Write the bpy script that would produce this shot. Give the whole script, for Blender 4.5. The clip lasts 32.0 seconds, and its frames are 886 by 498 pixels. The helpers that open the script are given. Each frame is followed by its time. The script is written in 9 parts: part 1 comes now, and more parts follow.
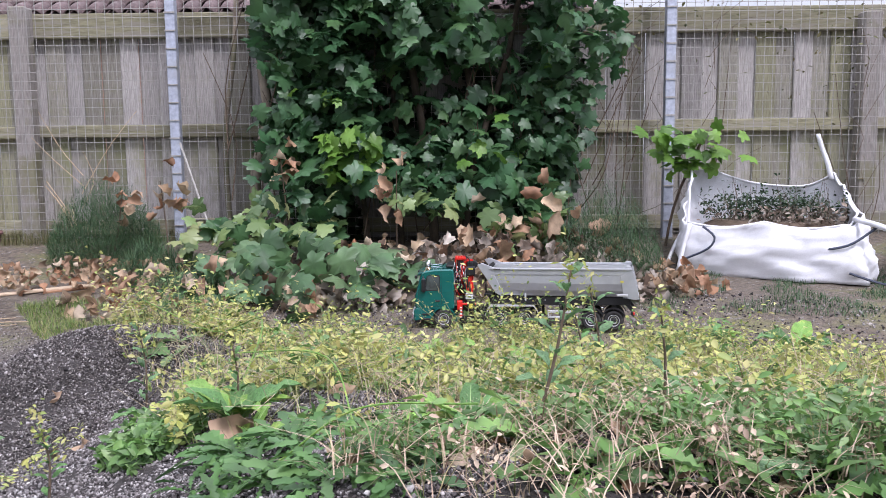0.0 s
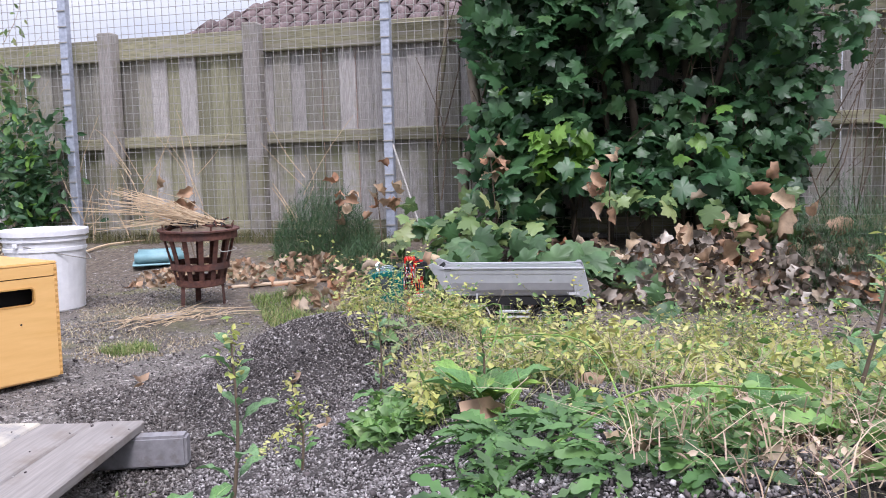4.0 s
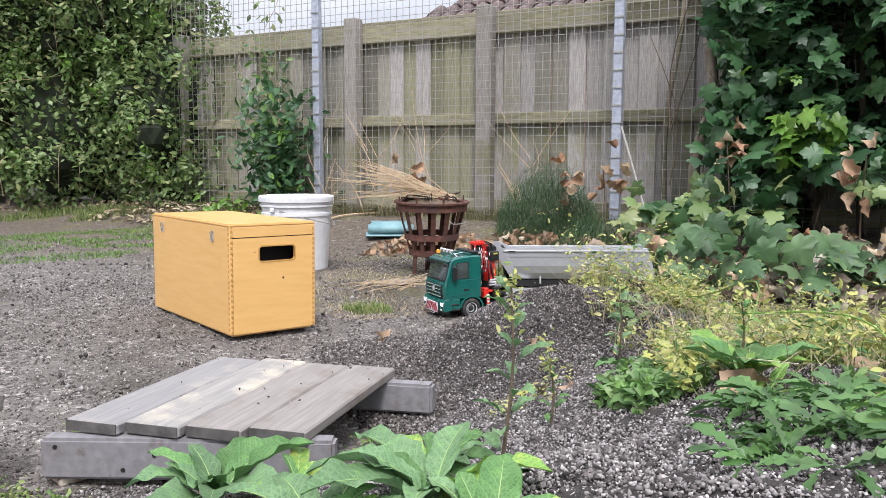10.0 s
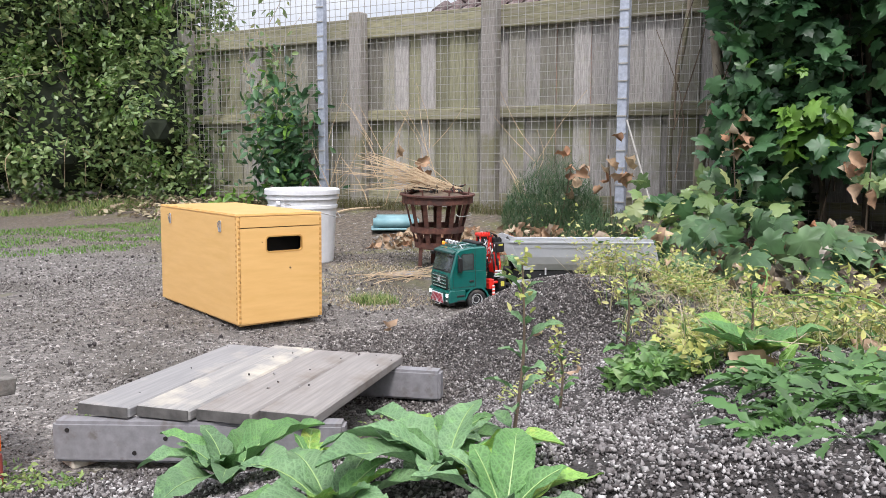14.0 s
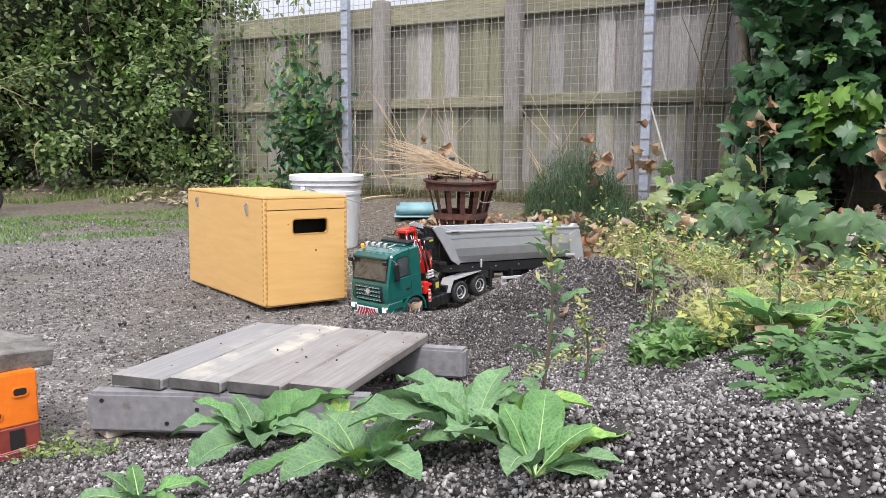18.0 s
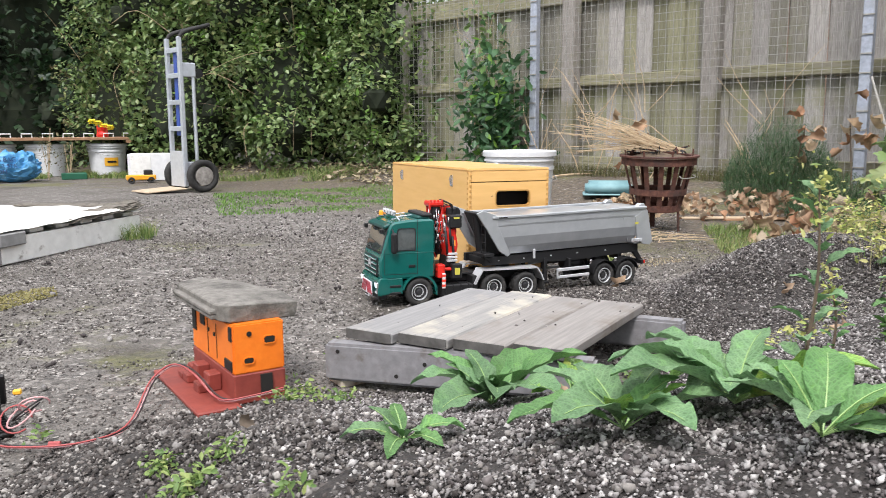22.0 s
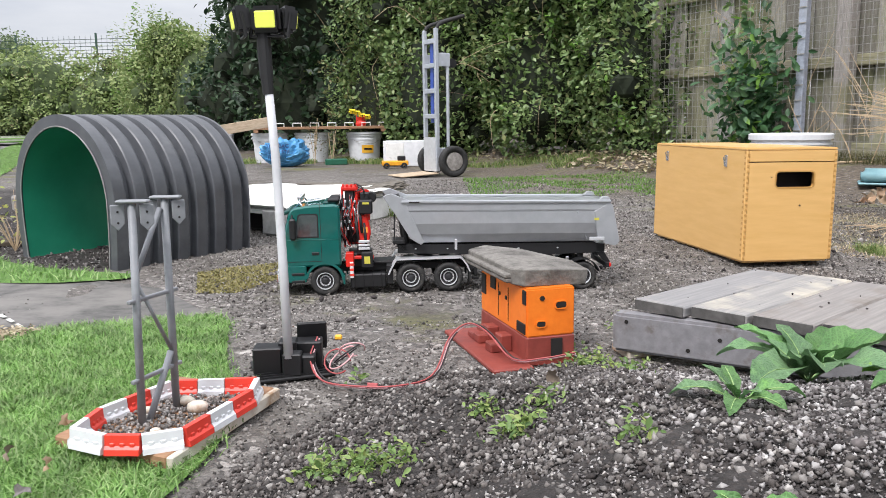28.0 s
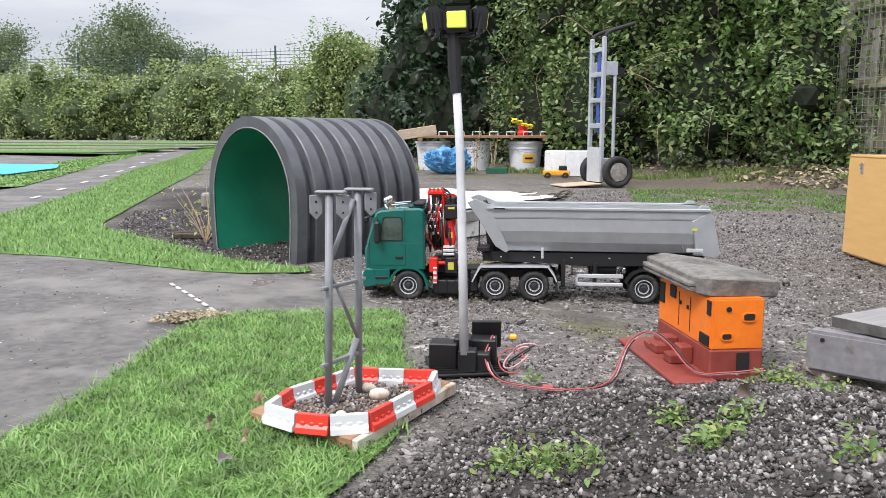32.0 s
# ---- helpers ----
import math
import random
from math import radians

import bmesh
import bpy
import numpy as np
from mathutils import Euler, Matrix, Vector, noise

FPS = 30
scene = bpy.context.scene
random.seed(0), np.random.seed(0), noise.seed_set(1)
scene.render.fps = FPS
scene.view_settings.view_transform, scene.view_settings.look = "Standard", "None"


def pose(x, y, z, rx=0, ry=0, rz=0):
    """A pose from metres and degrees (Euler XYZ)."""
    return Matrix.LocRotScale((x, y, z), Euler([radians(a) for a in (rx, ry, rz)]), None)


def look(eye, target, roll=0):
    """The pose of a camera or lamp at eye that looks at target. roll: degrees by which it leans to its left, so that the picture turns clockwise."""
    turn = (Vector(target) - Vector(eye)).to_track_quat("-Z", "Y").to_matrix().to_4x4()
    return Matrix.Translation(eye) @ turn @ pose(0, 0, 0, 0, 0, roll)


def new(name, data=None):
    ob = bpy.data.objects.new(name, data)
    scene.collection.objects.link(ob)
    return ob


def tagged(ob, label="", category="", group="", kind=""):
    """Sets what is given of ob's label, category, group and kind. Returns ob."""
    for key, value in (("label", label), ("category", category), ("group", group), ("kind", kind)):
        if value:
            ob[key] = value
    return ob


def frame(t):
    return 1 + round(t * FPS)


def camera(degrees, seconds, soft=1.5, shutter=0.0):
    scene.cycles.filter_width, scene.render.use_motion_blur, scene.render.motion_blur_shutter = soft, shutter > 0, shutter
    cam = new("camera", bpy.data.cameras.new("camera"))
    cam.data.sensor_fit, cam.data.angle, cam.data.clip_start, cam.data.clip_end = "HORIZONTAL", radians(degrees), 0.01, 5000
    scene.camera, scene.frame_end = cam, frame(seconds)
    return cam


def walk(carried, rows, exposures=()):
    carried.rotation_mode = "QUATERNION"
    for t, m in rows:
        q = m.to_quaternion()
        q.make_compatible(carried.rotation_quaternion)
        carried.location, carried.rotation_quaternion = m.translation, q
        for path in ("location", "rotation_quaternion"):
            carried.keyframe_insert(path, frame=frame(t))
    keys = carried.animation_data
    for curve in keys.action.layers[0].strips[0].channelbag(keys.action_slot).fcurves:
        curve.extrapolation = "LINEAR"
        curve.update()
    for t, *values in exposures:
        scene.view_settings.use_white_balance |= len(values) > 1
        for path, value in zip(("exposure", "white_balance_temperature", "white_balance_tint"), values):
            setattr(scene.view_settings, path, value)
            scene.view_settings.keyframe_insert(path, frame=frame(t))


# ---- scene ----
cam = camera(57.98, 32.0, soft=0.55, shutter=0.3)
PATH = [
    (0, (0.357, -0.206, 0.598), (2.143, 0.665, 0.373), -0.61),
    (0.5, (0.350, -0.189, 0.594), (2.116, 0.719, 0.357), -0.58),
    (1, (0.351, -0.172, 0.593), (2.100, 0.768, 0.350), -0.40),
    (1.5, (0.346, -0.158, 0.584), (2.081, 0.808, 0.347), -0.38),
    (2, (0.329, -0.145, 0.571), (2.053, 0.844, 0.346), -0.58),
    (2.5, (0.329, -0.115, 0.562), (2.026, 0.921, 0.346), -0.85),
    (3, (0.320, -0.096, 0.556), (1.974, 1.010, 0.349), -1.10),
    (3.5, (0.353, -0.088, 0.550), (1.949, 1.102, 0.357), -1.38),
    (4, (0.370, -0.092, 0.548), (1.901, 1.180, 0.351), -1.44),
    (4.5, (0.380, -0.087, 0.537), (1.856, 1.247, 0.335), -1.34),
    (6.5, (0.320, -0.065, 0.508), (1.608, 1.447, 0.272), -1.10),
    (7, (0.314, -0.060, 0.504), (1.576, 1.473, 0.266), -1.04),
    (7.5, (0.304, -0.056, 0.504), (1.553, 1.488, 0.266), -0.86),
    (8, (0.298, -0.055, 0.505), (1.533, 1.501, 0.271), -0.64),
    (8.5, (0.304, -0.057, 0.507), (1.519, 1.516, 0.280), -0.37),
    (9, (0.306, -0.052, 0.513), (1.492, 1.543, 0.290), -0.06),
    (9.5, (0.288, -0.059, 0.515), (1.450, 1.553, 0.294), 0.03),
    (10, (0.296, -0.062, 0.514), (1.447, 1.559, 0.290), 0.22),
    (10.5, (0.293, -0.059, 0.511), (1.441, 1.562, 0.283), 0.12),
    (11, (0.290, -0.061, 0.508), (1.441, 1.559, 0.277), 0.21),
    (11.5, (0.292, -0.063, 0.506), (1.445, 1.555, 0.275), 0.19),
    (12, (0.290, -0.063, 0.503), (1.442, 1.555, 0.271), 0.28),
    (12.5, (0.289, -0.064, 0.498), (1.439, 1.555, 0.265), 0.25),
    (13, (0.289, -0.064, 0.497), (1.437, 1.557, 0.265), 0.27),
    (13.5, (0.285, -0.063, 0.496), (1.430, 1.560, 0.265), 0.21),
    (15.5, (0.285, -0.065, 0.490), (1.411, 1.570, 0.250), 0.26),
    (16, (0.281, -0.067, 0.487), (1.398, 1.573, 0.241), 0.32),
    (16.5, (0.277, -0.075, 0.487), (1.388, 1.570, 0.236), 0.39),
    (17, (0.278, -0.079, 0.484), (1.382, 1.569, 0.230), 0.39),
    (17.5, (0.274, -0.074, 0.480), (1.375, 1.576, 0.224), 0.38),
    (18, (0.269, -0.071, 0.472), (1.366, 1.582, 0.219), 0.23),
    (18.5, (0.269, -0.068, 0.466), (1.362, 1.588, 0.215), 0.14),
    (19, (0.269, -0.067, 0.460), (1.354, 1.594, 0.209), -0.01),
    (19.5, (0.269, -0.075, 0.460), (1.336, 1.598, 0.208), -0.05),
    (20, (0.271, -0.070, 0.461), (1.300, 1.625, 0.203), -0.15),
    (20.5, (0.247, -0.071, 0.462), (1.214, 1.659, 0.194), -0.18),
    (21, (0.228, -0.059, 0.459), (1.111, 1.714, 0.182), -0.28),
    (21.5, (0.213, -0.046, 0.449), (1.010, 1.766, 0.164), -0.31),
    (22, (0.192, -0.039, 0.441), (0.903, 1.807, 0.146), -0.34),
    (22.5, (0.171, -0.034, 0.439), (0.813, 1.835, 0.136), -0.41),
    (23, (0.162, -0.035, 0.435), (0.746, 1.853, 0.129), -0.45),
    (23.5, (0.153, -0.037, 0.432), (0.685, 1.866, 0.126), -0.36),
    (24, (0.141, -0.036, 0.431), (0.625, 1.880, 0.126), -0.30),
    (24.5, (0.134, -0.037, 0.427), (0.563, 1.893, 0.124), -0.26),
    (25, (0.121, -0.036, 0.425), (0.498, 1.905, 0.121), -0.30),
    (25.5, (0.116, -0.029, 0.420), (0.444, 1.920, 0.116), -0.40),
    (27.5, (0.090, -0.039, 0.410), (0.290, 1.926, 0.096), -0.66),
    (28, (0.082, -0.034, 0.406), (0.242, 1.936, 0.095), -0.73),
    (28.5, (0.069, -0.028, 0.399), (0.165, 1.946, 0.094), -0.84),
    (29, (0.065, -0.017, 0.398), (0.078, 1.960, 0.099), -0.84),
    (29.5, (0.052, -0.024, 0.386), (-0.014, 1.953, 0.094), -0.74),
    (30, (0.050, -0.026, 0.385), (-0.070, 1.948, 0.092), -0.63),
    (30.5, (0.051, -0.032, 0.383), (-0.100, 1.940, 0.088), -0.48),
    (31, (0.042, -0.041, 0.381), (-0.126, 1.930, 0.086), -0.34),
    (31.5, (0.050, -0.045, 0.382), (-0.139, 1.925, 0.095), -0.07),
    (32, (0.039, -0.030, 0.388), (-0.181, 1.938, 0.106), 0.10),
]
BALANCE = [(0, 0.29, 6000, 22), (3.5, 0.29, 6000, 22), (6.5, 0.32, 6250, 15), (16, 0.32, 6350, 14), (20, 0.32, 6400, 13), (23, 0.31, 6500, 11), (27, 0.20, 6400, 12), (32, 0.20, 6350, 13)]
walk(cam, [(t, look(eye, to, lean)) for t, eye, to, lean in PATH], BALANCE)


# ---- lie of the land ----
HEAP = [(-0.45, 0.2), (-0.17, 0.72), (0.08, 1.15), (0.41, 1.25), (0.70, 1.10), (0.95, 1.02), (1.22, 1.22), (1.38, 1.62), (1.60, 1.86),
        (1.95, 1.80), (2.30, 1.45), (2.55, 0.85), (2.75, 0.0), (2.8, -1.6), (-0.6, -1.6)]


def inside_depth(x, y, poly):
    """Distance to the outline, positive inside."""
    best = np.full(x.shape, 1e9)
    inside = np.zeros(x.shape, bool)
    for (ax, ay), (bx, by) in zip(poly, poly[1:] + poly[:1]):
        dx, dy = bx - ax, by - ay
        k = np.clip(((x - ax) * dx + (y - ay) * dy) / (dx * dx + dy * dy), 0, 1)
        best = np.minimum(best, np.hypot(x - ax - k * dx, y - ay - k * dy))
        cross = (ay > y) != (by > y)
        inside ^= cross & (x < (bx - ax) * (y - ay) / (by - ay + 1e-12) + ax)
    return np.where(inside, best, -best)


def ramp(v, a, b):
    k = np.clip((v - a) / (b - a), 0, 1)
    return k * k * (3 - 2 * k)


def heap_share(x, y):
    return ramp(inside_depth(x, y, HEAP), -0.06, 0.06)


def land(x, y):
    """Height of the ground."""
    x, y = np.asarray(x, float), np.asarray(y, float)
    s = inside_depth(x, y, HEAP)
    top = np.interp(x, (-0.3, 0.4, 0.8, 1.2, 1.6, 2.3), (0.18, 0.23, 0.32, 0.33, 0.22, 0.13))
    lean = np.interp(x, (-0.3, 0.45, 0.6, 0.8, 1.05, 1.3, 1.6, 2.2), (0.3, 0.27, 0.32, 0.47, 0.5, 0.42, 0.36, 0.3))
    lump = 0.014 * np.sin(7.1 * x + 1.3) * np.sin(6.3 * y + 0.4) + 0.008 * np.sin(17 * x + 5 * y) * np.sin(15 * y - 4 * x)
    z = np.where(s > -0.05, top * np.tanh(lean * np.maximum(s, 0) / top) + lump * ramp(s, 0, 0.3), 0)
    z = z + 0.1 * np.exp(-((x - 1.75) ** 2 / 0.09 + (y - 1.50) ** 2 / 0.05))
    z = z + 0.082 * np.exp(-((x - 2.10) ** 2 / 0.08 + (y - 1.32) ** 2 / 0.05))
    z = z - 0.045 * ramp(x, 1.35, 1.9) * (1 - ramp(y, 2.45, 2.8)) * (1 - ramp(x, 3.4, 3.9)) - 0.012 * ramp(y, 1.5, 1.7) * (1 - ramp(y, 2.05, 2.3)) * (1 - ramp(x, 1.0, 1.5)) * ramp(x, -0.7, -0.5)
    z = z - 0.032 * np.exp(-((x - 1.5) ** 2 / 0.07 + (y - 2.03) ** 2 / 0.02))
    bank = 0.901 * x + 0.434 * y
    z = z + 0.12 * ramp(bank, 4.1, 4.9) * (1 - ramp(bank, 9, 14))
    far = np.hypot(x, y)
    return z + 0.0135 * np.clip(far - 10, 0, 18) + 0.004 * np.sin(3.1 * x) * np.sin(2.7 * y) * ramp(far, 1.6, 3.0) * (x > -0.3)


def level(x, y):
    return float(land(np.array([x]), np.array([y]))[0])


# ---- sky, sun ----
world = bpy.data.worlds.new("world")
scene.world = world
world.use_nodes = True
wn, wl = world.node_tree.nodes, world.node_tree.links
wn.clear()
sky = wn.new("ShaderNodeTexSky")
sky.sky_type, sky.sun_disc = "NISHITA", False
sky.sun_elevation, sky.sun_rotation = radians(52), radians(215)
sky_light = wn.new("ShaderNodeBackground")
sky_light.inputs["Strength"].default_value = 0.10
wl.new(sky.outputs["Color"], sky_light.inputs["Color"])
way = wn.new("ShaderNodeTexCoord")
stretch = wn.new("ShaderNodeMapping")
stretch.inputs["Scale"].default_value = (1.0, 1.0, 4.5)
wl.new(way.outputs["Generated"], stretch.inputs["Vector"])
cloud = wn.new("ShaderNodeTexNoise")
cloud.inputs["Scale"].default_value, cloud.inputs["Detail"].default_value, cloud.inputs["Roughness"].default_value = 2.6, 8, 0.55
wl.new(stretch.outputs["Vector"], cloud.inputs["Vector"])
tint = wn.new("ShaderNodeValToRGB")
tint.color_ramp.elements[0].position, tint.color_ramp.elements[0].color = 0.30, (0.66, 0.70, 0.77, 1)
tint.color_ramp.elements[1].position, tint.color_ramp.elements[1].color = 0.60, (0.95, 0.96, 0.98, 1)
wl.new(cloud.outputs["Fac"], tint.inputs["Fac"])
cover = wn.new("ShaderNodeBackground")
height = wn.new("ShaderNodeSeparateXYZ")
wl.new(way.outputs["Generated"], height.inputs["Vector"])
rise = wn.new("ShaderNodeMapRange")
rise.inputs["From Min"].default_value, rise.inputs["From Max"].default_value = 0.12, 1.0
rise.inputs["To Min"].default_value, rise.inputs["To Max"].default_value = 0.80, 2.5
wl.new(height.outputs["Z"], rise.inputs["Value"])
wl.new(rise.outputs["Result"], cover.inputs["Strength"])
wl.new(tint.outputs["Color"], cover.inputs["Color"])
share = wn.new("ShaderNodeMixShader")
share.inputs["Fac"].default_value = 0.88
wl.new(sky_light.outputs[0], share.inputs[1])
wl.new(cover.outputs[0], share.inputs[2])
wl.new(share.outputs[0], wn.new("ShaderNodeOutputWorld").inputs["Surface"])

sun = new("sun", bpy.data.lights.new("sun", "SUN"))
sun.data.energy, sun.data.angle, sun.data.color = 2.9, radians(14), (1.0, 0.965, 0.93)
sun.matrix_basis = look((-6, -9, 15), (0, 0, 0))
scene.view_settings.exposure = 0.32


# ---- materials ----
def principled(name):
    m = bpy.data.materials.new(name)
    m.use_nodes = True
    return m, m.node_tree.nodes, m.node_tree.links, m.node_tree.nodes["Principled BSDF"]


def rgba(c):
    return (c[0], c[1], c[2], 1.0)


def surface(name, c1, c2, scale=30.0, rough=0.7, bump=0.2, metal=0.0, spots=None, spot_scale=6.0, spot_at=0.6, stretched=(1, 1, 1), depth=0.002, detail=6, vary=0.0, coat=0.0):
    """A paint, stone or wood with grain at one scale and stains at another."""
    m, n, l, p = principled(name)
    at = n.new("ShaderNodeTexCoord")
    mp = n.new("ShaderNodeMapping")
    mp.inputs["Scale"].default_value = stretched
    l.new(at.outputs["Object"], mp.inputs["Vector"])
    grain = n.new("ShaderNodeTexNoise")
    grain.inputs["Scale"].default_value, grain.inputs["Detail"].default_value, grain.inputs["Roughness"].default_value = scale, detail, 0.6
    l.new(mp.outputs["Vector"], grain.inputs["Vector"])
    r = n.new("ShaderNodeValToRGB")
    r.color_ramp.elements[0].position, r.color_ramp.elements[0].color = 0.32, rgba(c1)
    r.color_ramp.elements[1].position, r.color_ramp.elements[1].color = 0.68, rgba(c2)
    l.new(grain.outputs["Fac"], r.inputs["Fac"])
    out = r.outputs["Color"]
    if spots is not None:
        stain = n.new("ShaderNodeTexNoise")
        stain.inputs["Scale"].default_value, stain.inputs["Detail"].default_value, stain.inputs["Roughness"].default_value = spot_scale, 5, 0.65
        l.new(mp.outputs["Vector"] if stretched[0] == 1 else at.outputs["Object"], stain.inputs["Vector"])
        edge = n.new("ShaderNodeMapRange")
        edge.inputs["From Min"].default_value, edge.inputs["From Max"].default_value = spot_at - 0.06, spot_at + 0.08
        l.new(stain.outputs["Fac"], edge.inputs["Value"])
        mix = n.new("ShaderNodeMix")
        mix.data_type = "RGBA"
        l.new(edge.outputs["Result"], mix.inputs["Factor"])
        l.new(out, mix.inputs["A"])
        mix.inputs["B"].default_value = rgba(spots)
        out = mix.outputs["Result"]
    if vary:
        info = n.new("ShaderNodeObjectInfo")
        hsv = n.new("ShaderNodeHueSaturation")
        mr = n.new("ShaderNodeMapRange")
        mr.inputs["To Min"].default_value, mr.inputs["To Max"].default_value = 1 - vary, 1 + vary
        l.new(info.outputs["Random"], mr.inputs["Value"])
        l.new(mr.outputs["Result"], hsv.inputs["Value"])
        l.new(out, hsv.inputs["Color"])
        out = hsv.outputs["Color"]
    l.new(out, p.inputs["Base Color"])
    p.inputs["Roughness"].default_value, p.inputs["Metallic"].default_value, p.inputs["Coat Weight"].default_value = rough, metal, coat
    if bump:
        b = n.new("ShaderNodeBump")
        b.inputs["Strength"].default_value, b.inputs["Distance"].default_value = bump, depth
        l.new(grain.outputs["Fac"], b.inputs["Height"])
        l.new(b.outputs["Normal"], p.inputs["Normal"])
    return m


def plain(name, c, rough=0.5, metal=0.0, coat=0.0):
    return surface(name, [v * 0.9 for v in c], [min(1, v * 1.08) for v in c], 25, rough, 0.04, metal, coat=coat)


def pieces(name, colours, rough=0.7, through_light=0.0, grain=0.0, gloss=0.5):
    """Many small pieces in one mesh: each takes its own colour of the row."""
    m, n, l, p = principled(name)
    g = n.new("ShaderNodeNewGeometry")
    r = n.new("ShaderNodeValToRGB")
    el = r.color_ramp.elements
    while len(el) < len(colours):
        el.new(0.5)
    for k, c in enumerate(colours):
        el[k].position, el[k].color = k / (len(colours) - 1), rgba(c)
    l.new(g.outputs["Random Per Island"], r.inputs["Fac"])
    out = r.outputs["Color"]
    if grain:
        at = n.new("ShaderNodeTexCoord")
        t = n.new("ShaderNodeTexNoise")
        t.inputs["Scale"].default_value, t.inputs["Detail"].default_value = grain, 4
        l.new(at.outputs["Object"], t.inputs["Vector"])
        mr = n.new("ShaderNodeMapRange")
        mr.inputs["From Min"].default_value, mr.inputs["From Max"].default_value = 0.3, 0.7
        mr.inputs["To Min"].default_value, mr.inputs["To Max"].default_value = 0.6, 1.35
        l.new(t.outputs["Fac"], mr.inputs["Value"])
        hsv = n.new("ShaderNodeHueSaturation")
        l.new(mr.outputs["Result"], hsv.inputs["Value"])
        l.new(out, hsv.inputs["Color"])
        out = hsv.outputs["Color"]
    l.new(out, p.inputs["Base Color"])
    p.inputs["Roughness"].default_value, p.inputs["Specular IOR Level"].default_value = rough, gloss
    if through_light:
        t = n.new("ShaderNodeBsdfTranslucent")
        l.new(out, t.inputs["Color"])
        mix = n.new("ShaderNodeMixShader")
        mix.inputs["Fac"].default_value = through_light
        l.new(p.outputs[0], mix.inputs[1])
        l.new(t.outputs[0], mix.inputs[2])
        l.new(mix.outputs[0], n["Material Output"].inputs["Surface"])
    return m


def glass(name, tint_colour=(0.8, 0.85, 0.85)):
    m, n, l, p = principled(name)
    p.inputs["Base Color"].default_value = rgba(tint_colour)
    p.inputs["Roughness"].default_value, p.inputs["Transmission Weight"].default_value, p.inputs["IOR"].default_value = 0.03, 0.85, 1.3
    return m


def glow(name, c, strength):
    m, n, l, p = principled(name)
    p.inputs["Base Color"].default_value = rgba(c)
    p.inputs["Emission Color"].default_value, p.inputs["Emission Strength"].default_value = rgba(c), strength
    return m


def ground_material():
    m, n, l, p = principled("gravel_yard")
    at = n.new("ShaderNodeTexCoord")
    zone = n.new("ShaderNodeAttribute")
    zone.attribute_name = "heap"
    def noise_at(scale, detail=6, rough=0.6):
        t = n.new("ShaderNodeTexNoise")
        t.inputs["Scale"].default_value, t.inputs["Detail"].default_value, t.inputs["Roughness"].default_value = scale, detail, rough
        l.new(at.outputs["Object"], t.inputs["Vector"])
        return t.outputs["Fac"]
    def ramp_of(fac, stops):
        r = n.new("ShaderNodeValToRGB")
        el = r.color_ramp.elements
        while len(el) < len(stops):
            el.new(0.5)
        for k, (pos, c) in enumerate(stops):
            el[k].position, el[k].color = pos, rgba(c)
        l.new(fac, r.inputs["Fac"])
        return r.outputs["Color"]
    def mixed(fac, a, b):
        x = n.new("ShaderNodeMix")
        x.data_type = "RGBA"
        l.new(fac, x.inputs["Factor"])
        l.new(a, x.inputs["A"])
        l.new(b, x.inputs["B"])
        return x.outputs["Result"]
    def stepped(fac, a, b):
        x = n.new("ShaderNodeMapRange")
        x.inputs["From Min"].default_value, x.inputs["From Max"].default_value = a, b
        l.new(fac, x.inputs["Value"])
        return x.outputs["Result"]
    def cells(scale):
        v = n.new("ShaderNodeTexVoronoi")
        v.inputs["Scale"].default_value = scale
        l.new(at.outputs["Object"], v.inputs["Vector"])
        return v
    grit, fine = cells(95), cells(210)
    sep = n.new("ShaderNodeSeparateColor")
    l.new(grit.outputs["Color"], sep.inputs["Color"])
    chips = ramp_of(sep.outputs["Red"], [(0.0, (0.055, 0.05, 0.047)), (0.5, (0.15, 0.136, 0.125)), (0.85, (0.26, 0.24, 0.22)), (1.0, (0.45, 0.42, 0.39))])
    sand = ramp_of(noise_at(260, 3), [(0.35, (0.075, 0.068, 0.062)), (0.65, (0.205, 0.187, 0.17))])
    yard = mixed(stepped(noise_at(14, 5), 0.42, 0.58), sand, chips)
    yard = mixed(stepped(noise_at(1.7, 6), 0.50, 0.66), yard, ramp_of(noise_at(120, 4), [(0.3, (0.045, 0.04, 0.034)), (0.7, (0.12, 0.105, 0.088))]))
    moss = ramp_of(noise_at(70, 5), [(0.3, (0.075, 0.078, 0.03)), (0.7, (0.20, 0.19, 0.085))])
    yard = mixed(stepped(noise_at(0.9, 7, 0.7), 0.55, 0.64), yard, moss)
    # heap base darkened so its colour gives the shade between stones
    heap = ramp_of(noise_at(55, 6), [(0.3, (0.012, 0.010, 0.009)), (0.7, (0.05, 0.043, 0.040))])
    soil = ramp_of(noise_at(40, 7), [(0.3, (0.05, 0.039, 0.030)), (0.7, (0.19, 0.155, 0.118))])
    soil = mixed(stepped(noise_at(1.6, 7, 0.7), 0.52, 0.62), soil, moss)
    soil = mixed(stepped(noise_at(26, 5), 0.56, 0.64), soil, chips)
    zone2 = n.new("ShaderNodeAttribute")
    zone2.attribute_name = "soil"
    l.new(mixed(zone2.outputs["Fac"], mixed(zone.outputs["Fac"], yard, heap), soil), p.inputs["Base Color"])
    p.inputs["Roughness"].default_value = 0.92
    b = n.new("ShaderNodeBump")
    b.inputs["Strength"].default_value, b.inputs["Distance"].default_value = 0.75, 0.006
    add = n.new("ShaderNodeMath")
    add.operation = "ADD"
    l.new(grit.outputs["Distance"], add.inputs[0])
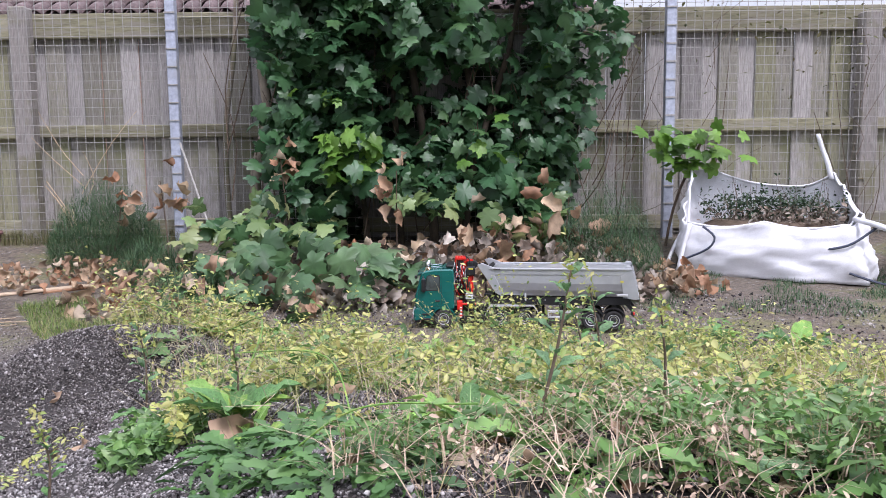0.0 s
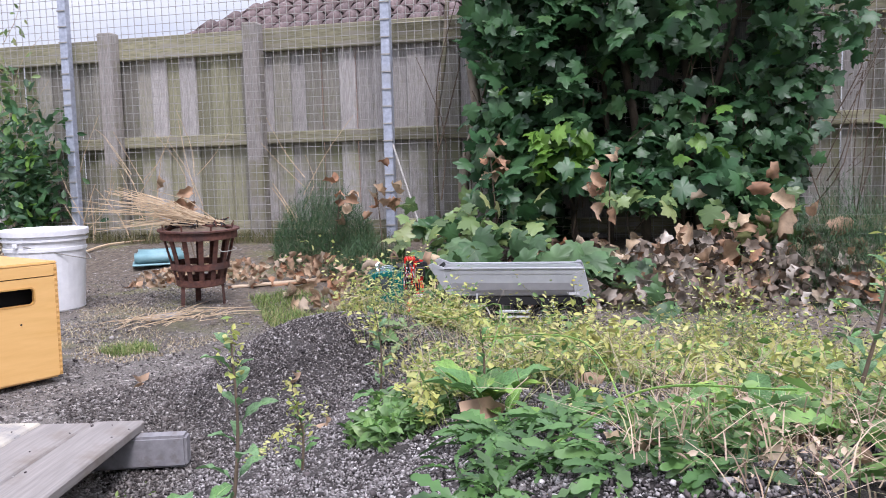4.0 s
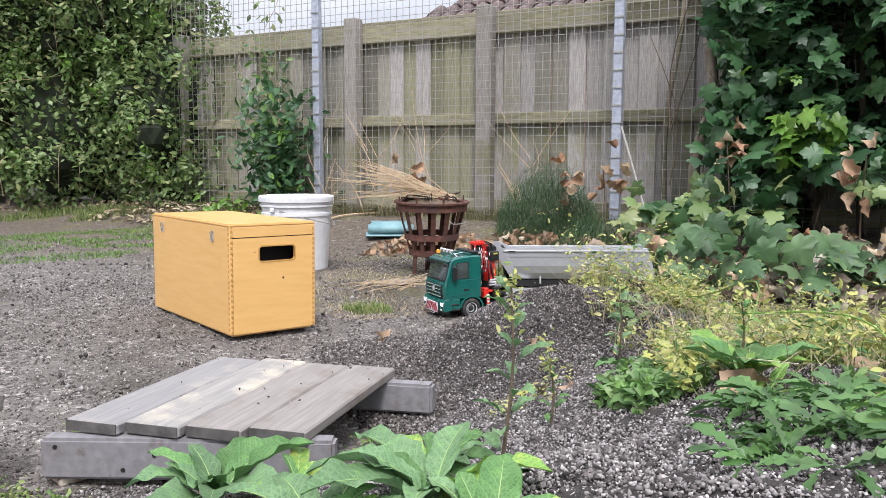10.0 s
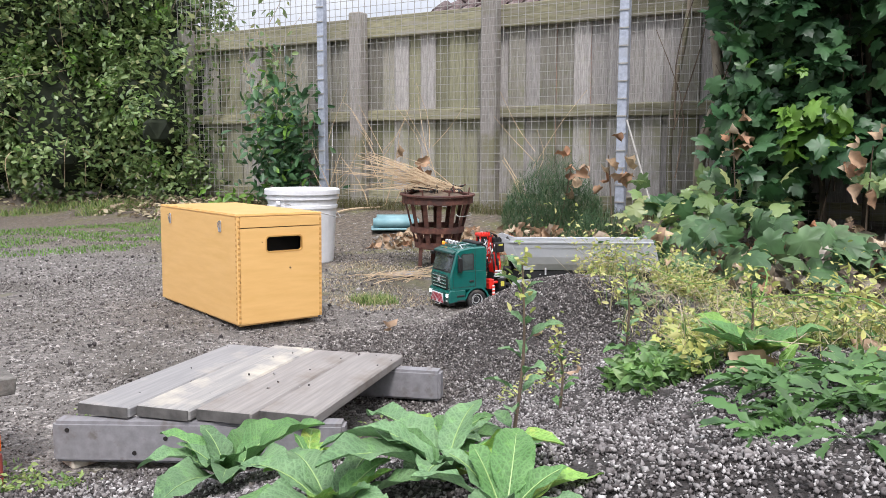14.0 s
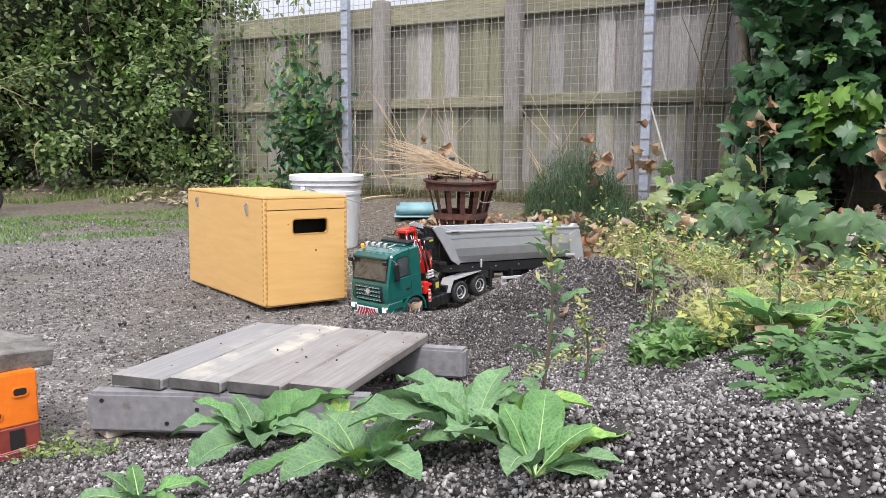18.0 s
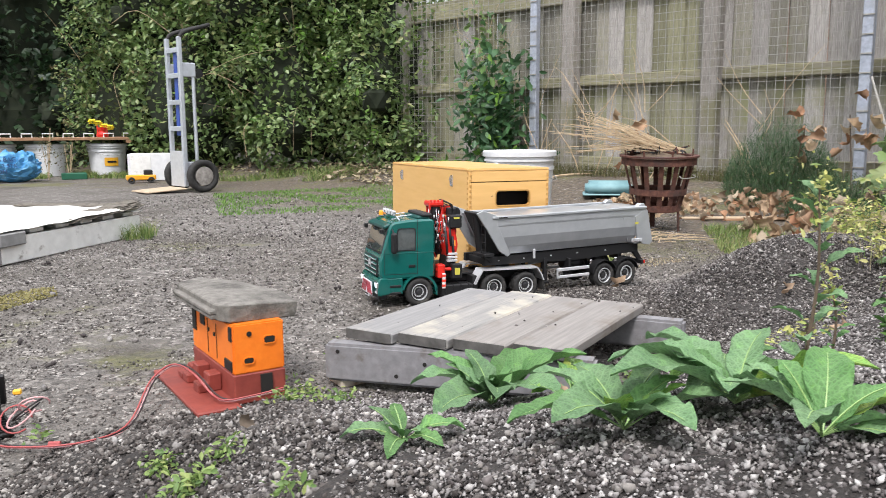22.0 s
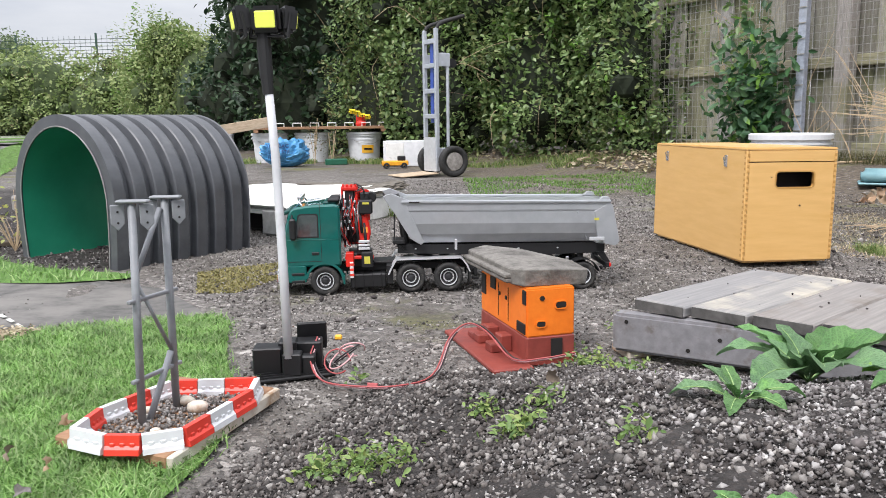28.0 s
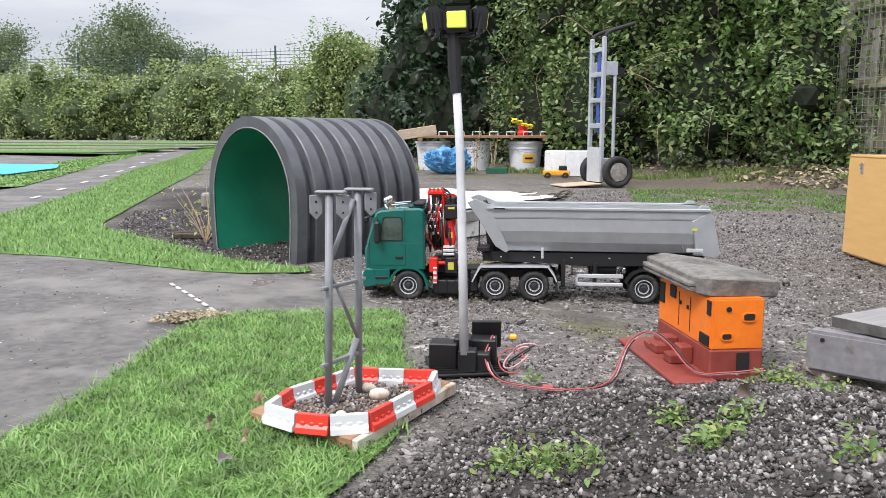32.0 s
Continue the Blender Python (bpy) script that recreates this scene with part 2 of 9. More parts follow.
    l.new(fine.outputs["Distance"], add.inputs[1])
    inv = n.new("ShaderNodeMath")
    inv.operation = "MULTIPLY"
    inv.inputs[1].default_value = -1
    l.new(add.outputs[0], inv.inputs[0])
    l.new(inv.outputs[0], b.inputs["Height"])
    l.new(b.outputs["Normal"], p.inputs["Normal"])
    return m


M = {
    "ground": ground_material(),
    "road": surface("worn_black_road", (0.06, 0.057, 0.054), (0.135, 0.128, 0.12), 34, 0.75, 0.3, spots=(0.175, 0.165, 0.152), spot_scale=3.4, spot_at=0.52, detail=10),
    "white_line": surface("worn_white_line", (0.4, 0.4, 0.38), (0.75, 0.75, 0.72), 60, 0.8, 0.2),
    "turf_base": surface("turf_backing", (0.06, 0.13, 0.025), (0.13, 0.25, 0.05), 120, 0.9, 0.4),
    "turf": pieces("plastic_turf", [(0.10, 0.20, 0.045), (0.16, 0.30, 0.075), (0.24, 0.40, 0.12), (0.18, 0.33, 0.085), (0.34, 0.44, 0.2), (0.11, 0.21, 0.05)], 0.6, 0.3, 16),
    "wild_grass": pieces("wild_grass", [(0.07, 0.14, 0.03), (0.14, 0.22, 0.055), (0.22, 0.28, 0.085), (0.34, 0.32, 0.15)], 0.65, 0.3),
    "dark_grass": pieces("dark_horsetail", [(0.025, 0.06, 0.026), (0.045, 0.10, 0.038), (0.075, 0.145, 0.058)], 0.65, 0.25),
    "stone": pieces("heap_stones", [(0.014, 0.011, 0.010), (0.05, 0.041, 0.037), (0.10, 0.087, 0.08), (0.025, 0.02, 0.018), (0.19, 0.172, 0.16), (0.07, 0.059, 0.053), (0.40, 0.375, 0.35), (0.02, 0.016, 0.015), (0.13, 0.114, 0.105), (0.035, 0.029, 0.026), (0.27, 0.25, 0.235), (0.016, 0.013, 0.012)], 0.9, 0, 220),
    "pale_stone": pieces("pale_heap_stones", [(0.02, 0.016, 0.016), (0.07, 0.06, 0.058), (0.15, 0.135, 0.132), (0.26, 0.24, 0.235), (0.04, 0.034, 0.033), (0.38, 0.36, 0.35), (0.10, 0.088, 0.086), (0.52, 0.50, 0.485), (0.03, 0.025, 0.024), (0.20, 0.183, 0.178)], 0.9, 0, 220),
    "dark_stone": pieces("dark_stones", [(0.014, 0.011, 0.011), (0.04, 0.033, 0.033), (0.10, 0.085, 0.083), (0.24, 0.22, 0.21), (0.03, 0.024, 0.024), (0.42, 0.40, 0.385), (0.055, 0.045, 0.045)], 0.9, 0, 160),
    "chip": pieces("yard_chips", [(0.055, 0.049, 0.046), (0.145, 0.13, 0.12), (0.24, 0.22, 0.205), (0.42, 0.395, 0.37), (0.03, 0.026, 0.024), (0.19, 0.17, 0.155), (0.09, 0.08, 0.074)], 0.88, 0, 120),
    "board": surface("weathered_board", (0.16, 0.152, 0.125), (0.37, 0.35, 0.30), 16, 0.85, 0.5, spots=(0.215, 0.218, 0.125), spot_scale=3.2, spot_at=0.54, stretched=(14, 14, 0.8), vary=0.28),
    "board_grey": surface("grey_weathered_board", (0.20, 0.187, 0.178), (0.47, 0.445, 0.425), 16, 0.85, 0.5, spots=(0.24, 0.235, 0.165), spot_scale=2.6, spot_at=0.56, stretched=(14, 14, 0.8), vary=0.25),
    "board_moss": surface("mossy_green_board", (0.165, 0.16, 0.105), (0.34, 0.33, 0.215), 16, 0.88, 0.5, spots=(0.27, 0.26, 0.20), spot_scale=2.4, spot_at=0.58, stretched=(14, 14, 0.8), vary=0.25),
    "rail": surface("mossy_rail", (0.17, 0.163, 0.10), (0.33, 0.31, 0.20), 14, 0.85, 0.4, spots=(0.27, 0.25, 0.20), spot_scale=3.5, spot_at=0.55, stretched=(1, 8, 8), vary=0.2),
    "post": surface("grey_timber_post", (0.18, 0.165, 0.15), (0.40, 0.37, 0.345), 15, 0.85, 0.45, spots=(0.22, 0.21, 0.135), spot_scale=4, spot_at=0.56, stretched=(12, 12, 0.8), vary=0.12),
    "galv": surface("galvanised_steel", (0.30, 0.33, 0.40), (0.48, 0.52, 0.60), 40, 0.5, 0.08, 0.35, spots=(0.36, 0.38, 0.42), spot_scale=8),
    "wire": surface("galvanised_wire", (0.26, 0.255, 0.24), (0.42, 0.41, 0.38), 60, 0.55, 0.0, 0.3),
    "roof": surface("brown_roof_tile", (0.07, 0.05, 0.05), (0.16, 0.115, 0.11), 20, 0.85, 0.3, spots=(0.3, 0.28, 0.26), spot_scale=14, spot_at=0.68, vary=0.2),
    "bark": surface("smooth_bark", (0.14, 0.115, 0.085), (0.29, 0.25, 0.19), 30, 0.9, 0.4, spots=(0.11, 0.12, 0.06), spot_scale=6, stretched=(1, 1, 0.4)),
    "dark_bark": surface("dark_bark", (0.03, 0.024, 0.018), (0.09, 0.07, 0.05), 30, 0.95, 0.5, stretched=(1, 1, 0.4)),
    "twig": surface("dry_twig", (0.36, 0.26, 0.16), (0.58, 0.46, 0.31), 40, 0.85, 0.2),
    "grey_dead_wood": surface("grey_dead_wood", (0.28, 0.27, 0.25), (0.48, 0.46, 0.43), 40, 0.85, 0.2),
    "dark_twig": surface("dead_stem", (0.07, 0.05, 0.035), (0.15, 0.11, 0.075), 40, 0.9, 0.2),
    "maple": pieces("maple_leaf", [(0.026, 0.072, 0.030), (0.038, 0.105, 0.040), (0.055, 0.135, 0.045), (0.042, 0.115, 0.048), (0.08, 0.165, 0.055)], 0.45, 0.28, 9),
    "cut_leaf": pieces("cut_leaf", [(0.035, 0.085, 0.03), (0.06, 0.13, 0.048), (0.09, 0.175, 0.07), (0.13, 0.20, 0.09)], 0.5, 0.25, 12),
    "bright_leaf": pieces("bright_leaf", [(0.07, 0.16, 0.025), (0.12, 0.25, 0.035), (0.17, 0.32, 0.05)], 0.45, 0.35, 9),
    "hedge_leaf": pieces("hedge_leaf", [(0.05, 0.095, 0.035), (0.115, 0.185, 0.058), (0.17, 0.26, 0.085), (0.24, 0.33, 0.125), (0.125, 0.205, 0.065), (0.34, 0.36, 0.155)], 0.40, 0.3),
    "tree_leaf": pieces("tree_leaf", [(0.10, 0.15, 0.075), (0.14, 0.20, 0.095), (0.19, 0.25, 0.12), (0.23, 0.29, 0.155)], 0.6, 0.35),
    "rib": plain("pale_leaf_rib", (0.27, 0.40, 0.15), 0.5),
    "dry_hedge": pieces("dry_hedge_leaf", [(0.06, 0.07, 0.025), (0.12, 0.12, 0.045), (0.17, 0.14, 0.07), (0.09, 0.10, 0.03)], 0.6, 0.25),
    # leaf green darkened to stand in for deep shade; also used on the bag's clippings
    "dark_leaf": pieces("shade_darkened_leaf", [(0.012, 0.03, 0.014), (0.02, 0.05, 0.02), (0.036, 0.075, 0.028), (0.022, 0.045, 0.018)], 0.55, 0.2),
    # leaf greens lightened in the colour for the haze of distance
    "hazed_far_leaf": pieces("hazed_far_leaf", [(0.15, 0.22, 0.075), (0.22, 0.30, 0.10), (0.30, 0.38, 0.14), (0.37, 0.41, 0.18), (0.18, 0.25, 0.085)], 0.6, 0.3),
    # near-black green: the shade deep inside bushes, put into the colour
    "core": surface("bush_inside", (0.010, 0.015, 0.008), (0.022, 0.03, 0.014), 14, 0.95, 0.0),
    # lighter copy of the bush core, paled for distance haze
    "far_core": surface("hazed_bush_inside", (0.04, 0.06, 0.025), (0.09, 0.12, 0.05), 9, 0.95, 0.0),
    "stem_green": pieces("weed_stem", [(0.16, 0.21, 0.075), (0.30, 0.28, 0.12), (0.12, 0.17, 0.06), (0.40, 0.34, 0.18)], 0.7, 0.2),
    "dead_leaf": pieces("withered_leaf", [(0.22, 0.115, 0.065), (0.34, 0.23, 0.14), (0.44, 0.34, 0.225), (0.30, 0.14, 0.07), (0.52, 0.43, 0.31), (0.11, 0.072, 0.047), (0.38, 0.27, 0.17)], 0.75, 0.2, 25),
    "grey_dead": pieces("grey_withered_leaf", [(0.10, 0.08, 0.062), (0.27, 0.235, 0.195), (0.46, 0.42, 0.36), (0.20, 0.14, 0.10), (0.14, 0.125, 0.10), (0.33, 0.26, 0.20), (0.07, 0.055, 0.045)], 0.75, 0.15, 25),
    "yellow_weed": pieces("yellowing_weed", [(0.40, 0.43, 0.11), (0.58, 0.57, 0.18), (0.25, 0.34, 0.09), (0.54, 0.50, 0.20), (0.17, 0.27, 0.075), (0.50, 0.53, 0.15), (0.34, 0.30, 0.11), (0.64, 0.63, 0.27)], 0.55, 0.35),
    "green_weed": pieces("green_weed", [(0.07, 0.16, 0.04), (0.11, 0.23, 0.055), (0.17, 0.30, 0.08), (0.09, 0.18, 0.06), (0.22, 0.32, 0.13)], 0.5, 0.3, 20),
    "straw": pieces("dry_straw", [(0.36, 0.29, 0.19), (0.52, 0.45, 0.32), (0.26, 0.19, 0.125), (0.42, 0.39, 0.24), (0.17, 0.12, 0.085)], 0.8, 0.15),
    "pink_straw": pieces("reddish_straw", [(0.40, 0.29, 0.21), (0.56, 0.45, 0.34), (0.28, 0.18, 0.13), (0.62, 0.50, 0.36), (0.20, 0.13, 0.10), (0.36, 0.34, 0.18)], 0.8, 0.15),
    "dandelion": pieces("dandelion_leaf", [(0.045, 0.115, 0.03), (0.07, 0.165, 0.04), (0.10, 0.21, 0.055), (0.055, 0.13, 0.04), (0.14, 0.25, 0.08)], 0.45, 0.25, 20),
    "yellow_moss": pieces("yellow_moss", [(0.15, 0.13, 0.05), (0.24, 0.21, 0.08), (0.32, 0.28, 0.12), (0.18, 0.18, 0.06)], 0.85, 0.15),
    "seedling": pieces("seedling_leaf", [(0.10, 0.18, 0.05), (0.17, 0.27, 0.075), (0.24, 0.33, 0.10), (0.32, 0.36, 0.12)], 0.55, 0.3),
    "steel_blue": plain("light_alloy", (0.52, 0.55, 0.60), 0.4, 0.5),
    "rubber": surface("black_rubber", (0.012, 0.012, 0.012), (0.028, 0.027, 0.026), 60, 0.75, 0.1, spots=(0.06, 0.055, 0.05), spot_scale=9, spot_at=0.66),
    "black": plain("black_plastic", (0.009, 0.009, 0.010), 0.45),
    "matt_black": plain("matt_black_paint", (0.006, 0.006, 0.007), 0.6),
    "white": surface("white_plastic", (0.60, 0.61, 0.63), (0.72, 0.73, 0.75), 20, 0.45, 0.03, spots=(0.52, 0.52, 0.50), spot_scale=5, spot_at=0.66),
    "pole_white": surface("greyed_white_tube", (0.47, 0.48, 0.50), (0.58, 0.59, 0.61), 20, 0.4, 0.03, spots=(0.40, 0.40, 0.40), spot_scale=9, spot_at=0.62),
    "rust": surface("rusty_steel", (0.045, 0.017, 0.013), (0.135, 0.055, 0.038), 45, 0.9, 0.4, spots=(0.055, 0.03, 0.026), spot_scale=12, spot_at=0.56),
    "aqua": surface("faded_blue_plastic", (0.16, 0.30, 0.33), (0.22, 0.38, 0.41), 20, 0.5, 0.05),
    "ply": surface("yellow_varnished_plywood", (0.66, 0.39, 0.135), (0.72, 0.44, 0.165), 9, 0.38, 0.04, spots=(0.65, 0.38, 0.12), spot_scale=3.5, spot_at=0.62, stretched=(1, 1, 7), coat=0.15),
    # near-black for seams and print; also stands in for shade inside holes and openings
    "dark": plain("dark_inside", (0.012, 0.010, 0.009), 0.9),
    "peg": plain("end_grain_peg", (0.50, 0.27, 0.075), 0.6),
    "chrome": plain("bright_chrome", (0.72, 0.72, 0.74), 0.18, 0.95),
    "deck": surface("grey_deck_plank", (0.165, 0.162, 0.163), (0.235, 0.228, 0.224), 12, 0.6, 0.35, spots=(0.30, 0.275, 0.245), spot_scale=5, spot_at=0.60, stretched=(0.6, 10, 10), vary=0.2),
    "deck_pale": surface("bleached_deck_plank", (0.20, 0.195, 0.19), (0.31, 0.295, 0.275), 12, 0.6, 0.35, spots=(0.44, 0.40, 0.33), spot_scale=6, spot_at=0.55, stretched=(0.5, 12, 12)),
    "deck_warm": surface("brownish_deck_plank", (0.165, 0.152, 0.142), (0.25, 0.23, 0.215), 12, 0.6, 0.35, spots=(0.15, 0.125, 0.105), spot_scale=5, spot_at=0.58, stretched=(0.6, 10, 10), vary=0.12),
    "deck_end": surface("plank_end_grain", (0.05, 0.048, 0.045), (0.11, 0.105, 0.10), 40, 0.85, 0.3),
    "beam": surface("grey_painted_beam", (0.17, 0.166, 0.175), (0.235, 0.23, 0.24), 12, 0.6, 0.1, spots=(0.14, 0.125, 0.12), spot_scale=5, spot_at=0.62, stretched=(1, 6, 6)),
    "pale_wood": surface("pale_chipped_wood", (0.46, 0.40, 0.32), (0.68, 0.64, 0.56), 25, 0.8, 0.2, spots=(0.30, 0.19, 0.11), spot_scale=14, spot_at=0.58),
    "brown_wood": surface("brown_board", (0.22, 0.115, 0.06), (0.36, 0.21, 0.12), 20, 0.75, 0.15, stretched=(1, 6, 6)),
    "plank": surface("sawn_plank", (0.36, 0.27, 0.18), (0.55, 0.44, 0.32), 14, 0.8, 0.2, stretched=(1, 7, 7)),
    "concrete": surface("concrete", (0.12, 0.112, 0.10), (0.235, 0.22, 0.198), 70, 0.92, 0.8, spots=(0.085, 0.078, 0.07), spot_scale=18, spot_at=0.56, depth=0.004),
    "orange": surface("orange_plastic", (0.78, 0.17, 0.012), (0.86, 0.215, 0.02), 60, 0.4, 0.05, spots=(0.70, 0.15, 0.012), spot_scale=6),
    "red_base": surface("dark_red_paint", (0.20, 0.035, 0.026), (0.27, 0.055, 0.04), 50, 0.55, 0.12, spots=(0.16, 0.035, 0.03), spot_scale=9),
    "red": plain("bright_red", (0.62, 0.022, 0.014), 0.3, 0, 0.3),
    "red_plastic": plain("red_plastic", (0.72, 0.05, 0.03), 0.4),
    "stripe_red": plain("dark_red_stripe", (0.33, 0.018, 0.04), 0.35),
    "cable_red": plain("red_cable", (0.36, 0.07, 0.07), 0.5),
    "cable_black": plain("black_cable", (0.02, 0.015, 0.016), 0.5),
    "cable_pink": plain("pink_cable", (0.62, 0.35, 0.36), 0.5),
    "connector": plain("yellow_connector", (0.75, 0.40, 0.03), 0.45),
    "lamp_glow": glow("lit_lamp_face", (0.62, 0.68, 0.10), 0.4),
    "headlight": glow("lit_headlight", (0.85, 0.93, 1.0), 1.2),
    "amber": glow("amber_light", (0.9, 0.30, 0.02), 0.35),
    "grey_plastic": surface("grey_plastic_tube", (0.19, 0.20, 0.215), (0.26, 0.27, 0.285), 30, 0.5, 0.05, spots=(0.17, 0.175, 0.19), spot_scale=14),
    "tunnel": surface("grey_twinwall_plastic", (0.062, 0.066, 0.074), (0.092, 0.097, 0.107), 18, 0.42, 0.05, spots=(0.125, 0.128, 0.135), spot_scale=5, spot_at=0.62),
    "tunnel_green": surface("green_tunnel_lining", (0.012, 0.215, 0.125), (0.022, 0.27, 0.16), 8, 0.4, 0.03),
    "tarp": surface("white_tarpaulin", (0.62, 0.60, 0.55), (0.74, 0.73, 0.69), 9, 0.7, 0.25, spots=(0.52, 0.49, 0.42), spot_scale=5, spot_at=0.64, depth=0.006),
    "felt": surface("ragged_felt", (0.07, 0.06, 0.05), (0.19, 0.17, 0.14), 50, 0.95, 0.5),
    "white_paint": surface("flaking_white_paint", (0.64, 0.64, 0.62), (0.78, 0.78, 0.76), 22, 0.7, 0.2, spots=(0.22, 0.20, 0.17), spot_scale=16, spot_at=0.66),
    "grey_block": surface("grey_block", (0.19, 0.19, 0.19), (0.29, 0.29, 0.285), 40, 0.85, 0.3),
    "bag": surface("white_woven_bag", (0.60, 0.61, 0.64), (0.76, 0.77, 0.80), 220, 0.6, 0.15, spots=(0.56, 0.56, 0.57), spot_scale=5, spot_at=0.6),
    "strap": plain("dark_strap", (0.045, 0.055, 0.085), 0.7),
    "blue_bag": surface("blue_plastic_sack", (0.03, 0.17, 0.38), (0.10, 0.34, 0.60), 14, 0.35, 0.5, spots=(0.22, 0.46, 0.66), spot_scale=18, spot_at=0.6, depth=0.01),
    "navy": plain("dark_blue_print", (0.008, 0.03, 0.12), 0.5),
    "label": plain("yellow_label", (0.80, 0.42, 0.03), 0.5),
    "yellow": plain("yellow_plastic", (0.80, 0.36, 0.02), 0.4),
    "petal": plain("yellow_petal", (0.86, 0.72, 0.04), 0.5),
    "green_plastic": plain("green_plastic", (0.012, 0.10, 0.055), 0.45),
    "blue": plain("blue_paint", (0.03, 0.07, 0.33), 0.4),
    "pool": plain("turquoise_sheet", (0.02, 0.42, 0.52), 0.4),
    "teal": surface("teal_truck_paint", (0.003, 0.092, 0.080), (0.005, 0.106, 0.092), 40, 0.2, 0.0, coat=0.6),
    # rim metal darkened to carry the shade of the dished recess
    "rim_dark": plain("shaded_rim", (0.06, 0.06, 0.064), 0.4, 0.6),
    "dark_teal": plain("dark_teal_paint", (0.004, 0.055, 0.05), 0.35),
    "silver": surface("silver_grey_steel", (0.37, 0.385, 0.405), (0.43, 0.445, 0.465), 30, 0.30, 0.03, 0.35, coat=0.4),
    "light_silver": plain("pale_aluminium", (0.66, 0.67, 0.69), 0.32, 0.4),
    "tyre": surface("tyre_rubber", (0.016, 0.016, 0.016), (0.03, 0.029, 0.028), 90, 0.8, 0.2, spots=(0.085, 0.078, 0.068), spot_scale=30, spot_at=0.62),
    # mottled glass colour stands in for reflections and the view through the cab
    "glass": surface("window_painted_reflection", (0.03, 0.038, 0.04), (0.10, 0.12, 0.12), 16, 0.03, 0.0, spots=(0.018, 0.02, 0.022), spot_scale=12, spot_at=0.58, coat=1.0),
    "sticker": plain("orange_sticker", (0.85, 0.33, 0.05), 0.5),
    "yellow_sticker": plain("yellow_sticker", (0.55, 0.50, 0.07), 0.5),
    "far_green": plain("green_fence_wire", (0.03, 0.07, 0.05), 0.6),
    "brick": surface("house_brick", (0.25, 0.15, 0.11), (0.38, 0.25, 0.19), 12, 0.9, 0.2),
    "debris": surface("grey_debris", (0.16, 0.145, 0.13), (0.33, 0.31, 0.29), 30, 0.9, 0.3),
}


# ---- mesh helpers ----
def mesh_from(name, verts, faces, material):
    """A mesh from arrays; all faces have the same number of corners."""
    verts, faces = np.asarray(verts, np.float32), np.asarray(faces, np.int32)
    me = bpy.data.meshes.new(name)
    k = faces.shape[1]
    me.vertices.add(len(verts))
    me.vertices.foreach_set("co", verts.ravel())
    me.loops.add(faces.size)
    me.loops.foreach_set("vertex_index", faces.ravel())
    me.polygons.add(len(faces))
    me.polygons.foreach_set("loop_start", np.arange(0, faces.size, k, dtype=np.int32))
    me.update(calc_edges=True)
    me.materials.append(M[material])
    return me


def smooth(me):
    me.polygons.foreach_set("use_smooth", [True] * len(me.polygons))
    return me


def solid(name, bm, material, round_faces=False):
    me = bpy.data.meshes.new(name)
    bmesh.ops.recalc_face_normals(bm, faces=bm.faces)
    bm.to_mesh(me)
    bm.free()
    me.materials.append(M[material])
    return smooth(me) if round_faces else me


def thing(name, m, label, category, group="", kind=""):
    ob = new(name)
    ob.empty_display_size = 0.02
    ob.matrix_basis = m
    return tagged(ob, label, category, group, kind)


def part(name, bm, material, parent, label="", m=None, round_faces=False):
    me = bm if isinstance(bm, bpy.types.Mesh) else solid(name, bm, material, round_faces)
    ob = new(name, me)
    ob.parent = parent
    if m is not None:
        ob.matrix_basis = m
    if label:
        ob["label"] = label
    return ob


def single(name, bm, material, m, label, category, group="", kind="", round_faces=False):
    me = bm if isinstance(bm, bpy.types.Mesh) else solid(name, bm, material, round_faces)
    ob = new(name, me)
    ob.matrix_basis = m
    return tagged(ob, label, category, group, kind)


def block(sx, sy, sz, at=(0, 0, 0), bevel=0.0, seg=1, bm=None, turn=None):
    """A box of that size whose centre is at the given place."""
    own = bmesh.new()
    bmesh.ops.create_cube(own, size=1)
    bmesh.ops.scale(own, vec=(sx, sy, sz), verts=own.verts)
    if bevel:
        bmesh.ops.bevel(own, geom=own.edges[:], offset=min(bevel, 0.45 * min(sx, sy, sz)), segments=seg, affect="EDGES")
    mt = Matrix.Translation(at)
    if turn is not None:
        mt = mt @ turn
    bmesh.ops.transform(own, matrix=mt, verts=own.verts)
    return own if bm is None else joined(bm, own)


def joined(bm, own):
    me = bpy.data.meshes.new("joint")
    own.to_mesh(me)
    own.free()
    bm.from_mesh(me)
    bpy.data.meshes.remove(me)
    return bm


def rod(a, b, r, seg=8, r2=None, bm=None):
    """A bar from a to b."""
    own = bmesh.new()
    a, b = Vector(a), Vector(b)
    bmesh.ops.create_cone(own, cap_ends=True, segments=seg, radius1=r, radius2=r if r2 is None else r2, depth=(b - a).length)
    turn = (b - a).to_track_quat("Z", "Y").to_matrix().to_4x4()
    bmesh.ops.transform(own, matrix=Matrix.Translation((a + b) / 2) @ turn, verts=own.verts)
    return own if bm is None else joined(bm, own)


def lathe(profile, seg=24, bm=None, a0=0.0, a1=360.0):
    """A body turned about z from rows of radius and height."""
    own = bmesh.new()
    closed = a1 - a0 >= 359.9
    n = seg if closed else seg + 1
    rings = []
    for k in range(n):
        a = radians(a0 + (a1 - a0) * k / seg)
        rings.append([own.verts.new((r * math.cos(a), r * math.sin(a), z)) for r, z in profile])
    for k in range(seg):
        p, q = rings[k], rings[(k + 1) % n]
        for i in range(len(profile) - 1):
            own.faces.new((p[i], q[i], q[i + 1], p[i + 1]))
    bmesh.ops.remove_doubles(own, verts=own.verts, dist=1e-6)
    return own if bm is None else joined(bm, own)


